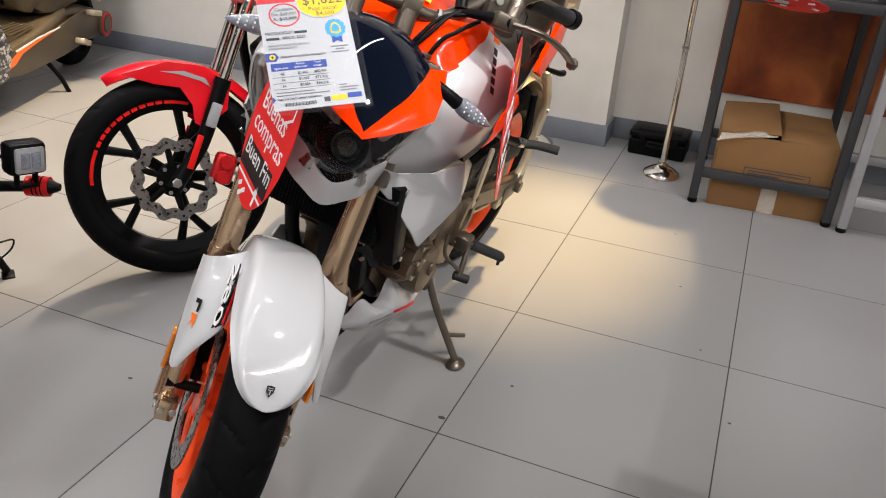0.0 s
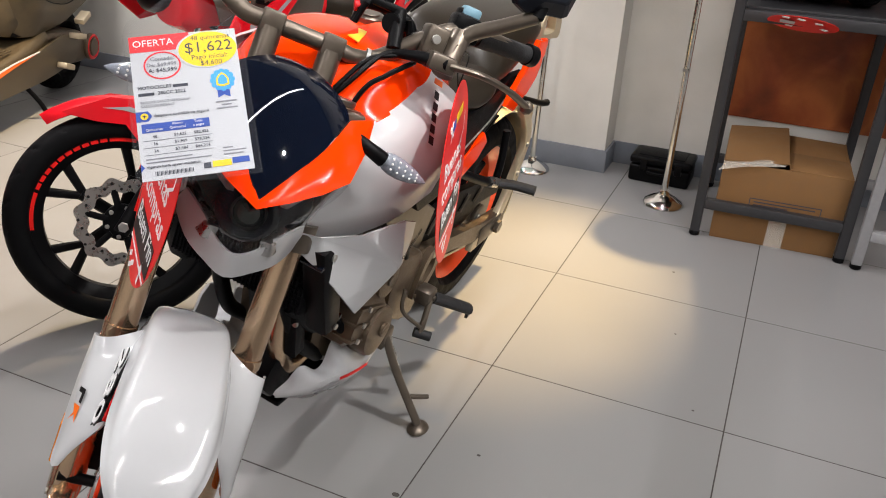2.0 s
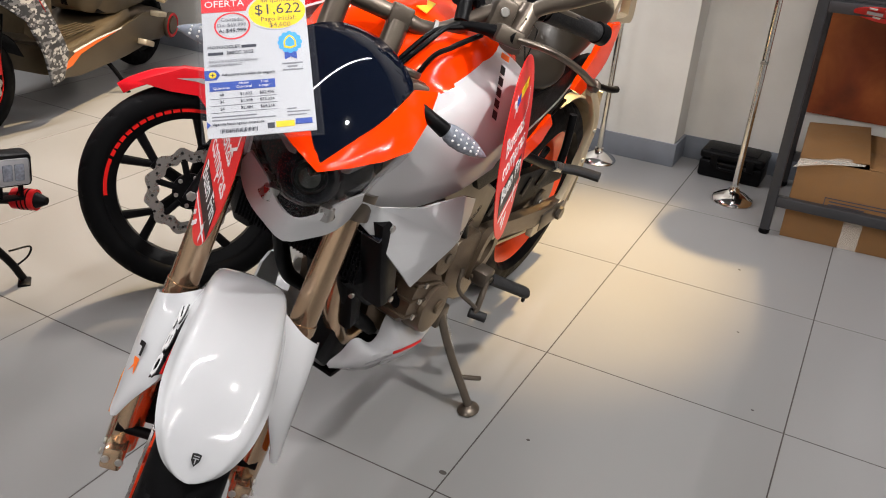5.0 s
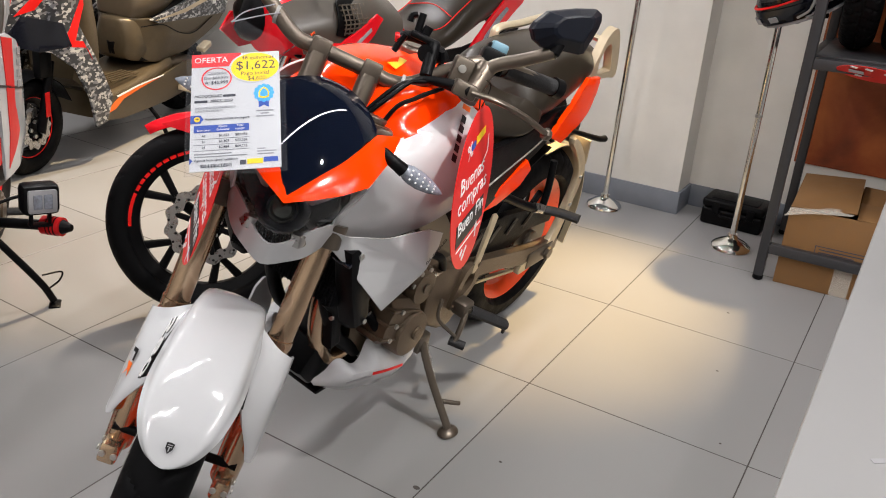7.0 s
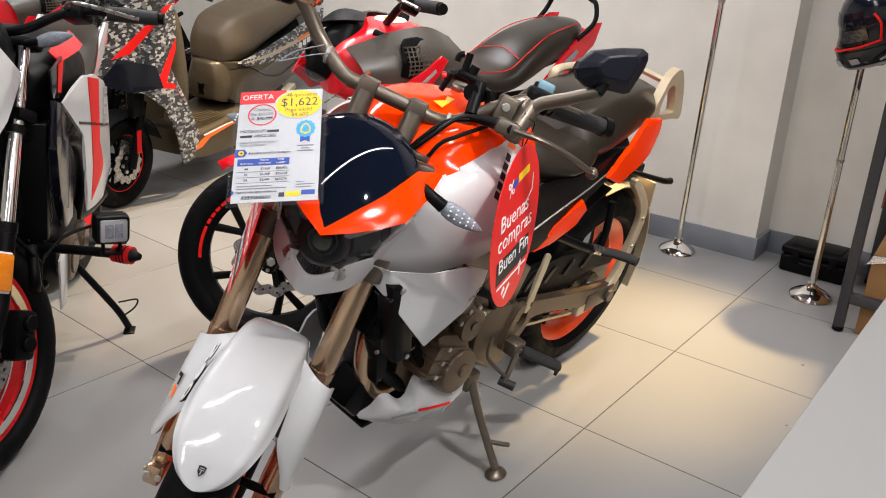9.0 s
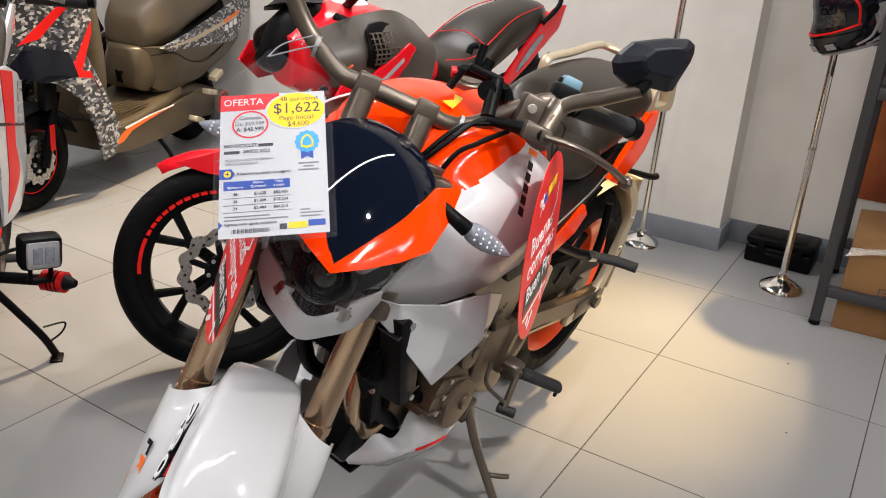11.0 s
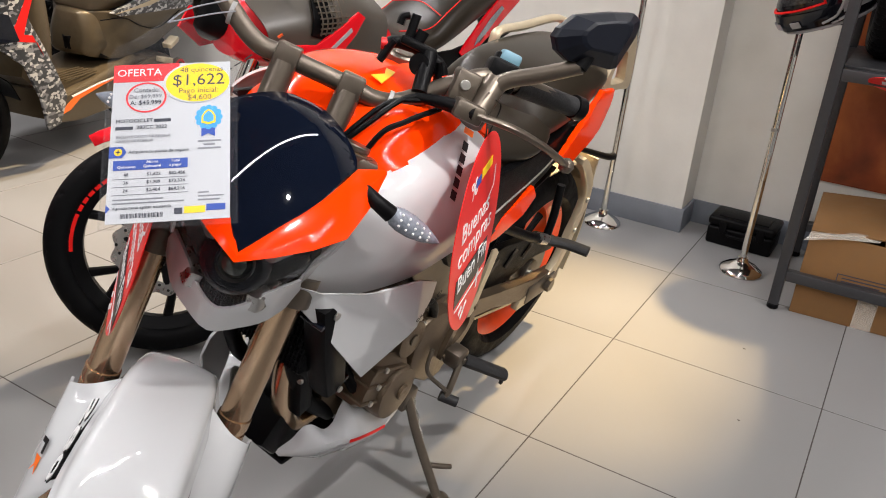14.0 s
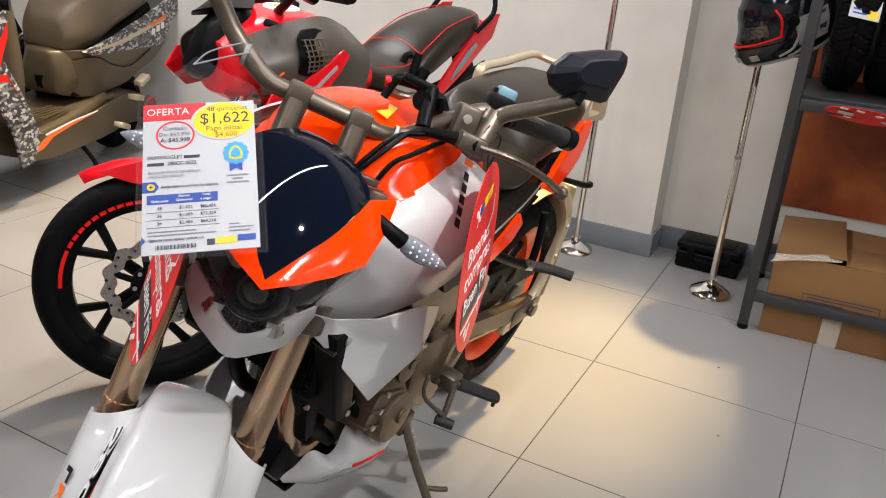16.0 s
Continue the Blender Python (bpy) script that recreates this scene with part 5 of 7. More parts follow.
# tail end
RAIL_OUT = [(0.05, 0.846), (0.052, 0.87), (0.03, 0.93), (0.012, 0.966), (-0.028, 0.984), (-0.06, 0.962), (-0.1, 0.9), (-0.122, 0.838), (-0.06, 0.84)]
RAIL_IN = [(0.012, 0.862), (0.02, 0.885), (0.014, 0.92), (-0.002, 0.94), (-0.026, 0.938), (-0.045, 0.91), (-0.07, 0.864), (-0.05, 0.858), (-0.02, 0.858)]
rail = B("grab_rail", join(holed(RAIL_OUT, RAIL_IN, 0.088, 0.112), tube([(0.238, -0.1, 0.86), (0.243, -0.1, 0.915), (0.225, -0.1, 0.936), (0.12, -0.1, 0.938), (-0.02, -0.1, 0.945), (-0.075, -0.085, 0.938), (-0.085, 0.0, 0.93), (-0.07, 0.085, 0.93), (-0.03, 0.1, 0.965)], 0.0125, 12, 6, flat=0.75), *[tube([(0.04, q * 0.1, 0.856), (0.12, q * 0.1, 0.868), (0.24, q * 0.1, 0.865)], 0.012, 10, 4, flat=0.6) for q in (-1, 1)]), "champagne", "champagne coloured cast grab rail")
B("tail_lamp", loft([[V(x, w * math.cos(a), 0.84 + h * math.sin(a)) for a in [2 * math.pi * k / 16 for k in range(16)]] for x, w, h in ((0.0, 0.08, 0.03), (-0.09, 0.065, 0.024), (-0.13, 0.03, 0.012))]), "red", "red tail lamp")
B("plate_hanger", join(box((-0.16, -0.05, 0.62), (0.02, 0.05, 0.66), 0.01), plate([(0.06, 0.76), (-0.03, 0.76), (-0.16, 0.64), (-0.18, 0.56), (-0.14, 0.56), (-0.06, 0.66), (0.05, 0.7)], 0.04, lambda x, z: -0.02)), "black", "black number plate hanger")
B("plate_backing", moved(box((-0.004, -0.07, -0.045), (0.004, 0.07, 0.045), 0.004), pose(-0.19, 0.02, 0.565, 0, 14, 0)), "champagne", "blank cream plate holder")
for s in (-1, 1):
    B("rear_indicator", tube([(-0.02, s * 0.03, 0.665), (-0.1, s * 0.075, 0.645), (-0.19, s * 0.103, 0.62), (-0.235, s * 0.107, 0.612)], 0.006, 10, 5, taper=0.011), "black", "thin black rear indicator")
B("rear_shock", join(rod((0.44, -0.03, 0.46), (0.36, -0.03, 0.70), 0.022, 16), *[lathe([(0.028, -0.004), (0.034, 0), (0.028, 0.004)], "z", 18, (0.43 - 0.008 * k, -0.03, 0.48 + 0.024 * k)) for k in range(8)]), "bolt", "")
B("inner_fender", sheet([[V(0.02 + 0.345 * math.cos(radians(a)), v * 0.08, 0.302 + 0.345 * math.sin(radians(a))) for v in (-1, 0, 1)] for a in (20, 50, 80)], 0.004, 4, 3), "black", "black inner mudguard")
B("wheel_sticker", moved(disc(0.022, 0.0, 0.002, "y", (0, 0, 0), 20), pose(0.17, 0.075, 0.44)), "yellow", "")

# ---- price tag and hanging cards ----
def quad_frame(tl, tr, bl):
    """A frame on a card: x along its top, y up its side, z out of its face."""
    x = (tr - tl).normalized()
    y = (tl - bl)
    y = (y - x * y.dot(x)).normalized()
    return frame_of(bl, x, y, x.cross(y))


tl_, tr_, bl_ = V(-0.273, -1.474, 0.975), V(-0.163, -1.388, 0.988), V(-0.169, -1.586, 0.829)


nearer = lambda p: V(0.62, -2.26, 1.2) + (p - V(0.62, -2.26, 1.2)) * 0.945
tl_, tr_, bl_ = nearer(tl_), nearer(tr_), nearer(bl_)
TW, TH = 0.1325, 0.203
PT = quad_frame(tl_, tr_, bl_)
price = thing("price_tag", PT, "white paper price tag in a clear sleeve on the windscreen", "price tag")


def P(name, bm, mat, label="", z=0.0):
    return part(name, bm, mat, price, label, Matrix.Translation((0, 0, z)), smooth=False)


def rect(x0, y0, x1, y1, z=0.0006):
    """A printed field; x and y run over the paper from 0 to 1, y downwards."""
    return box((x0 * TW, (1 - y1) * TH, 0.0), (x1 * TW, (1 - y0) * TH, z), 0)


def oval(cx, cy, rx, ry, z0=0.0, z=0.0006, hole=0.0):
    n = 40
    o = [(cx * TW + rx * TW * math.cos(2 * math.pi * k / n), (1 - cy) * TH + ry * TW * math.sin(2 * math.pi * k / n)) for k in range(n)]
    if not hole:
        return loft([[V(x, y, z0) for x, y in o], [V(x, y, z) for x, y in o]])
    i = [(cx * TW + (x - cx * TW) * hole, (1 - cy) * TH + (y - (1 - cy) * TH) * hole) for x, y in o]
    return loft([[V(*a, z0), V(*a, z), V(*b, z), V(*b, z0)] for a, b in zip(o, i)], caps=False, closed=True)


def words(s, x, y, size, align="CENTER"):
    return moved(letters(s, size * 0.84, 0.0002, align), Matrix.Translation((x * TW, (1 - y) * TH, 0.0009)))


P("sheet", box((0, 0, -0.0012), (TW, TH, 0), 0), "paper", "white printed paper")
P("header", rect(0.0, 0.0, 0.56, 0.115), "ink_red", "red header band")
P("header_word", words("OFERTA", 0.22, 0.058, 0.0165), "decal_white", "white word OFERTA")
P("price_rim", oval(0.71, 0.137, 0.286, 0.208, 0, 0.0008), "paper")
P("price_circle", oval(0.722, 0.137, 0.274, 0.196, 0, 0.001), "ink_yellow", "yellow oval price field")
P("price_text", join(words("48 quincenas", 0.755, 0.052, 0.0112), words("Pago inicial:", 0.73, 0.192, 0.0116), words("$4,600", 0.74, 0.238, 0.0118)), "ink", "")
P("price_text", words("$1,622", 0.73, 0.122, 0.026), "ink", "large price $1,622")
P("ring", oval(0.285, 0.222, 0.172, 0.152, 0, 0.0007, 0.91), "ink_red", "red ring round the cash price")
P("cash_text", join(words("Contado:", 0.29, 0.175, 0.0094), words("De: $69,999", 0.28, 0.217, 0.0088)), "ink_grey", "")
P("cash_text", words("A: $45,999", 0.285, 0.258, 0.0094), "ink", "cash price $45,999")
P("model_line", join(words("MOTOCICLET", 0.04, 0.375, 0.0078, "LEFT"), words("280CC 2022", 0.215, 0.418, 0.0078, "LEFT")), "ink", "model line")
P("model_bar", join(rect(0.36, 0.366, 0.5, 0.385), rect(0.04, 0.409, 0.185, 0.428)), "ink", "")
P("helmet_line", join(words("INCLUYE CASCO DE REGALO", 0.05, 0.476, 0.0054, "LEFT"), words("CASCO DE REGALO", 0.05, 0.502, 0.0054, "LEFT")), "ink_grey", "")
rosette = join(oval(0.82, 0.37, 0.098, 0.104, 0, 0.0008), *[oval(0.82 + 0.09 * math.cos(k * 0.5236), 0.37 - 0.062 * math.sin(k * 0.5236), 0.028, 0.028, 0, 0.0007) for k in range(12)])
P("rosette", rosette, "ink_sky", "sky blue guarantee rosette")
shield = lambda f, z: raw([((0.82 + f * x) * TW, (1 - 0.37 - f * y) * TH, z) for x, y in ((-0.06, 0.038), (0, 0.05), (0.06, 0.038), (0.06, -0.005), (0.035, -0.035), (0, -0.052), (-0.035, -0.035), (-0.06, -0.005))], [list(range(8))[::-1]])
P("rosette_shield", shield(1.0, 0.0012), "ink_yellow")
P("rosette_core", shield(0.72, 0.0016), "ink_sky")
P("rosette_ribbon", raw([(x * TW, (1 - y) * TH, 0.0006) for x, y in ((0.76, 0.43), (0.875, 0.43), (0.875, 0.495), (0.818, 0.475), (0.76, 0.495))], [[0, 1, 2, 3, 4]]), "ink_blue")
P("rosette_note", join(*[rect(0.73 + d, y, 0.925 - d, y + 0.009) for y, d in ((0.517, 0.0), (0.54, 0.05), (0.563, 0.0))]), "ink_grey")
P("policy_flag", raw([(x * TW, (1 - y) * TH, 0.0006) for x, y in ((0.0, 0.535), (0.11, 0.535), (0.145, 0.57), (0.11, 0.605), (0.0, 0.605))], [[0, 1, 2, 3, 4]]), "ink_blue")
P("policy_dot", oval(0.075, 0.57, 0.034, 0.034, 0, 0.0009), "ink_yellow")
P("policy_sign", join(rect(0.055, 0.567, 0.095, 0.573, 0.0012), rect(0.071, 0.557, 0.079, 0.583, 0.0012)), "ink")
P("policy_line", words("Adquiere tu póliza de seguro", 0.16, 0.572, 0.0067, "LEFT"), "ink", "line on buying an insurance policy")
P("table_head", rect(0.04, 0.622, 0.65, 0.682), "ink_blue", "blue head of the payment table")
P("table_head_text", join(words("Quincenas", 0.15, 0.665, 0.0056), words("Abono", 0.36, 0.637, 0.0056), words("Quincenal", 0.36, 0.663, 0.0056), words("Total", 0.55, 0.637, 0.0056), words("a pagar", 0.55, 0.663, 0.0056)), "decal_white")
P("table_text", join(*[words(s, x, 0.713 + 0.048 * r, 0.0066) for r, row in enumerate((("48", "$1,622", "$82,456"), ("36", "$1,909", "$73,324"), ("24", "$2,484", "$64,216"))) for s, x in zip(row, (0.15, 0.375, 0.565))]), "ink")
P("table_rule", join(*[rect(0.04, y, 0.66, y + 0.0025) for y in (0.735, 0.783, 0.831)]), "ink_grey")
P("small_print", join(rect(0.05, 0.857, 0.46, 0.864), rect(0.05, 0.879, 0.63, 0.886)), "ink_grey", "rows of fine print drawn as bars")
P("validity_flag", raw([(x * TW, (1 - y) * TH, 0.0006) for x, y in ((0.0, 0.885), (0.035, 0.912), (0.0, 0.94))], [[0, 1, 2]]), "ink_blue")
P("validity_line", words("Vigencia hasta agotar existencia", 0.05, 0.912, 0.0059, "LEFT"), "ink")
P("code_note", join(rect(0.74, 0.836, 0.83, 0.843), rect(0.74, 0.858, 0.95, 0.865), rect(0.74, 0.88, 0.92, 0.888)), "ink_grey")
P("shop_mark", rect(0.63, 0.92, 0.8, 0.96), "ink_yellow", "plain yellow shop mark")
P("shop_mark_blue", rect(0.81, 0.912, 0.965, 0.95), "ink_blue", "plain blue shop mark")
P("shop_mark_grey", rect(0.55, 0.926, 0.615, 0.962), "ink", "plain dark shop mark")
P("barcode", join(*[rect(0.12 + 0.0118 * k, 0.945, 0.12 + 0.0118 * k + (0.004, 0.007, 0.0035)[k % 3], 0.972) for k in range(29)]), "ink", "black barcode strip")
sleeve = P("sleeve", sheet([[V(-0.006, TH + 0.005, 0.002), V(TW / 2, TH + 0.005, 0.004), V(TW + 0.008, TH + 0.005, 0.002)], [V(-0.006, TH / 2, 0.004), V(TW / 2, TH / 2, 0.0045), V(TW + 0.008, TH / 2, 0.004)], [V(-0.006, -0.007, 0.001), V(TW / 2, -0.007, 0.002), V(TW + 0.008, -0.007, 0.001)]], 0.0004, 4, 4), "film", "clear plastic sleeve")
P("sleeve_flap", sheet([[V(-0.006, TH + 0.005, 0.002), V(TW / 2, TH + 0.005, 0.004), V(TW + 0.008, TH + 0.005, 0.002)], [V(0.004, TH + 0.022, 0.006), V(TW / 2, TH + 0.04, 0.012), V(TW, TH + 0.02, 0.004)], [V(0.045, TH + 0.034, 0.008), V(TW / 2, TH + 0.06, 0.014), V(TW - 0.03, TH + 0.038, 0.006)]], 0.0004, 5, 5), "film", "creased clear flap")
P("sleeve_seam", join(tube([(-0.006, -0.007, 0.001), (-0.006, TH + 0.005, 0.002)], 0.0012, 6, 1), tube([(TW + 0.008, -0.007, 0.001), (TW + 0.008, TH + 0.005, 0.002)], 0.0012, 6, 1), tube([(-0.006, -0.007, 0.001), (TW + 0.008, -0.007, 0.001)], 0.0012, 6, 1)), "film")
hook = V(TW / 2 - 0.004, TH + 0.05, 0.012)
inv = PT.inverted()
for end in (V(-0.03, -0.118, 0.80), V(-0.02, -0.13, 0.81)):
    P("string", tube([hook, (hook + inv @ (STEER @ end)) / 2 + V(0.01 if end.x < -0.025 else -0.012, 0, 0.004), inv @ (STEER @ end)], 0.0011, 6, 6), "ink_grey", "thin grey string")


def sale_card(name, m, rx, rz, label, words_on=True, group="sale cards"):
    """A red oval card; its face is the x-z plane seen from -y."""
    c = thing(name, m, label, "sale card", group)
    n = 48
    o = [(rx * math.cos(2 * math.pi * k / n), rz * math.sin(2 * math.pi * k / n)) for k in range(n)]
    bend = lambda x, z: 0.0
    rings = []
    for f in (0.001, 0.3, 0.6, 0.85, 1.0):
        rings.append([V(x * f, bend(x * f, z * f), z * f) for x, z in o])
    back = [[v + V(0, 0.0012, 0) for v in r] for r in reversed(rings)]
    part("card", loft(rings + back, caps=True), "tag_red", c, "glossy red card")

    def on(name, bm, mat, lab=""):
        for v in bm.verts:
            x, z = v.co.x, v.co.y
            v.co = V(x, -0.0004 - v.co.z, z)
        part(name, bm, mat, c, lab, smooth=False)

    if words_on:
        T = lambda s, x, y, size: moved(letters(s, size, 0.0003, "LEFT"), pose(x, y, 0, 0, 0, 7))
        on("card_lettering", join(T("Buenas", -0.078, 0.022, 0.047), T("compras", -0.08, -0.017, 0.047)), "decal_white", "white words Buenas compras")
        blk = moved(box((-0.08, -0.088, 0), (0.072, -0.04, 0.0004), 0), pose(0, 0, 0, 0, 0, 7))
        on("word_field", blk, "decal_black", "black field")
        on("field_lettering", moved(T("Buen Fin", -0.068, -0.062, 0.042), pose(0.0, 0, 0.0008)), "decal_white", "white words Buen Fin")
        on("fine_line", moved(box((-0.075, -0.1, 0), (0.065, -0.096, 0.0004), 0), pose(0, 0, 0, 0, 0, 7)), "decal_white")
        on("percent_sign", moved(letters("%", 0.042, 0.0003), pose(-0.045, 0.085, 0, 0, 0, 20)), "decal_white", "white percent sign")
        on("shop_mark", moved(box((0.005, 0.092, 0), (0.055, 0.108, 0.0004), 0), pose(0, 0, 0, 0, 0, 12)), "ink_yellow")
        on("shop_mark_blue", moved(box((-0.02, 0.09, 0), (0.002, 0.104, 0.0004), 0), pose(0, 0, 0, 0, 0, 12)), "ink_blue")
        on("foot_mark", join(*[moved(box((-0.008, -0.004, 0), (0.008, 0.004, 0.0004), 0), pose(-0.03 + 0.012 * k, -0.118 - 0.012 * (k % 2), 0, 0, 0, 40)) for k in range(3)]), "decal_white")
        arrow = raw([(x, y, 0.0004) for x, y in ((0.046, -0.074), (0.056, -0.092), (0.05, -0.092), (0.051, -0.112), (0.043, -0.112), (0.043, -0.092), (0.036, -0.092))], [list(range(7))])
        on("arrow_mark", arrow, "decal_white")
        line = raw([(x, y, 0.0004) for x, y in ((0.03, 0.04), (0.06, 0.062), (0.056, 0.095), (0.06, 0.095), (0.065, 0.06), (0.034, 0.036))], [list(range(6))])
        on("outline_mark", line, "decal_white")
    return c


# the card on the clutch side and the one in front of the other fork tube
sale_card("sale_card", frame_of((0.078, -1.145, 0.742), V(-0.21, 0.977, 0.03).normalized(), V(-0.977, -0.21, 0.03).normalized(), V(0.02, 0.03, 1).normalized()), 0.112, 0.158, "red oval sale card hanging from the clutch lever")
cl_up = V(0.4, 0.1, 0.9).normalized()
cl_x = V(0.762, -0.648, 0.0)
cl_x = (cl_x - cl_up * cl_x.dot(cl_up)).normalized()
sale_card("sale_card", frame_of(V(-0.252, -1.545, 0.655) + cl_up * 0.136, cl_x, cl_up.cross(cl_x), cl_up), 0.1, 0.136, "red oval sale card hanging before the bronze fork tube")
string_c = thing("card_string", pose(0, 0, 0), "thin black string loop that holds a sale card", "string")
part("cord", tube([(0.082, -1.15, 0.89), (0.06, -1.11, 0.94), STEER @ V(-0.02, 0.24, 0.85)], 0.0012, 6, 6), "black", string_c)
part("cord", tube([(0.082, -1.15, 0.89), (0.085, -1.12, 0.93), STEER @ V(0.0, 0.25, 0.845)], 0.0012, 6, 6), "black", string_c)

# ---- rack, boxes, stands, helmet, counter ----
def rack(m, w, mat, label, shelf=True):
    r = thing("storage_rack", m, label, "rack", "racks by the wall")
    d, h, t = 0.55, 2.0, 0.034
    for x in (0, w):
        for y in (0, d):
            post = part("post", box((x - t / 2, y - t / 2, 0.018), (x + t / 2, y + t / 2, h), 0.004), mat, r)
            part("foot_cap", disc(0.019, 0.0, 0.02, "z", (x, y, 0), 20, 0.004), "black", post, "black plastic foot")
    for z in (0.13, 0.80, 1.45):
        for y in (0, d):
            part("cross_beam", box((t / 2, y - t / 2, z - 0.018), (w - t / 2, y + t / 2, z + 0.018), 0.003), mat, r)
        for x in (0, w):
            if z > 0.5:
                part("side_beam", box((x - t / 2, t / 2, z - 0.018), (x + t / 2, d - t / 2, z + 0.018), 0.003), mat, r)
    if shelf:
        for z in (0.815, 1.465):
            part("shelf_board", box((t / 2, t / 2, z), (w - t / 2, d - t / 2, z + 0.012), 0.002), mat, r)
    return r


rack(pose(0.366, 0.558, 0, 0, 0, 1.5), 0.495, "rack", "dark grey steel storage rack with tyres on its shelf")
rack(pose(0.915, 0.545, 0, 0, 0, 0), 0.9, "rack_light", "light grey steel rack beside the darker one", True)

poster = thing("wall_poster", pose(0.315, YR - 0.004, 0.295), "rust red printed poster on the wall behind the rack", "poster")
part("print", box((0, -0.003, 0), (1.6, 0, 1.7), 0), "poster", poster, smooth=False)

carton = thing("cardboard_box", pose(0.419, 0.568, 0, 0, 0, 3), "brown cardboard box with half-open flaps below the rack", "box")
cw, cd, ch = 0.425, 0.42, 0.295
for a, b in (((0, 0, 0.0), (cw, 0.006, ch)), ((0, cd - 0.006, 0), (cw, cd, ch)), ((0, 0.006, 0), (0.006, cd - 0.006, ch)), ((cw - 0.006, 0.006, 0), (cw, cd - 0.006, ch)), ((0.006, 0.006, 0), (cw - 0.006, cd - 0.006, 0.006))):
    part("carton_side", box(a, b, 0.002), "card", carton)
part("flap", moved(box((0, 0, 0), (cw * 0.5, cd * 0.98, 0.005), 0.0015), pose(0.002, 0.002, ch, 2, -5, 0)), "card", carton, "raised cardboard flap")
part("flap", moved(box((0, 0, 0), (cw * 0.49, cd * 0.48, 0.005), 0.0015), pose(cw * 0.51, 0.0, ch + 0.001, 0, 1.5, 0)), "card", carton)
part("flap", moved(box((0, 0, 0), (cw * 0.49, cd * 0.47, 0.005), 0.0015), pose(cw * 0.51, cd * 0.52, ch - 0.006, 3, 1.5, 0)), "card", carton)
part("printed_frame", join(*[box(a, b, 0) for a, b in (((0.11, -0.0008, 0.172), (0.35, 0, 0.175)), ((0.11, -0.0008, 0.128), (0.35, 0, 0.131)), ((0.11, -0.0008, 0.128), (0.113, 0, 0.175)), ((0.347, -0.0008, 0.128), (0.35, 0, 0.175)))], *[box((0.125, -0.0008, 0.16 - 0.011 * k), (0.33 - 0.09 * k, 0, 0.164 - 0.011 * k), 0) for k in range(3)]), "ink", carton, "printed panel with bars for writing")
part("tape", sheet([[V(0.19, -0.0015, 0.0), V(0.25, -0.0015, 0.0)], [V(0.19, -0.0015, 0.12), V(0.25, -0.0015, 0.12)]], 0.0006, 2, 2), "tape", carton, "clear packing tape")
part("tape", sheet([[V(0.20, -0.003, ch + 0.012), V(0.21, 0.02, ch + 0.02), V(0.215, 0.05, ch + 0.022)], [V(0.08, -0.02, ch - 0.002), V(0.1, -0.012, ch + 0.014), V(0.12, 0.03, ch + 0.016)], [V(-0.015, -0.018, ch - 0.03), V(-0.005, -0.014, ch - 0.016), V(0.0, 0.0, ch)]], 0.0005, 5, 4), "tape", carton, "loose strip of clear tape")

case = thing("tool_case", pose(0.02, 1.0, 0, 0, 0, -1), "black plastic tool case on the floor by the wall", "case")
part("case_body", box((0, 0, 0), (0.255, 0.165, 0.075), 0.012, 3), "black", case)
part("case_lid", join(box((-0.003, -0.003, 0.078), (0.258, 0.168, 0.115), 0.014, 3), box((0.03, 0.02, 0.112), (0.225, 0.145, 0.12), 0.004)), "black", case)
for x in (0.045, 0.19):
    part("latch", box((x, -0.009, 0.055), (x + 0.03, 0.002, 0.1), 0.003), "black", case)
part("carry_handle", tube([(0.085, -0.003, 0.06), (0.09, -0.02, 0.055), (0.165, -0.02, 0.055), (0.17, -0.003, 0.06)], 0.006, 10, 4), "black", case)


def pole_stand(name, m, h, label, r=0.0125, br=0.078):
    s = thing(name, m, label, "stand", "chrome stands")
    part("base", lathe([(0.0001, 0.0), (br, 0.0), (br + 0.002, 0.004), (br, 0.012), (br * 0.93, 0.018), (br * 0.6, 0.034), (br * 0.32, 0.044), (0.022, 0.048), (0.019, 0.06), (0.0001, 0.06)], "z", 48), "chrome", s, "domed chrome foot")
    part("pole", join(rod((0, 0, 0.05), (0, 0, h), r, 20)), "chrome", s, "polished tube")
    part("collar", rod((0, 0, h * 0.6), (0, 0, h * 0.6 + 0.012), r + 0.0015, 20), "steel", s)
    return s


ps = pole_stand("display_stand", pose(-0.385, 0.9, 0, 0, 1.4, 0), 1.75, "tall chrome display stand with a round foot")
hs = pole_stand("helmet_stand", pose(0.208, 0.79, 0), 0.9, "chrome stand that carries a helmet")
part("holder", join(disc(0.07, 0.895, 0.91, "z", (0, 0, 0), 28), tube([(0, 0, 0.9), (0.06, 0.05, 0.91), (0.15, 0.02, 0.93)], 0.01, 10, 4)), "black", hs)

# full-face helmet, its front to the left
HF = V(-0.88, -0.3, -0.46).normalized()
HL = V(0.32, -0.95, -0.12)
HL = (HL - HF * HL.dot(HF)).normalized()
HM = frame_of((0.262, 0.765, 1.06), HF, HL, HF.cross(HL))
helmet = thing("helmet", HM, "black and grey full-face helmet with red trim on a chrome stand", "helmet")


def skull(a, e, k=1.0):
    """A point of the shell, a: round, e: up, in degrees."""
    ca, sa, ce, se = math.cos(radians(a)), math.sin(radians(a)), math.cos(radians(e)), math.sin(radians(e))
    jaw = 0.05 * max(0, ca) ** 2 * max(0, -se) * 2
    return V((0.152 + jaw) * ca * ce ** 0.85 * k, 0.122 * sa * ce ** 0.85 * k, (0.135 if e > 0 else 0.165) * se * k)


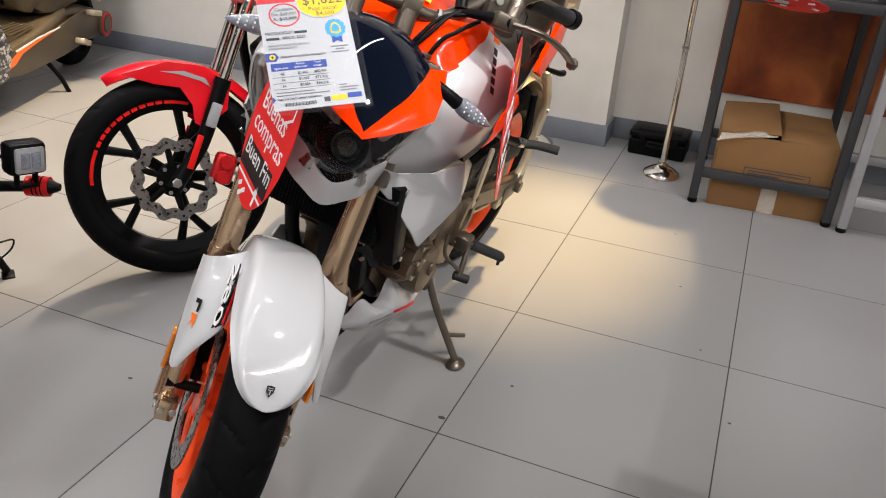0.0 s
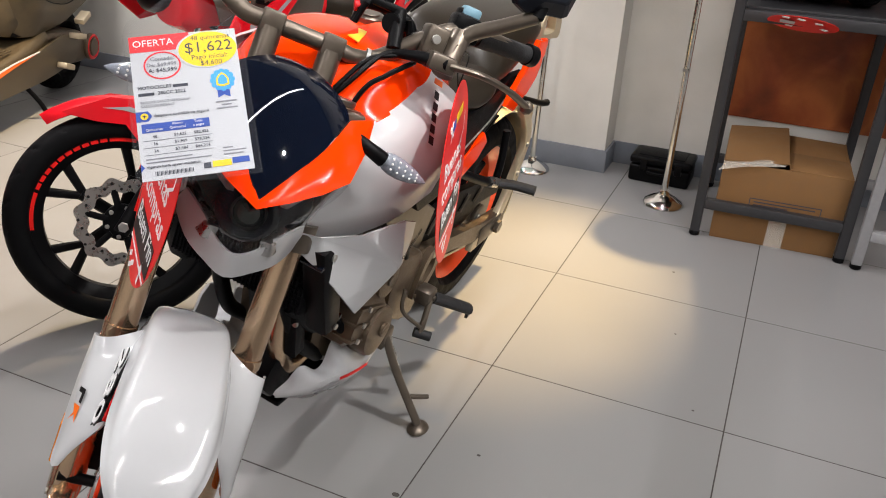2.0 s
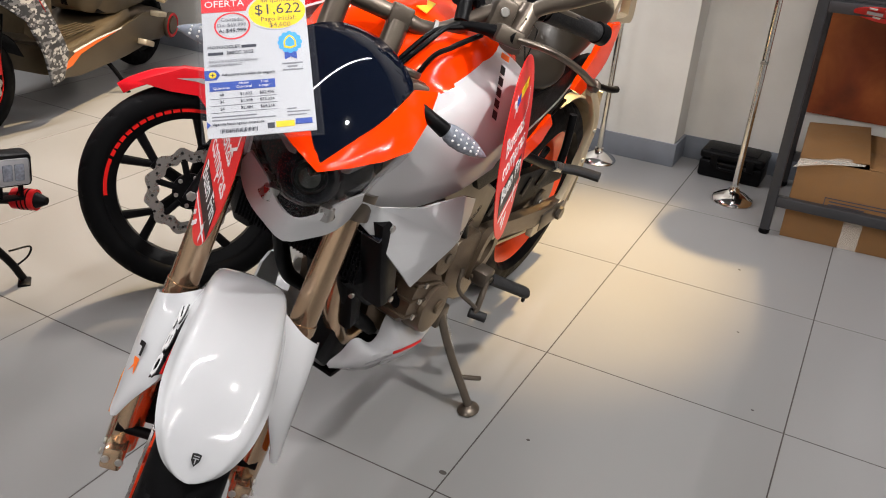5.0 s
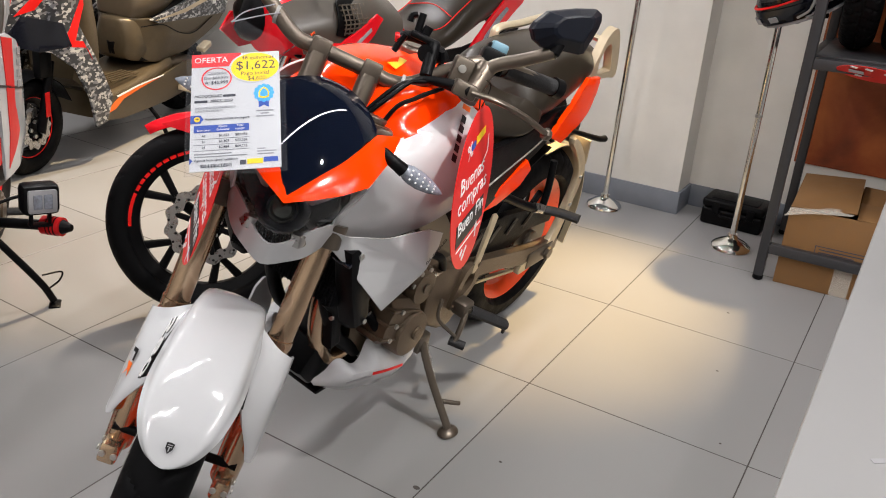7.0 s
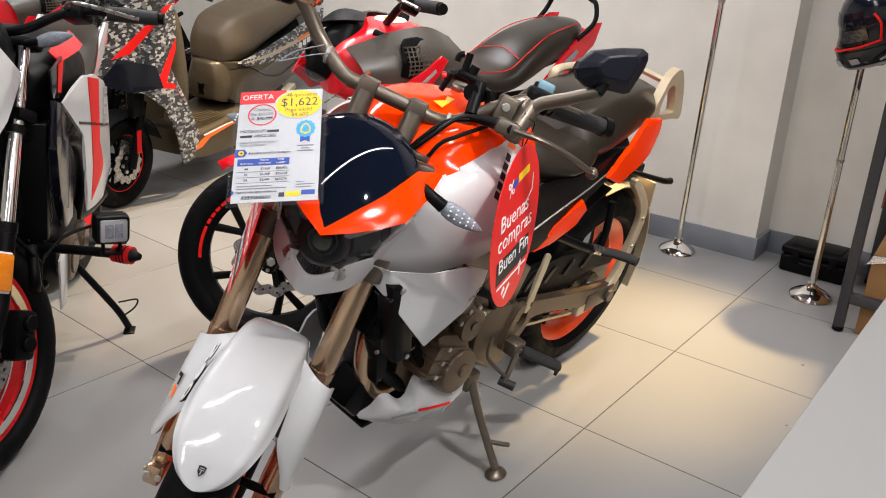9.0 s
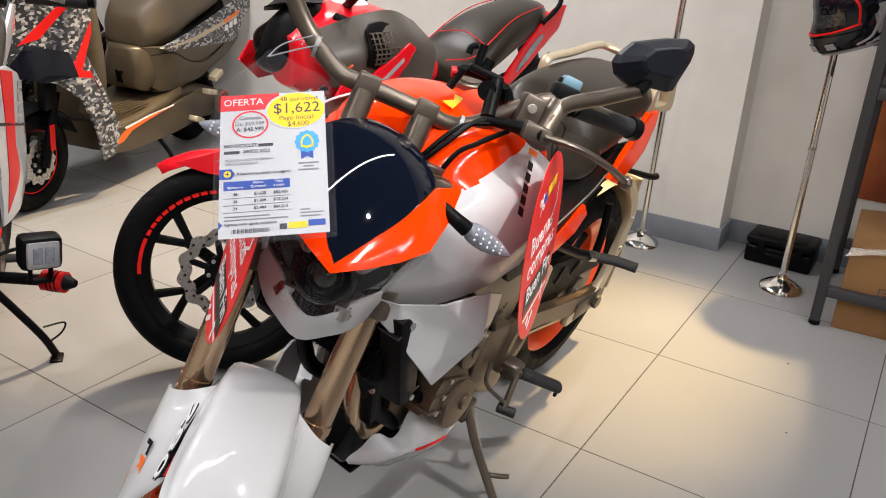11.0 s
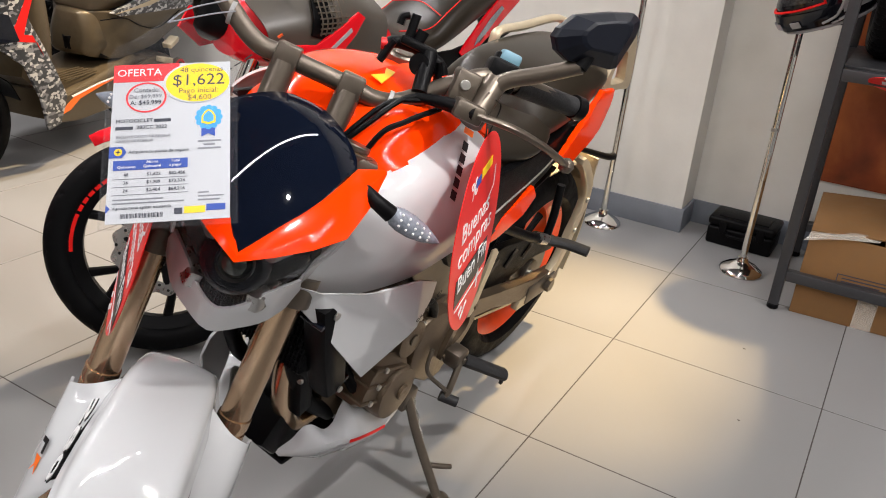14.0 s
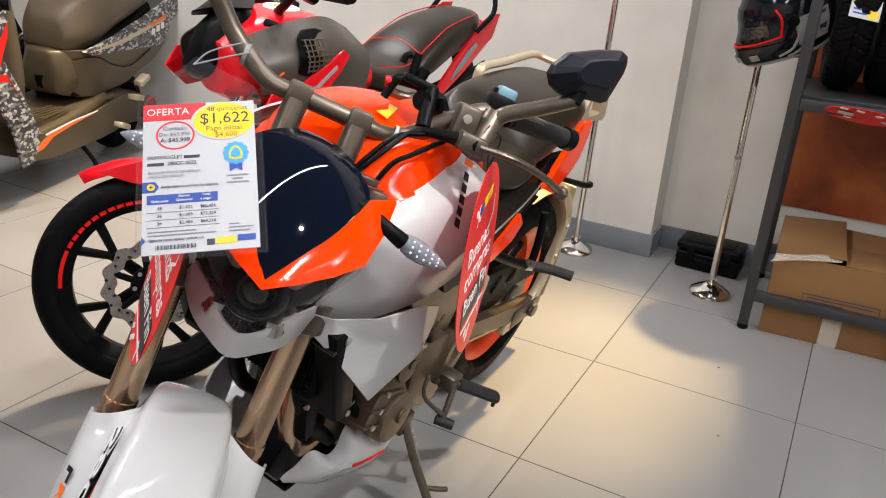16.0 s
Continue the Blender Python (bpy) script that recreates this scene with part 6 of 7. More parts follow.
part("shell", loft([[skull(a, e) for a in range(0, 360, 10)] for e in (-52, -45, -35, -20, -5, 10, 25, 40, 55, 70, 82, 89)]), "gloss_black", helmet, "glossy black shell")
part("neck_trim", tube([skull(a, -51, 1.01) for a in range(0, 361, 30)], 0.006, 8, 3), "decal_grey", helmet, "grey rubber neck trim")
part("side_ridge", join(*[tube([skull(a, e, 1.015) for a, e in pts], 0.005, 8, 6) for pts in (((60, -42), (80, -34), (92, -14), (88, 4)), ((70, -46), (95, -38), (112, -16), (120, 8)))]), "decal_grey", helmet, "raised grey side ridges")
part("visor", sheet([[skull(a, e, 1.012) for a in (-70, -45, -20, 0, 20, 45, 70)] for e in (-14, 0, 14, 27)], 0.004, 4, 3), "gloss_black", helmet, "dark glossy visor")
part("visor_sticker", sheet([[skull(a, e, 1.045) for a in (20, 40, 58)] for e in (-10, 4)], 0.001, 3, 3), "carbon", helmet, "dark protective sticker")
part("red_trim", join(*[tube([skull(a, e, 1.03) for a, e in pts], 0.004, 6, 6) for pts in (((-72, -15), (-40, -17), (0, -18), (40, -17), (72, -15)), ((70, -15), (75, 4), (70, 20)))]), "decal_red", helmet, "thin red trim round the visor")
part("chin_bar", sheet([[skull(a, e, 1.03) for a in (-80, -50, -20, 0, 20, 50, 80)] for e in (-46, -34, -22)], 0.006, 4, 4), "gloss_black", helmet, "glossy black chin bar with vents")
part("chin_vent", join(*[sheet([[skull(a + d, e, 1.07) for d in (0, 10)] for e in (-38, -30)], 0.003, 2, 2) for a in (-18, 6, 30)]), "decal_grey", helmet)
part("side_graphic", sheet([[skull(a, e, 1.012) for a in (88, 110, 135)] for e in (-34, -15, 0)], 0.0012, 4, 4), "decal_grey", helmet, "grey side graphic")
part("visor_pivot", moved(disc(0.02, 0.118, 0.128, "y", (0.01, 0, -0.005), 24), pose(0, 0.004, 0)), "black", helmet)


def block_tread(a, y):
    k = a * 22 / math.pi
    if abs(y) < 0.035:
        return 0.8
    f = (k + (0.5 if y > 0 else 0)) % 1.0
    if abs(f - 0.2 - 0.9 * abs(y)) < 0.075 or (abs(y) > 0.5 and abs(((k + 0.45) % 1.0) - 0.5 * abs(y)) < 0.06):
        return 1.0
    return 0.0


rubber_me = None
for k, (x, y, yaw) in enumerate(((0.462, 0.835, 5), (0.598, 0.845, 3), (0.735, 0.835, -3))):
    tm = pose(x, y, 0.827 + 0.297, 0, 0, 90 + yaw)
    if rubber_me is None:
        loose = tagged(part("loose_tyre", tyre(0.297, 0.216, 0.118, block_tread, 320, 0.006), "rubber"), "new black treaded motorcycle tyre standing on the rack", "tyre", "tyres on the rack")
        loose.matrix_world = tm
        rubber_me = loose
    else:
        copy_thing(loose, tm)
lab = thing("tyre_label", pose(0.50, 0.55, 1.10, 68, 8, 20), "white paper label with a yellow field on a tyre", "label")
part("paper_slip", box((-0.045, -0.03, 0), (0.045, 0.03, 0.001), 0), "paper", lab, smooth=False)
part("yellow_field", box((0.01, -0.026, 0.001), (0.04, 0.0, 0.0016), 0), "ink_yellow", lab, smooth=False)
part("print_bar", join(*[box((-0.035, 0.018 - 0.012 * k, 0.001), (0.005, 0.023 - 0.012 * k, 0.0016), 0) for k in range(4)]), "ink_blue", lab, smooth=False)

sale_card("shelf_card", frame_of((0.565, 0.528, 0.792), V(0.99, 0.02, -0.08).normalized(), V(0.02, 0.42, 0.9).normalized(), V(0.99, 0.02, -0.08).normalized().cross(V(0.02, 0.42, 0.9).normalized())), 0.108, 0.075, "red oval sale card lying on the rack's edge", False)
sc = thing("barcode_label", frame_of((0.555, 0.505, 0.79), V(0.99, 0.02, -0.08).normalized(), V(0.0, 0.9, -0.42).normalized(), V(0.99, 0.02, -0.08).normalized().cross(V(0.0, 0.9, -0.42).normalized())), "small white barcode label on a red card", "label")
part("slip", box((-0.06, -0.012, 0.006), (-0.015, 0.014, 0.0075), 0), "paper", sc, smooth=False)
part("print_bar", join(*[box((-0.055 + 0.005 * k, -0.008, 0.0075), (-0.0525 + 0.005 * k, 0.01, 0.008), 0) for k in range(8)]), "ink", sc, smooth=False)
for x, y, r in ((0.0, -0.045, 20), (0.055, -0.03, -15), (-0.045, -0.042, 5), (0.075, 0.02, 35), (-0.03, 0.035, 10)):
    part("white_mark", moved(box((-0.011, -0.007, 0.006), (0.011, 0.007, 0.0072), 0), pose(x, y, 0, 0, 0, r)), "decal_white", sc, smooth=False)

counter = thing("counter_table", pose(0.738, -3.6, 0), "white laminate sales table with a square edge", "table")
part("tabletop", box((0, 0, 0.915), (1.1, 2.42, 0.95), 0.003), "laminate", counter, "white laminate tabletop with faint scuffs")
part("pedestal", box((0.66, 0.3, 0.02), (0.96, 2.1, 0.915), 0.004), "laminate", counter)
part("plinth", box((0.62, 0.26, 0.0), (1.0, 2.14, 0.02), 0.003), "rack", counter)
for x, y, r, l in ((0.09, 1.83, 35, 0.018), (0.17, 1.98, -25, 0.03), (0.05, 1.7, 40, 0.012)):
    part("scuff", moved(box((-l, -0.002, 0), (l, 0.002, 0.0003), 0), pose(x, y, 0.95, 0, 0, r)), "decal_grey", counter)

# ---- the other machines in the row ----
def heading(x, y, deg, lean):
    a, p = radians(deg), radians(lean)
    h = V(math.cos(a), math.sin(a), 0)
    l = V(-h.y, h.x, 0) * math.cos(p) + V(0, 0, -math.sin(p))
    return frame_of((x, y, 0), h, l, h.cross(l))


def steering(axle, rake, degrees):
    """The frame of a turned fork: z up along it, x forward, from the axle."""
    a = V(-math.sin(radians(rake)), 0, math.cos(radians(rake)))
    f = frame_of(axle, V(0, 1, 0).cross(a), V(0, 1, 0), a)
    q = V(*axle) - f.to_3x3() @ V(0.035, 0, 0)
    return Matrix.Translation(q) @ Matrix.Rotation(radians(degrees), 4, a) @ Matrix.Translation(-q) @ f


def squircle(x, zt, zb, w, n=28, p=0.75):
    c, h = (zt + zb) / 2, (zt - zb) / 2
    return [V(x, w * math.copysign(abs(math.cos(a)) ** p, math.cos(a)), c + h * math.copysign(abs(math.sin(a)) ** p, math.sin(a))) for a in [2 * math.pi * k / n for k in range(n)]]


def hull(stations, n=28, p=0.75, steps=4):
    """A smooth closed body through cross-sections (x, top, bottom, half width)."""
    rings = [squircle(*s, n, p) for s in stations]
    dense = [catmull([r[j] for r in rings], steps) for j in range(n)]
    return loft([[dense[j][i] for j in range(n)] for i in range(len(dense[0]))])


def chassis(th, axle, rake, steer, R=0.305, leg_mat="chrome", rim_mat="black", stripe="decal_red", fork_w=0.088, wave=12, foot=0.182):
    """Wheels, fork, engine, frame and stand shared by the two street bikes."""
    SM = steering(axle, rake, steer)
    C = lambda name, bm, mat, label="", parent=None: part(name, bm, mat, parent or th, label)
    A = lambda name, bm, mat, label="", parent=None: part(name, bm, mat, parent or th, label, SM)
    fwh = cast_wheel(A, "front_wheel", Matrix.Identity(4), rim_mat, "cast wheel with split spokes", 0.242 * R / 0.305, 0.065, 0.034, 0.05, 0.75, 0.52, 0.017)
    A("tyre", tyre(R, 0.240 * R / 0.305, 0.1, sport_tread, 260), "rubber", "black road tyre", fwh)
    if stripe:
        for s in (-1, 1):
            bm = bmesh.new()
            for a0, a1 in [(-0.4, 0.06), (1.15, 1.45)] + [(0.1 + 0.105 * k, 0.182 + 0.105 * k) for k in range(10)]:
                ring = [[V(q * math.cos(a), s * 0.0335, q * math.sin(a)) for q in (0.226 * R / 0.305, 0.2365 * R / 0.305)] for a in [a0 + (a1 - a0) * k / 8 for k in range(9)]]
                vs = [[bm.verts.new(p) for p in r] for r in ring]
                for i in range(8):
                    bm.faces.new((vs[i][0], vs[i][1], vs[i + 1][1], vs[i + 1][0]))
            A("rim_stripe", bm, stripe, "red rim stripe broken by dark lettering", fwh)
    bd = A("brake_disc", moved(brake_disc(0.118, wave, r_in=0.72), pose(0, 0.058, 0)), "steel", "wavy steel brake disc", fwh)
    tagged(A("drill_hole", moved(dots(0.092, 0.109, 30, 0.004, 0.0024), pose(0, 0.058, 0)), "decal_black", "", bd), kind="stuff")
    A("disc_carrier", disc(0.05, 0.04, 0.056), "black", "", bd)
    for a in [k * 1.047 for k in range(6)]:
        A("carrier_arm", tube([(0.04 * math.cos(a), 0.056, 0.04 * math.sin(a)), (0.092 * math.cos(a), 0.056, 0.092 * math.sin(a))], 0.009, 8, 1, flat=0.6, up=(0, 1, 0.001)), "black", "", bd)
    for a in [k * 1.047 + 0.5 for k in range(6)]:
        A("disc_bolt", bolt((0.04 * math.cos(a), 0.056, 0.04 * math.sin(a)), 0.006, 0.004), "bolt", "", bd)
    A("axle", join(rod((0, -0.11, 0), (0, 0.112, 0), 0.01), disc(0.014, 0.108, 0.118, "y", (0, 0, 0), 6)), "bolt", "", fwh)
    for s in (-1, 1):
        leg = A("fork_leg", rod((-0.035, s * fork_w, 0.26), (-0.035, s * fork_w, 0.76), 0.0165, 20), leg_mat, "polished fork tube")
        A("fork_slider", tube([(0.0, s * (fork_w + 0.004), -0.02), (-0.02, s * fork_w, 0.06), (-0.035, s * fork_w, 0.14), (-0.035, s * fork_w, 0.3)], 0.021, 16, 5), "black", "black fork slider", leg)
        A("dust_seal", rod((-0.035, s * fork_w, 0.295), (-0.035, s * fork_w, 0.32), 0.0235, 20), "black", "", leg)
    A("fork_yoke", join(box((-0.075, -fork_w - 0.025, 0.56), (-0.015, fork_w + 0.025, 0.59), 0.008), box((-0.075, -fork_w - 0.025, 0.735), (-0.015, fork_w + 0.025, 0.76), 0.008)), "black", "black fork clamps")
    # engine, frame, rear end
    rwh = cast_wheel(C, "rear_wheel", pose(0, 0, 0.305), rim_mat, "cast wheel", 0.22, 0.09, 0.045, 0.06, 0.85, 0.42, 0.015)
    C("tyre", moved(tyre(0.305, 0.218, 0.135, None, 90), pose(0, 0, 0.305)), "rubber", "black road tyre", rwh)
    eng = C("engine", join(hull([(0.5, 0.46, 0.27, 0.1), (0.62, 0.5, 0.24, 0.13), (0.8, 0.48, 0.25, 0.13), (0.9, 0.42, 0.3, 0.09)], 20, 0.5), moved(box((-0.065, -0.09, 0), (0.065, 0.09, 0.23), 0.015), pose(0.82, 0, 0.42, 0, 25, 0))), "black", "black engine block")
    C("cooling_fin", join(*[moved(box((-0.075, -0.1, z), (0.075, 0.1, z + 0.006), 0.002), pose(0.82, 0, 0.42, 0, 25, 0)) for z in (0.06, 0.08, 0.1, 0.12, 0.14)]), "black", "", eng)
    for cx, cz, r in ((0.78, 0.37, 0.07), (0.62, 0.36, 0.06)):
        C("side_cover", join(disc(r, 0.09, 0.15, "y", (cx, 0, cz), 36, 0.006), disc(r * 0.7, 0.148, 0.156, "y", (cx, 0, cz), 32, 0.003)), "engine", "round engine cover", eng)
    C("frame_tube", join(*[tube([(1.06, s * 0.04, 0.82), (0.95, s * 0.1, 0.74), (0.6, s * 0.12, 0.66), (0.45, s * 0.11, 0.5), (0.5, s * 0.1, 0.36)], 0.017, 12, 6) for s in (-1, 1)], *[tube([(1.06, s * 0.04, 0.8), (1.02, s * 0.06, 0.6), (0.92, s * 0.07, 0.34)], 0.015, 12, 6) for s in (-1, 1)], *[tube([(0.6, s * 0.1, 0.66), (0.3, s * 0.1, 0.72), (0.0, s * 0.08, 0.8)], 0.012, 10, 5) for s in (-1, 1)]), "black", "black tube frame")
    for s in (-1, 1):
        C("swingarm", tube([(0.5, s * 0.09, 0.38), (0.25, s * 0.1, 0.34), (-0.03, s * 0.1, 0.305)], 0.022, 12, 4), "black", "black swingarm")
    C("exhaust_pipe", join(tube([(0.92, -0.05, 0.5), (0.98, -0.05, 0.4), (0.9, -0.06, 0.26), (0.5, -0.12, 0.24), (0.25, -0.17, 0.32)], 0.018, 12, 6), tube([(0.3, -0.17, 0.3), (0.0, -0.18, 0.4), (-0.15, -0.18, 0.44)], 0.04, 16, 4)), "black", "black exhaust pipe")
    C("kickstand", join(tube([(0.6, 0.11, 0.28), (0.587, foot - 0.04, 0.12), (0.575, foot, 0.03 + foot * 0.06)], 0.011, 10, 5), box((0.548, foot - 0.014, 0.008 + foot * 0.06), (0.602, foot + 0.02, 0.022 + foot * 0.06), 0.004), tube([(0.588, foot - 0.03, 0.14), (0.55, foot + 0.02, 0.135), (0.56, foot + 0.015, 0.11), (0.582, foot - 0.015, 0.09)], 0.003, 8, 5)), "black", "black folding kickstand")
    for s in (-1, 1):
        C("rider_peg", tube([(0.55, s * 0.15, 0.33), (0.54, s * 0.26, 0.335)], 0.016, 12, 3, flat=0.7), "grip", "black ribbed footpeg")
    return C, A, SM


def bars(A, w=0.36, zb=0.80, rise=0.06, back=0.1):
    """Handlebar with grips and switches, in the fork's frame."""
    hb_ = A("handlebar", tube([(-0.05 - back, -w, zb + rise), (-0.07, -0.2, zb + rise), (-0.045, -0.07, zb), (-0.045, 0.07, zb), (-0.07, 0.2, zb + rise), (-0.05 - back, w, zb + rise)], 0.0115, 12, 6), "black", "black handlebar")
    for s in (-1, 1):
        d = V(-back + 0.02, s * (w - 0.2), 0).normalized()
        e = V(-0.05 - back, s * w, zb + rise)
        A("grip", tube([e - d * 0.115, e], 0.0175, 14, 3), "grip", "black rubber grip", hb_)
        A("grip_end", tube([e, e + d * 0.014], 0.0145, 14, 1), "black", "", hb_)
        A("switch_box", box((-0.11, s * 0.19 - 0.028, zb + rise - 0.022), (-0.055, s * 0.19 + 0.028, zb + rise + 0.024), 0.008), "black", "", hb_)
        A("lever", tube([(-0.05, s * 0.18, zb + rise), (-0.02, s * 0.24, zb + rise - 0.005), (-0.03 - back * 0.7, s * (w - 0.02), zb + rise - 0.02)], 0.0075, 10, 5, flat=0.6), "steel", "silver hand lever", hb_)
        A("mirror_stem", tube([(-0.08, s * 0.2, zb + rise + 0.02), (-0.07, s * 0.24, zb + rise + 0.1), (-0.08, s * 0.27, zb + rise + 0.16)], 0.0055, 8, 5), "black", "", hb_)
    return hb_


# red bike, its wheel turned away to the right
RED = heading(-0.867, 0.524, -97, 6)
red_bike = thing("motorcycle", RED, "red and black motorcycle with a red rim stripe on its wheel", "motorcycle")
C, A, SM = chassis(red_bike, (1.36, 0, 0.292), 25, -40, R=0.29)
A("front_fender", sheet([[V(rr * math.cos(radians(a)), w * v, rr * math.sin(radians(a))) for v in (-1, -0.7, 0, 0.7, 1) for rr in (0.335 - 0.03 * abs(v) ** 2,)] for a, w in ((38, 0.006), (46, 0.035), (60, 0.052), (80, 0.06), (100, 0.062), (118, 0.055))], 0.003, 5, 4), "red", "red front fender")
for s in (-1, 1):
    A("fender_cheek", plate([(0.22, 0.235), (0.12, 0.31), (0.02, 0.335), (-0.06, 0.31), (-0.075, 0.24), (-0.03, 0.17), (0.0, 0.175), (0.02, 0.22), (0.065, 0.255), (0.135, 0.24)], s * 0.004, lambda x, z, s=s: s * (0.066 + 0.1 * max(0, 0.27 - z) * (1 if x < 0.06 else 0)), 6, 0.001), "red", "red fender cheek")
    A("fender_decal", plate([(0.13, 0.278), (0.07, 0.302), (0.01, 0.303), (-0.012, 0.285), (0.02, 0.292), (0.08, 0.289)], s * 0.001, lambda x, z, s=s: s * (0.0715 + 0.1 * max(0, 0.27 - z) * (1 if x < 0.06 else 0)), 5, 0), "decal_grey", "grey angular decal")
    A("fork_reflector", box((-0.052, s * 0.112, 0.18), (-0.022, s * 0.118, 0.25), 0.004), "decal_grey", "silver fork reflector")
    A("slider_decal", box((-0.03, s * 0.11, 0.05), (-0.012, s * 0.1145, 0.15), 0.002), "decal_red", "red slider decal")
A("brake_caliper", join(box((-0.15, 0.045, 0.03), (-0.085, 0.085, 0.12), 0.014), disc(0.02, 0.08, 0.096, "y", (-0.118, 0, 0.05)), disc(0.02, 0.08, 0.096, "y", (-0.118, 0, 0.096))), "red_alloy", "red brake caliper")
A("caliper_bolt", join(bolt((-0.088, 0.086, 0.035), 0.008, 0.008), bolt((-0.15, 0.086, 0.075), 0.007, 0.012), bolt((-0.148, 0.086, 0.115), 0.007, 0.008)), "bolt")
A("brake_hose", tube([(-0.14, 0.075, 0.12), (-0.19, 0.09, 0.25), (-0.12, 0.1, 0.42), (-0.1, 0.07, 0.6)], 0.0045, 8, 6), "black", "black brake hose")
hb2 = bars(A, 0.36, 0.80, 0.05, 0.1)
A("headlight", hull([(0.0, 0.76, 0.6, 0.07), (0.05, 0.78, 0.56, 0.1), (0.1, 0.74, 0.55, 0.085), (0.13, 0.68, 0.57, 0.05)]), "black", "black headlight with a small cowl")
A("cowl", sheet([[V(0.02, y, 0.80 - 0.4 * abs(y)) for y in (-0.09, 0, 0.09)], [V(0.1, y, 0.775 - 0.5 * abs(y)) for y in (-0.09, 0, 0.09)], [V(0.15, y * 0.5, 0.7) for y in (-0.09, 0, 0.09)]], 0.004, 4, 4), "black", "black headlight cowl")
C("radiator_shroud", plate([(1.1, 0.72), (1.04, 0.9), (0.86, 0.9), (0.9, 0.7), (1.0, 0.6)], 0.02, lambda x, z: 0.13, 3, 0.004), "black", "black plastic shroud")
RC = C
C = lambda name, bm, mat, label="", parent=None: RC(name, moved(bm, Matrix.Translation((0.085, 0, 0))), mat, label, parent)
tk = C("fuel_tank", hull([(1.1, 0.93, 0.80, 0.06), (1.06, 0.965, 0.78, 0.11), (0.97, 1.0, 0.76, 0.155), (0.86, 1.01, 0.75, 0.17), (0.75, 0.98, 0.75, 0.155), (0.65, 0.9, 0.75, 0.12), (0.58, 0.86, 0.76, 0.1)]), "red", "red fuel tank")
for s in (-1, 1):
    C("tank_shoulder", sheet([[V(1.1, s * 0.07, 0.95), V(1.09, s * 0.14, 0.9), V(1.07, s * 0.15, 0.83)], [V(0.97, s * 0.105, 0.995), V(0.97, s * 0.178, 0.92), V(0.97, s * 0.185, 0.82)], [V(0.84, s * 0.115, 1.008), V(0.83, s * 0.19, 0.93), V(0.83, s * 0.19, 0.82)], [V(0.7, s * 0.08, 0.965), V(0.68, s * 0.16, 0.9), V(0.69, s * 0.165, 0.8)]], 0.004, 5, 5), "knee", "brown-grey knee panel", tk)
    C("vent_frame", plate([(0.985, 0.885), (0.965, 0.968), (0.925, 0.985), (0.87, 0.98), (0.84, 0.935), (0.865, 0.885), (0.91, 0.868)], s * 0.006, lambda x, z, s=s: s * (0.187 - 0.75 * max(0, z - 0.92) + 0.02 * (0.9 - x)), 6, 0.002, 2), "black", "dark vent surround", tk)
    C("vent_grille", join(*[tube([(0.862, s * (0.196 - 0.75 * max(0, z - 0.92)), z), (0.962, s * (0.195 - 0.75 * max(0, z - 0.92)), z)], 0.0022, 6, 2) for z in (0.89, 0.902, 0.914, 0.926, 0.938, 0.95, 0.962)], *[tube([(x, s * 0.195, 0.885), (x - 0.004, s * 0.1945, 0.92), (x - 0.008, s * 0.165, 0.964)], 0.002, 6, 2) for x in (0.875, 0.892, 0.909, 0.926, 0.943, 0.96)]), "titan", "dark mesh vent", tk)
    C("lower_shroud", plate([(1.1, 0.82), (1.063, 0.872), (0.975, 0.864), (0.9, 0.9), (0.836, 0.938), (0.808, 0.922), (0.845, 0.872), (0.88, 0.84), (0.8, 0.815), (0.78, 0.79), (0.9, 0.775), (1.03, 0.76)], s * 0.008, lambda x, z, s=s: s * 0.192, 3, 0.003), "red", "red lower shroud", tk)
    C("shroud_bar", plate([(1.02, 0.838), (0.93, 0.852), (0.86, 0.9), (0.855, 0.89), (0.925, 0.842), (1.02, 0.826)], s * 0.0015, lambda x, z, s=s: s * 0.2003, 0, 0), "decal_grey", "", tk)
C("tank_cap", join(disc(0.05, 1.0, 1.012, "z", (0.88, 0, 0), 32, 0.004)), "decal_white", "pale round tank cap", tk)
C("cap_badge", disc(0.022, 1.012, 1.014, "z", (0.88, 0, 0), 20, 0), "yellow", "", tk)
st = C("seat", hull([(0.62, 0.87, 0.77, 0.09), (0.52, 0.835, 0.75, 0.12), (0.42, 0.84, 0.755, 0.14), (0.32, 0.9, 0.78, 0.14), (0.2, 0.955, 0.82, 0.125), (0.05, 0.985, 0.87, 0.105), (-0.02, 0.985, 0.9, 0.07)]), "seat", "dark stitched two-level seat")
for y in (-0.1, 0.1):
    C("seam", tube([(0.55, y, 0.842), (0.42, y * 1.08, 0.842), (0.32, y * 1.05, 0.895), (0.2, y * 0.95, 0.95), (0.02, y * 0.8, 0.982)], 0.0018, 6, 6), "decal_red", "red seat stitching", st)
C("seam", tube([(0.36, -0.1, 0.875), (0.345, 0, 0.895), (0.36, 0.1, 0.875)], 0.0018, 6, 6), "decal_red", "red seat stitching", st)
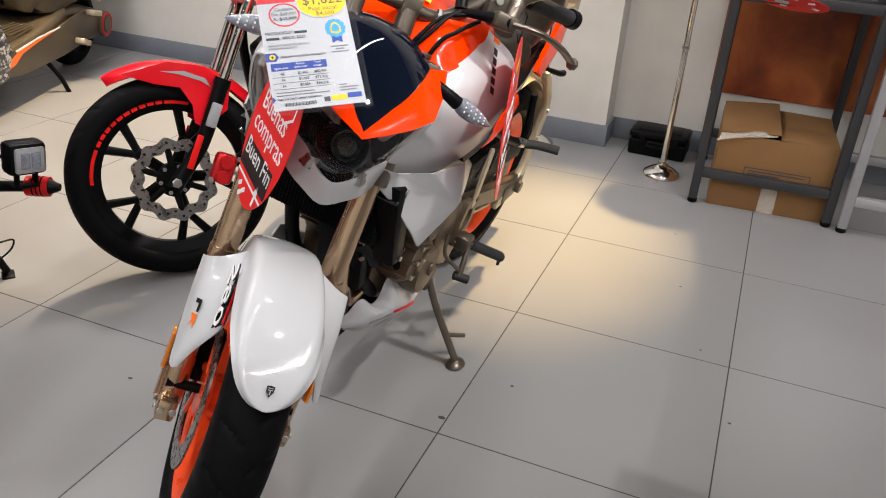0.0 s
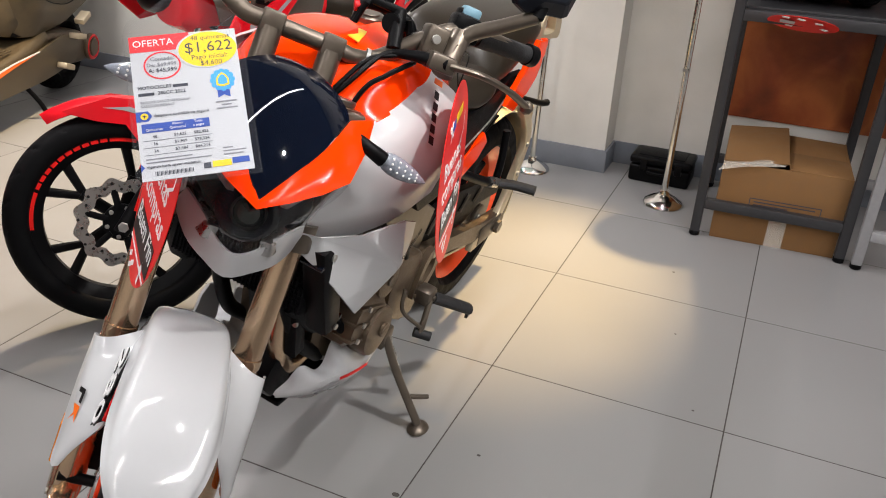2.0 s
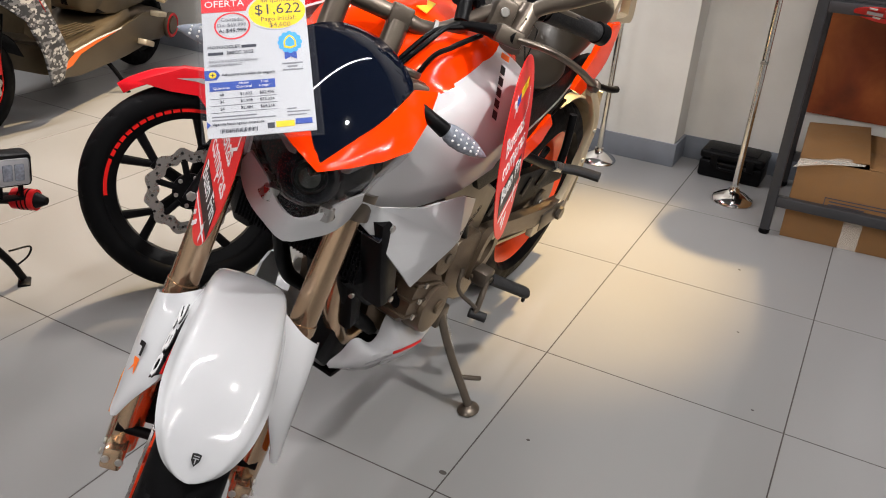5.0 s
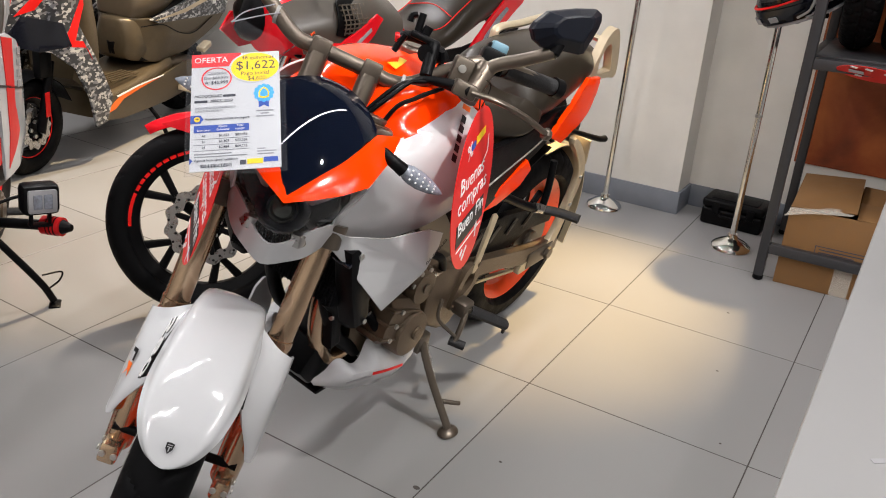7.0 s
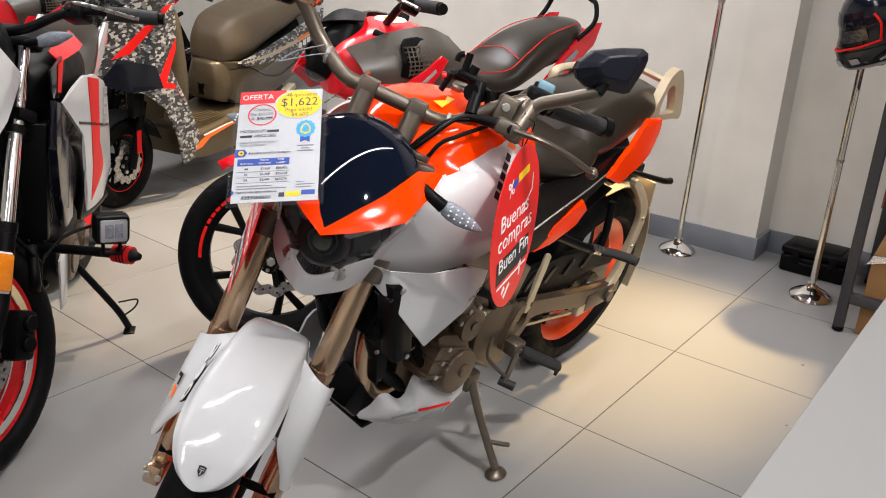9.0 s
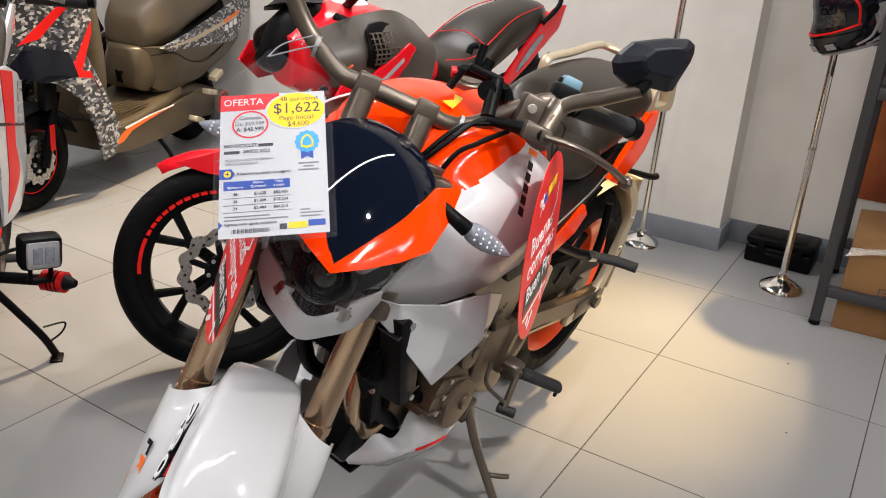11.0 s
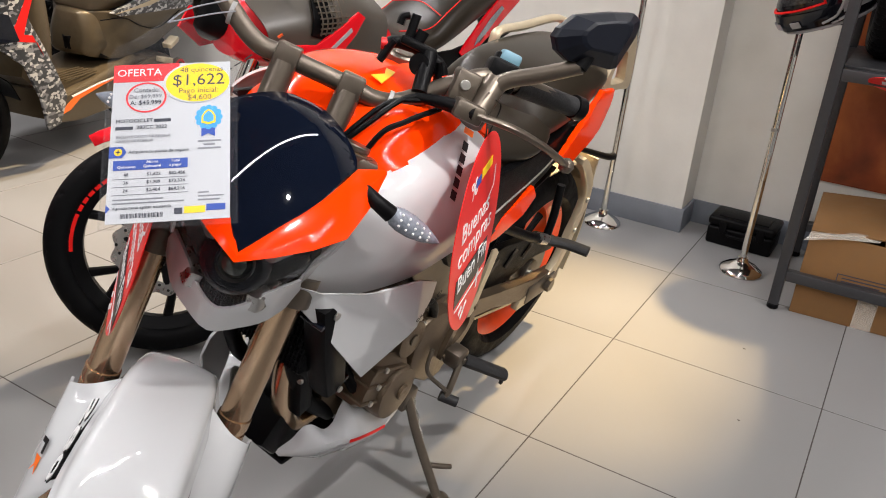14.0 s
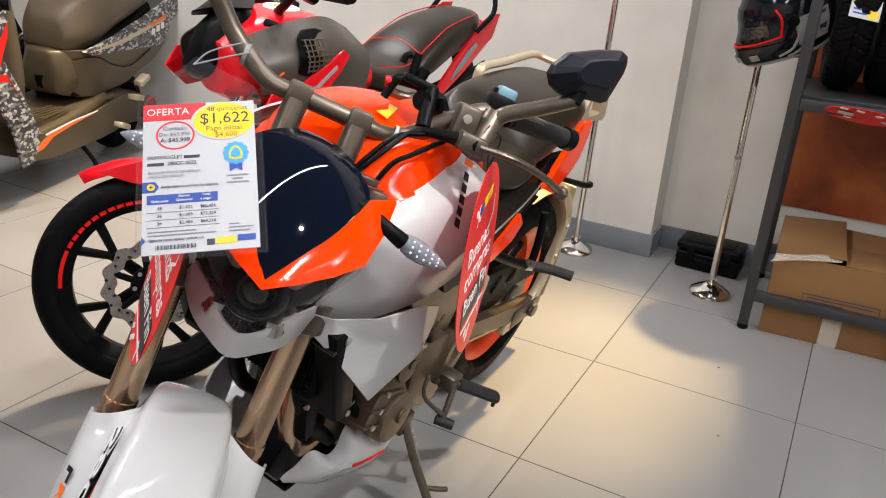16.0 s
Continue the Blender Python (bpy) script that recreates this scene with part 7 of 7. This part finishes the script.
for s in (-1, 1):
    C("tail_panel", plate([(-0.09, 0.985), (-0.06, 0.9), (0.08, 0.81), (0.24, 0.73), (0.28, 0.76), (0.2, 0.83), (0.06, 0.93), (-0.03, 0.985)], s * 0.01, lambda x, z, s=s: s * (0.1 + 0.1 * max(0, x)), 4, 0.004), "red", "red tail panel")
    C("tail_lens", plate([(0.04, 0.885), (0.13, 0.815), (0.2, 0.775), (0.19, 0.8), (0.12, 0.86), (0.06, 0.895)], s * 0.002, lambda x, z, s=s: s * (0.112 + 0.1 * max(0, x)), 3, 0), "led", "white reflective decal")
    C("grab_rail", tube([(0.06, s * 0.115, 0.93), (-0.02, s * 0.12, 0.99), (-0.04, s * 0.1, 1.05), (-0.05, s * 0.06, 1.065)], 0.009, 10, 5), "black", "black grab rail")
    C("side_panel", plate([(0.62, 0.76), (0.3, 0.77), (0.14, 0.8), (0.3, 0.66), (0.5, 0.58), (0.6, 0.62)], s * 0.012, lambda x, z, s=s: s * 0.115, 3, 0.004), "black", "black side panel")
C("tail_lamp", hull([(0.0, 0.93, 0.86, 0.08), (-0.09, 0.95, 0.9, 0.05)]), "red", "red tail lamp")
C("plate_hanger", plate([(0.0, 0.84), (-0.06, 0.84), (-0.24, 0.58), (-0.2, 0.56), (-0.08, 0.7)], 0.05, lambda x, z: -0.025), "black", "black number plate hanger")

# a further red machine behind the scooter
copy_thing(red_bike, heading(-3.55, 0.45, -75, 6))["label"] = "red motorcycle parked half hidden behind the scooter"

# white, red and black bike with a lamp on its crash bar
LEFT = heading(-2.033, -0.985, -38, 6.6)
left_bike = thing("motorcycle", LEFT, "white, red and black motorcycle with a lamp on its crash bar", "motorcycle")
C, A, SM = chassis(left_bike, (1.3, 0, 0.31), 26, -28, R=0.31, rim_mat="red_alloy", stripe=None, wave=0, foot=0.276)
A("rim_band", join(*[lathe([(0.205, s * 0.0335), (0.224, s * 0.0345), (0.224, s * 0.030), (0.205, s * 0.030)], "y", 64, closed=True) for s in (-1, 1)]), "chrome", "polished rim edge")
A("brake_caliper", join(box((-0.15, 0.045, 0.0), (-0.085, 0.1, 0.12), 0.012), disc(0.02, 0.098, 0.112, "y", (-0.118, 0, 0.04)), disc(0.02, 0.098, 0.112, "y", (-0.118, 0, 0.09))), "black", "black brake caliper")
A("front_fender", sheet([[V(rr * math.cos(radians(a)), w * v, rr * math.sin(radians(a))) for v in (-1, -0.7, 0, 0.7, 1) for rr in (0.34 - 0.03 * abs(v) ** 2,)] for a, w in ((30, 0.02), (45, 0.055), (70, 0.062), (100, 0.064), (130, 0.06))], 0.003, 5, 4), "black", "black front fender")
A("fork_reflector", box((-0.03, 0.112, 0.16), (0.02, 0.122, 0.245), 0.004), "amber", "amber fork reflector")
A("reflector_frame", join(box((-0.034, 0.108, 0.155), (0.024, 0.114, 0.25), 0.004)), "decal_white")
A("fork_band", rod((-0.035, 0.088, 0.53), (-0.035, 0.088, 0.548), 0.022, 16), "black", "black fork band")
hb3 = bars(A, 0.37, 0.785, 0.05, 0.09)
A("headlight", hull([(-0.01, 0.78, 0.56, 0.09), (0.06, 0.8, 0.54, 0.12), (0.13, 0.74, 0.55, 0.09), (0.16, 0.68, 0.58, 0.05)]), "black", "black headlight")
for s in (-1, 1):
    A("headlight_cheek", plate([(0.0, 0.66), (0.08, 0.7), (0.19, 0.62), (0.18, 0.5), (0.09, 0.44), (0.03, 0.54)], s * 0.006, lambda x, z, s=s: s * (0.118 - 0.3 * max(0, x - 0.08)), 4, 0.002), "white", "white headlight cheek")
    wk = A("indicator", tube([(-0.02, s * 0.11, 0.74), (-0.02, s * 0.17, 0.745)], 0.01, 10, 2), "black", "black indicator stalk")
    A("indicator_lens", hull([(-0.04, 0.765, 0.73, 0.012), (-0.02, 0.775, 0.72, 0.018), (0.01, 0.765, 0.73, 0.014), (0.03, 0.752, 0.745, 0.004)], 12, 1.0, 3) if s < 0 else moved(hull([(-0.02, 0.014, -0.014, 0.012), (0.02, 0.018, -0.018, 0.016), (0.06, 0.013, -0.013, 0.011), (0.095, 0.003, -0.003, 0.003)], 12, 1.0, 3), pose(-0.02, 0.16, 0.745, 0, 0, 75)), "led", "clear indicator lens", wk)
tk = C("fuel_tank", hull([(1.0, 0.9, 0.78, 0.06), (0.96, 0.935, 0.76, 0.11), (0.85, 0.97, 0.74, 0.15), (0.72, 0.99, 0.73, 0.16), (0.58, 0.965, 0.73, 0.145), (0.48, 0.88, 0.74, 0.11), (0.44, 0.85, 0.75, 0.09)]), "black", "black fuel tank")
for s in (-1, 1):
    C("tank_flash", sheet([[V(0.9, s * 0.115, 0.96), V(0.89, s * 0.14, 0.935)], [V(0.8, s * 0.125, 0.985), V(0.78, s * 0.16, 0.95)], [V(0.7, s * 0.125, 0.992), V(0.68, s * 0.155, 0.955)]], 0.003, 4, 3), "red", "red tank flash", tk)
    sy = lambda x, z, s=s: s * (0.19 - 0.04 * max(0.0, min(1.0, (x - 0.65) / 0.28)))
    sd = C("side_shroud", plate([(0.95, 0.845), (0.80, 0.89), (0.72, 0.885), (0.59, 0.843), (0.535, 0.80), (0.49, 0.70), (0.446, 0.547), (0.584, 0.496), (0.755, 0.50), (0.77, 0.618), (0.79, 0.728)], s * 0.008, sy, 6, 0.003), "white", "white side shroud with a red stripe", tk)
    C("shroud_stripe", plate([(0.765, 0.883), (0.675, 0.865), (0.66, 0.68), (0.60, 0.60), (0.73, 0.525), (0.715, 0.62), (0.735, 0.765)], s * 0.0012, lambda x, z, s=s: sy(x, z) + s * 0.0085, 5, 0), "decal_red", "broad red stripe", sd)
    C("shroud_mark", join(*[plate([(0.615, 0.832 - 0.03 * k), (0.55, 0.822 - 0.03 * k), (0.55, 0.802 - 0.03 * k), (0.615, 0.812 - 0.03 * k)], s * 0.0012, lambda x, z, s=s: sy(x, z) + s * 0.0085, 0, 0) for k in range(4)]), "decal_grey", "grey lettering drawn as bars", sd)
    C("shroud_joint", plate([(0.83, 0.775), (0.5, 0.7), (0.5, 0.694), (0.83, 0.768)], s * 0.0012, lambda x, z, s=s: sy(x, z) + s * 0.0085, 4, 0), "decal_black", "", sd)
    C("radiator_scoop", plate([(1.0, 0.86), (0.92, 0.83), (0.86, 0.73), (0.81, 0.58), (0.82, 0.5), (0.9, 0.5), (0.97, 0.6), (1.02, 0.76)], s * 0.02, lambda x, z, s=s: s * 0.135, 3, 0.006), "gloss_black", "black radiator scoop", tk)
    C("upper_trim", plate([(1.0, 0.93), (0.88, 0.95), (0.79, 0.915), (0.9, 0.845), (0.98, 0.86)], s * 0.006, lambda x, z, s=s: s * 0.135, 0, 0.002), "gloss_black", "black trim with a red bar", tk)
    C("trim_bar", plate([(0.93, 0.935), (0.87, 0.94), (0.9, 0.86), (0.94, 0.868)], s * 0.0015, lambda x, z, s=s: s * 0.142, 0, 0), "decal_red", "", tk)
    C("tail_panel", plate([(-0.1, 0.93), (-0.05, 0.86), (0.2, 0.76), (0.3, 0.78), (0.1, 0.88), (-0.02, 0.94)], s * 0.01, lambda x, z, s=s: s * 0.1, 3, 0.004), "white", "white tail panel")
    C("belly_side", plate([(0.95, 0.42), (0.9, 0.44), (0.85, 0.4), (0.86, 0.26), (0.93, 0.27)], s * 0.006, lambda x, z, s=s: s * 0.14, 0, 0.002), "white", "white lower panel")
C("seat", hull([(0.58, 0.87, 0.77, 0.09), (0.46, 0.84, 0.75, 0.13), (0.34, 0.87, 0.77, 0.13), (0.2, 0.92, 0.82, 0.12), (0.0, 0.94, 0.87, 0.09)]), "seat", "dark seat")
C("radiator", box((0.98, -0.13, 0.5), (1.01, 0.13, 0.8), 0.004), "black", "black radiator")
C("engine_hose", join(*[tube([(1.05, y, 0.5), (1.1, y + 0.02, 0.42), (1.02, y, 0.36), (0.92, y, 0.34)], 0.013, 10, 6) for y in (0.05, 0.1)]), "black", "black hoses")
crash = C("crash_bar", join(tube([(0.98, 0.08, 0.47), (1.06, 0.2, 0.5), (1.125, 0.315, 0.522)], 0.0125, 12, 4), tube([(1.0, 0.12, 0.48), (0.98, 0.1, 0.42), (0.94, 0.09, 0.36)], 0.0115, 12, 4)), "black", "black tube crash bar")
kd = V(0.09, 0.17, 0.018).normalized()
ke = V(1.125, 0.315, 0.522)
C("slider_knob", tube([ke - kd * 0.012, ke, ke + kd * 0.03, ke + kd * 0.036], 0.0225, 14, 1), "red_alloy", "red anodised crash knob", crash)
C("knob_groove", join(*[tube([ke + kd * (0.004 + 0.009 * k), ke + kd * (0.007 + 0.009 * k)], 0.0232, 14, 1) for k in range(3)]), "black", "", crash)
C("knob_tip", tube([ke + kd * 0.034, ke + kd * 0.058], 0.018, 14, 1, taper=0.008), "black", "black tip", crash)
for s in (-1,):
    C("crash_bar", tube([(0.98, s * 0.08, 0.47), (1.06, s * 0.2, 0.5), (1.125, s * 0.315, 0.522)], 0.0125, 12, 4), "black", "black tube crash bar")
lampm = frame_of((1.15, 0.30, 0.597), V(0.93, 0.36, 0.03).normalized(), V(-0.36, 0.93, 0).normalized(), V(0.93, 0.36, 0.03).normalized().cross(V(-0.36, 0.93, 0).normalized()))
lmp = part("work_lamp", box((-0.03, -0.04, -0.036), (0.02, 0.04, 0.036), 0.012), "black", left_bike, "square black work lamp", lampm)
part("lamp_bezel", join(box((0.02, -0.031, -0.027), (0.026, 0.031, 0.027), 0.005)), "decal_grey", lmp, "", lampm)
part("lamp_lens", join(box((0.026, -0.02, -0.017), (0.0285, -0.002, 0.017), 0.002), box((0.026, 0.002, -0.017), (0.0285, 0.02, 0.017), 0.002)), "led", lmp, "twin white lamp lenses", lampm)
part("lamp_bracket", join(box((-0.01, -0.022, -0.062), (0.01, -0.017, -0.034), 0.001), box((-0.01, 0.017, -0.062), (0.01, 0.022, -0.034), 0.001), box((-0.012, -0.024, -0.066), (0.012, 0.024, -0.06), 0.001)), "black", lmp, "", lampm)
part("lamp_cable", tube([V(-0.028, 0.0, 0.0), V(-0.05, -0.04, -0.01), V(-0.04, -0.1, -0.03), V(-0.03, -0.14, -0.07)], 0.004, 8, 5), "black", lmp, "", lampm)

# camouflage scooter
SCO = heading(-3.083, 0.83, -70, 5)
sco = thing("scooter", SCO, "brown scooter with grey camouflage panels and orange edges", "scooter")
K = lambda name, bm, mat, label="", parent=None: part(name, bm, mat, parent or sco, label)
fwh = cast_wheel(K, "front_wheel", pose(1.36, 0, 0.215), "black", "small black cast wheel", 0.142, 0.07, 0.035, 0.05, 0.8, 0.4, 0.012)
K("tyre", moved(tyre(0.218, 0.14, 0.11, block_tread, 160, 0.004), pose(1.36, 0, 0.215)), "rubber", "black chunky tyre", fwh)
K("rim_stripe", moved(join(*[lathe([(0.132, s * 0.0355), (0.1405, s * 0.0365), (0.1405, s * 0.034), (0.132, s * 0.034)], "y", 48, closed=True) for s in (-1, 1)]), pose(1.36, 0, 0.215)), "decal_red", "red rim stripe", fwh)
K("brake_disc", moved(brake_disc(0.09, 12, r_in=0.62), pose(1.36, 0.058, 0.215)), "steel", "wavy brake disc", fwh)
for a in [k * 1.2566 for k in range(5)]:
    K("disc_bolt", bolt((1.36 + 0.035 * math.cos(a), 0.056, 0.215 + 0.035 * math.sin(a)), 0.009, 0.008), "bolt", "", fwh)
for s in (-1, 1):
    K("fork_leg", tube([(1.36, s * 0.08, 0.2), (1.31, s * 0.08, 0.36), (1.26, s * 0.07, 0.5)], 0.02, 12, 3), "black", "black fork leg")
    K("fork_decal", box((1.315, s * 0.1, 0.27), (1.345, s * 0.104, 0.38), 0.002), "decal_red", "red fork decal")
rw2 = cast_wheel(K, "rear_wheel", pose(0.05, 0, 0.215), "black", "small black cast wheel", 0.14, 0.09, 0.05, 0.06, 0.8, 0.4, 0.012)
K("tyre", moved(tyre(0.218, 0.138, 0.13, block_tread, 120, 0.004), pose(0.05, 0, 0.215)), "rubber", "black chunky tyre", rw2)
K("front_mudguard", sheet([[V(1.36 + 0.25 * math.cos(radians(a)), v * 0.07, 0.215 + (0.25 - 0.02 * abs(v)) * math.sin(radians(a))) for v in (-1, 0, 1)] for a in (30, 60, 95, 130, 160)], 0.004, 4, 3), "black", "black front mudguard")
for s in (-1, 1):
    ay = lambda x, z, s=s: s * (0.17 - 0.28 * max(0, x - 1.25) + 0.02 * math.sin(z * 6))
    ap = K("leg_shield", plate([(1.62, 0.72), (1.5, 0.9), (1.3, 1.0), (1.16, 0.99), (1.13, 0.8), (1.18, 0.66), (1.08, 0.48), (1.0, 0.31), (1.05, 0.2), (1.13, 0.19), (1.17, 0.34), (1.24, 0.48), (1.34, 0.56), (1.5, 0.6)], s * 0.012, ay, 10, 0.003), "camo", "grey camouflage leg shield")
    K("shield_stripe", plate([(1.49, 0.72), (1.22, 0.94), (1.17, 0.95), (1.4, 0.74)], s * 0.0015, lambda x, z, s=s: ay(x, z) + s * 0.0125, 5, 0), "decal_red", "red and white stripe", ap)
    K("shield_edge", plate([(1.3, 0.585), (1.17, 0.75), (1.14, 0.79), (1.14, 0.74), (1.22, 0.6), (1.17, 0.59), (1.12, 0.5), (1.15, 0.56), (1.24, 0.575)], s * 0.002, lambda x, z, s=s: ay(x, z) + s * 0.0125, 5, 0), "decal_red", "red edge flash", ap)
    K("side_lamp", plate([(1.56, 0.62), (1.46, 0.72), (1.28, 0.68), (1.25, 0.58), (1.4, 0.57)], s * 0.006, lambda x, z, s=s: ay(x, z) + s * 0.011, 4, 0.002), "gloss_black", "dark glossy side lamp", ap)
    K("floor_side", plate([(1.05, 0.3), (0.93, 0.312), (0.56, 0.322), (0.3, 0.36), (0.14, 0.3), (0.2, 0.2), (0.5, 0.172), (0.9, 0.175), (1.03, 0.195)], s * 0.012, lambda x, z, s=s: s * (0.178 - 0.12 * max(0, 0.24 - z)), 6, 0.003), "scooter_brown", "brown floor side panel")
    K("floor_edge", plate([(1.055, 0.228), (0.985, 0.272), (0.92, 0.3), (0.76, 0.312), (0.56, 0.32), (0.76, 0.298), (0.9, 0.276), (0.97, 0.24)], s * 0.002, lambda x, z, s=s: s * (0.1905 - 0.12 * max(0, 0.24 - z)), 4, 0), "decal_orange", "orange edge line")
    K("floor_line", plate([(0.96, 0.302), (0.76, 0.32), (0.54, 0.328), (0.54, 0.322), (0.76, 0.313), (0.95, 0.293)], s * 0.002, lambda x, z, s=s: s * 0.1915, 4, 0), "decal_white", "thin cream edge line")
    K("under_seat", plate([(0.66, 0.61), (0.69, 0.57), (0.69, 0.49), (0.66, 0.42), (0.58, 0.385), (0.45, 0.378), (0.2, 0.4), (-0.06, 0.5), (-0.2, 0.6), (0.1, 0.63), (0.4, 0.63), (0.55, 0.615)], s * 0.02, lambda x, z, s=s: s * (0.158 - 1.6 * max(0, x - 0.54) ** 1.3 - 0.25 * max(0, 0.52 - z)), 10, 0.006), "scooter_brown", "satin brown side panel")
    K("panel_seam", tube([(0.64, s * 0.13, 0.575), (0.52, s * 0.181, 0.58), (0.36, s * 0.181, 0.52), (0.2, s * 0.181, 0.5), (0.0, s * 0.181, 0.56)], 0.003, 6, 6), "black", "dark panel joint")
    K("knee_pad", plate([(0.715, 0.49), (0.7, 0.43), (0.64, 0.395), (0.57, 0.39), (0.61, 0.415), (0.66, 0.45), (0.68, 0.5)], s * 0.014, lambda x, z, s=s: s * (0.158 - 1.6 * max(0, x - 0.54) ** 1.3 - 0.25 * max(0, 0.52 - z)) + s * 0.012, 4, 0.004), "black", "black scuff pad")
    K("tail_camo", plate([(0.63, 0.615), (0.35, 0.665), (0.1, 0.725), (-0.15, 0.795), (-0.38, 0.87), (-0.4, 0.78), (-0.22, 0.68), (-0.16, 0.565), (0.157, 0.578), (0.555, 0.592)], s * 0.015, lambda x, z, s=s: s * 0.168, 6, 0.004), "camo", "grey camouflage tail panel")
    K("tail_flash", plate([(0.6, 0.608), (0.3, 0.64), (0.0, 0.69), (-0.16, 0.725), (-0.14, 0.695), (0.05, 0.66), (0.3, 0.618)], s * 0.0015, lambda x, z, s=s: s * 0.1835, 4, 0), "champagne", "pale flash")
    K("tail_tick", plate([(0.02, 0.688), (-0.17, 0.735), (-0.16, 0.715), (0.0, 0.675)], s * 0.0015, lambda x, z, s=s: s * 0.1855, 3, 0), "decal_orange", "orange tick")
    K("tail_mark", join(*[moved(box((-0.018, -0.0008, -0.016), (0.018, 0.0008, 0.016), 0), Matrix.Translation((-0.02 - 0.05 * k, s * 0.1866, 0.648 + 0.012 * k))) for k in range(3)]), "decal_white", "pale lettering drawn as bars")
    K("fork_cover", box((1.28, s * 0.06, 0.44), (1.36, s * 0.1, 0.56), 0.01), "black", "")
K("leg_board", sheet([[V(1.13, y, 0.92) for y in (-0.15, 0, 0.15)], [V(1.14, y, 0.65) for y in (-0.13, 0, 0.13)], [V(1.03, y, 0.4) for y in (-0.16, 0, 0.16)]], 0.012, 5, 4), "scooter_brown", "brown inner leg board")
K("leg_trunk", pad([(1.145, 0.95, 0.4, 0.12, 0.1), (1.1, 0.95, 0.36, 0.15, 0.12), (1.03, 0.88, 0.34, 0.145, 0.11), (0.985, 0.7, 0.335, 0.12, 0.08), (0.965, 0.5, 0.33, 0.09, 0.06)], 3), "scooter_brown", "brown inner leg trunk")
K("foot_board", hull([(1.05, 0.325, 0.2, 0.16), (0.95, 0.32, 0.2, 0.175), (0.7, 0.345, 0.22, 0.175), (0.4, 0.4, 0.26, 0.16)], 24, 0.4), "scooter_brown", "brown ribbed foot board")
for k in range(5):
    K("board_rib", box((0.7, 0.05 + 0.022 * k, 0.352), (0.93, 0.06 + 0.022 * k, 0.358), 0.002), "scooter_brown")
K("seat", pad([(0.66, 0.69, 0.618, 0.06, 0.04), (0.645, 0.755, 0.614, 0.105, 0.075), (0.58, 0.825, 0.61, 0.145, 0.11), (0.45, 0.862, 0.632, 0.165, 0.13), (0.3, 0.888, 0.69, 0.168, 0.135), (0.1, 0.925, 0.745, 0.165, 0.13), (-0.1, 0.965, 0.8, 0.15, 0.115), (-0.35, 1.0, 0.87, 0.1, 0.07)], 4), "scooter_seat", "brown vinyl seat")
K("inner_body", hull([(0.65, 0.61, 0.43, 0.07), (0.58, 0.64, 0.4, 0.12), (0.45, 0.66, 0.38, 0.145), (0.1, 0.7, 0.42, 0.13), (-0.2, 0.78, 0.56, 0.08)], 20, 0.6), "black", "black inner body")
K("body_nose", pad([(0.705, 0.56, 0.46, 0.05, 0.03), (0.69, 0.605, 0.42, 0.085, 0.06), (0.65, 0.615, 0.4, 0.115, 0.09), (0.57, 0.62, 0.39, 0.13, 0.11)], 3), "scooter_brown", "satin brown body nose")
drive = K("drive_unit", hull([(0.45, 0.36, 0.2, 0.12), (0.3, 0.38, 0.18, 0.16), (0.05, 0.33, 0.15, 0.17), (-0.08, 0.28, 0.18, 0.14)], 24, 0.5), "engine", "grey-brown drive unit")
K("drive_cover", join(disc(0.07, 0.16, 0.19, "y", (0.0, 0, 0.235), 36, 0.008), disc(0.045, 0.19, 0.196, "y", (0.0, 0, 0.235), 32, 0.003)), "engine", "round drive cover", drive)
K("cover_ring", lathe([(0.05, 0.19), (0.058, 0.194), (0.066, 0.19)], "y", 36, (0.0, 0, 0.235)), "red_alloy", "red ring", drive)
K("kickstand", tube([(0.62, 0.12, 0.2), (0.6, 0.2, 0.1), (0.585, 0.24, 0.015)], 0.011, 10, 4), "black", "black kickstand")
for px, pz, tilt in ((0.15, 0.42, 20), (0.21, 0.338, -12), (0.35, 0.216, -20)):
    K("pillion_peg", moved(box((-0.045, 0, -0.014), (0.045, 0.05, 0.014), 0.005), pose(px, 0.19, pz, 0, tilt, 0)), "champagne", "pale folding footrest")
hbS = K("handlebar", tube([(1.16, -0.36, 1.0), (1.2, -0.2, 1.03), (1.22, 0, 1.0), (1.2, 0.2, 1.03), (1.16, 0.36, 1.0)], 0.013, 10, 5), "black", "black handlebar")
for s in (-1, 1):
    K("grip", tube([(1.185, s * 0.25, 1.022), (1.155, s * 0.37, 0.998)], 0.018, 12, 2), "grip", "", hbS)
K("handlebar_cover", hull([(1.32, 1.03, 0.93, 0.08), (1.26, 1.08, 0.93, 0.15), (1.18, 1.06, 0.95, 0.14)], 20, 0.7), "camo", "camouflage handlebar cover", hbS)
